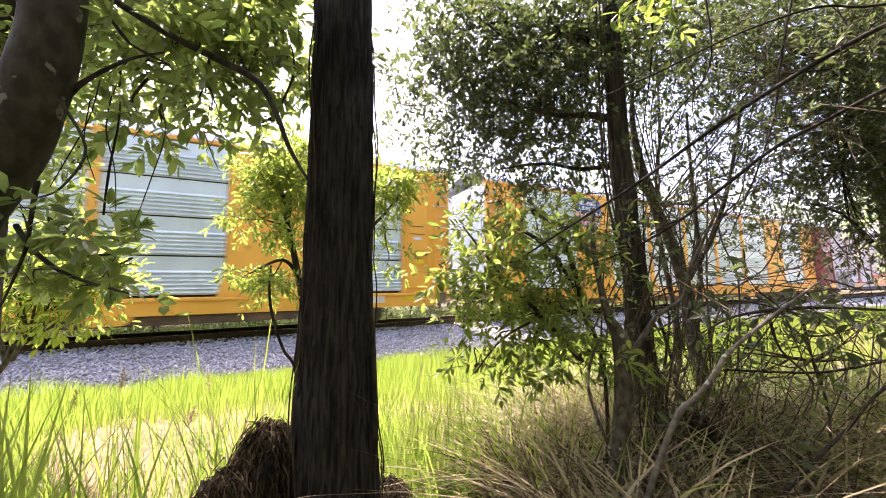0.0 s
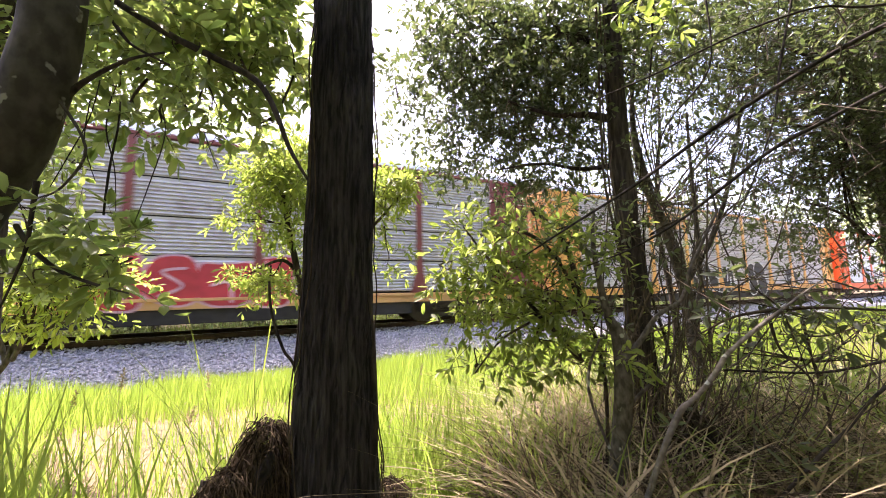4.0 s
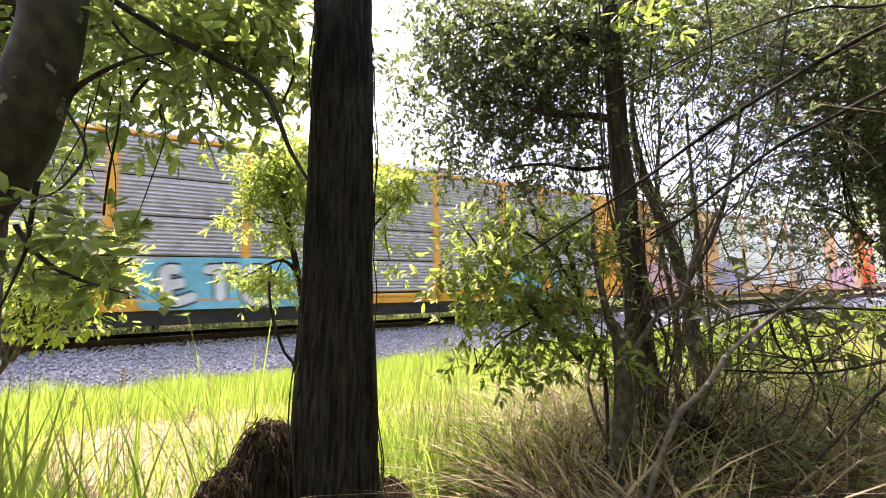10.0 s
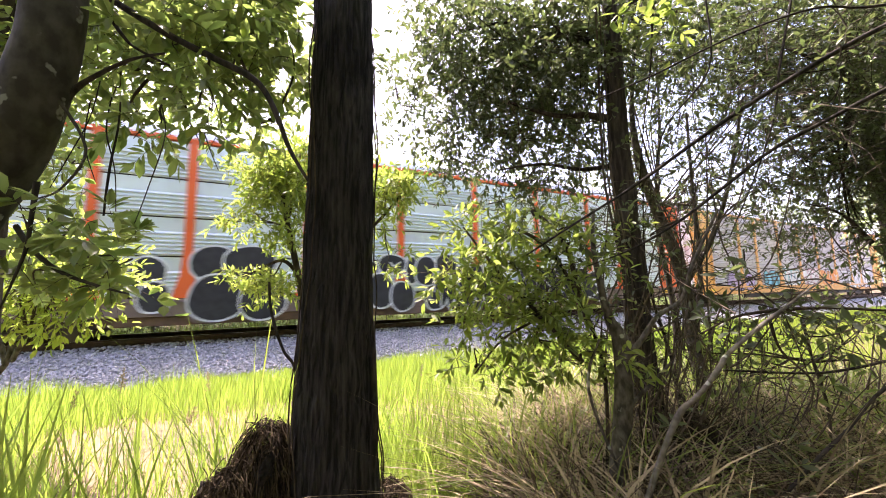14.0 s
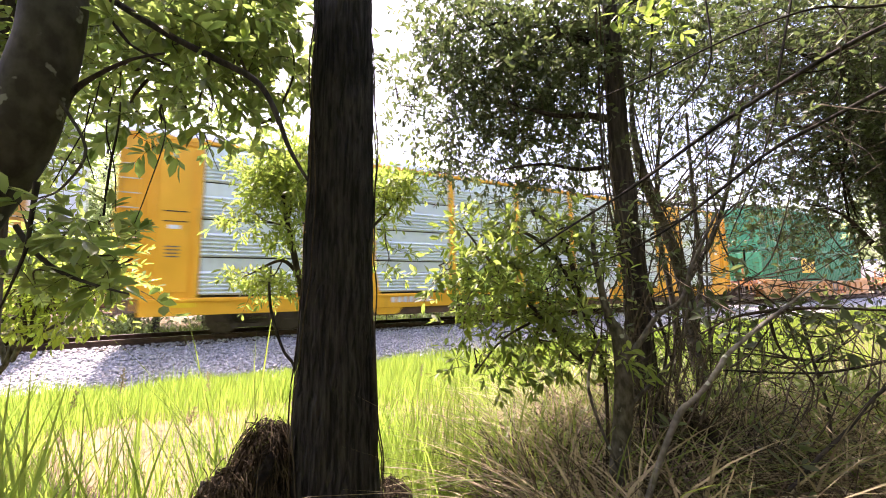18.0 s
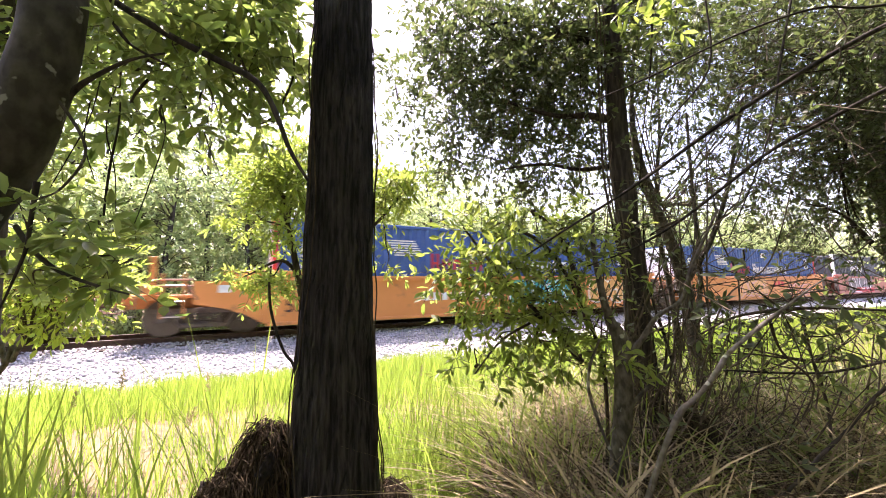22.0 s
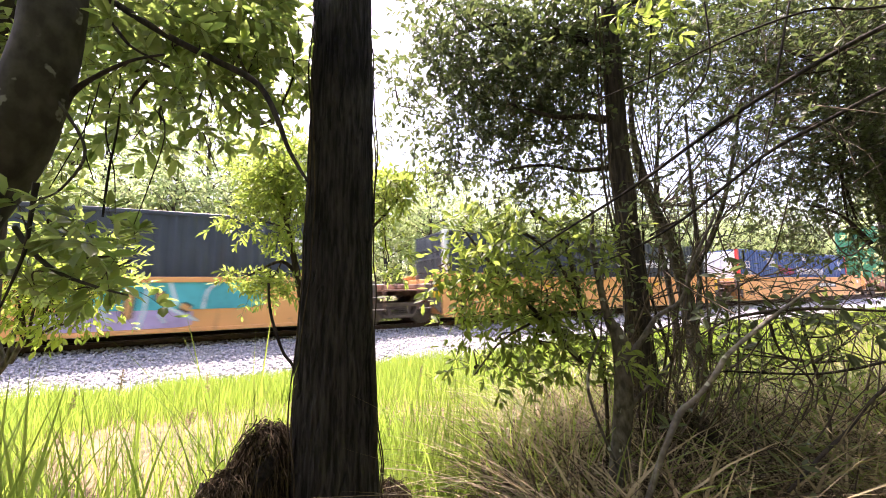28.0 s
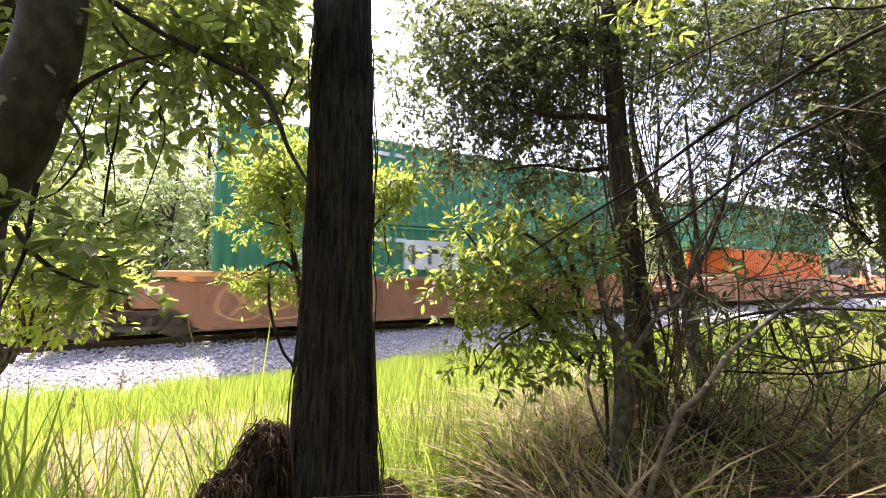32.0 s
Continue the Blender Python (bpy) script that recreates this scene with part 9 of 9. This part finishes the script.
for row, (y0, step, k0) in enumerate(((21.0, 2.9, 3), (24.5, 2.7, 0), (28.5, 3.0, 0), (34, 3.6, 0), (44, 5.0, 0))):
    x = -26.0 - row * 6
    while x < 70 + row * 26:
        spots.append((x + rng.uniform(-1.2, 1.2), y0 + rng.uniform(-1.4, 1.4), row))
        x += step * rng.uniform(0.8, 1.3) * (1 + max(0, x) / 60)
for i, (x, y, row) in enumerate(spots):
    src = kinds[3] if row == 0 else kinds[rng.randrange(3)] if rng.random() < 0.8 else kinds[3]
    copy_thing(src, pose(x, y, ground_z(x, y) - 0.02, rng.uniform(-3, 3), rng.uniform(-3, 3), rng.uniform(0, 360)))
for row, y0 in enumerate((-3.2, -6.0, -9.5, -14.0)):      # unseen woods added behind the camera to block sky light
    x = -30.0 + row
    while x < 34:
        copy_thing(kinds[(row + int(x * 3)) % 4], pose(x + rng.uniform(-0.7, 0.7), y0 + rng.uniform(-0.8, 0.8), -0.1, 0, 0, rng.uniform(0, 360)))
        x += rng.uniform(1.9, 2.9)
# more unseen trees added at both sides to close off the sky
for x, y in ((-7.5, -0.6), (-11, 0.4), (-15, 1.0), (9.5, -1.2), (12, 0.2), (15, 1.4), (18.5, 2.6), (22, 3.0), (26, 3.4), (31, 3.6), (37, 4.0)):
    copy_thing(kinds[int(abs(x)) % 4], pose(x, y, -0.1, 0, 0, x * 50))
for k in kinds:
    k.location = (-34 - 6 * kinds.index(k), 27, ground_z(-34, 27))
x = -22.0
while x < 60:
    copy_thing(low_root, pose(x + rng.uniform(-0.5, 0.5), 18.3 + rng.uniform(-0.5, 1.2), ground_z(x, 19), 0, 0, rng.uniform(0, 360)))
    x += rng.uniform(1.1, 1.7) * (1 + max(0, x) / 40)
low_root.location = (-25, 19.4, ground_z(-25, 19.4))


def far_grass():
    rng = np.random.default_rng(23)
    n = 9000
    x, y = -16 + 50 * rng.random(n) ** 1.3, 17.2 + 4 * rng.random(n)
    h = rng.uniform(0.2, 0.7, n)
    v, f = blades(x, y, z_at(x, y) - 0.02, h, 0.014 + 0.01 * rng.random(n), rng.uniform(0.05, 0.3, n), rng.uniform(0.1, 0.6, n), rng)
    tagged(new("far_grass", arrays_mesh("far_grass", v, f, COARSE, True)), "rough green grass along the far side of the track", "grass", kind="stuff")


far_grass()
motions()
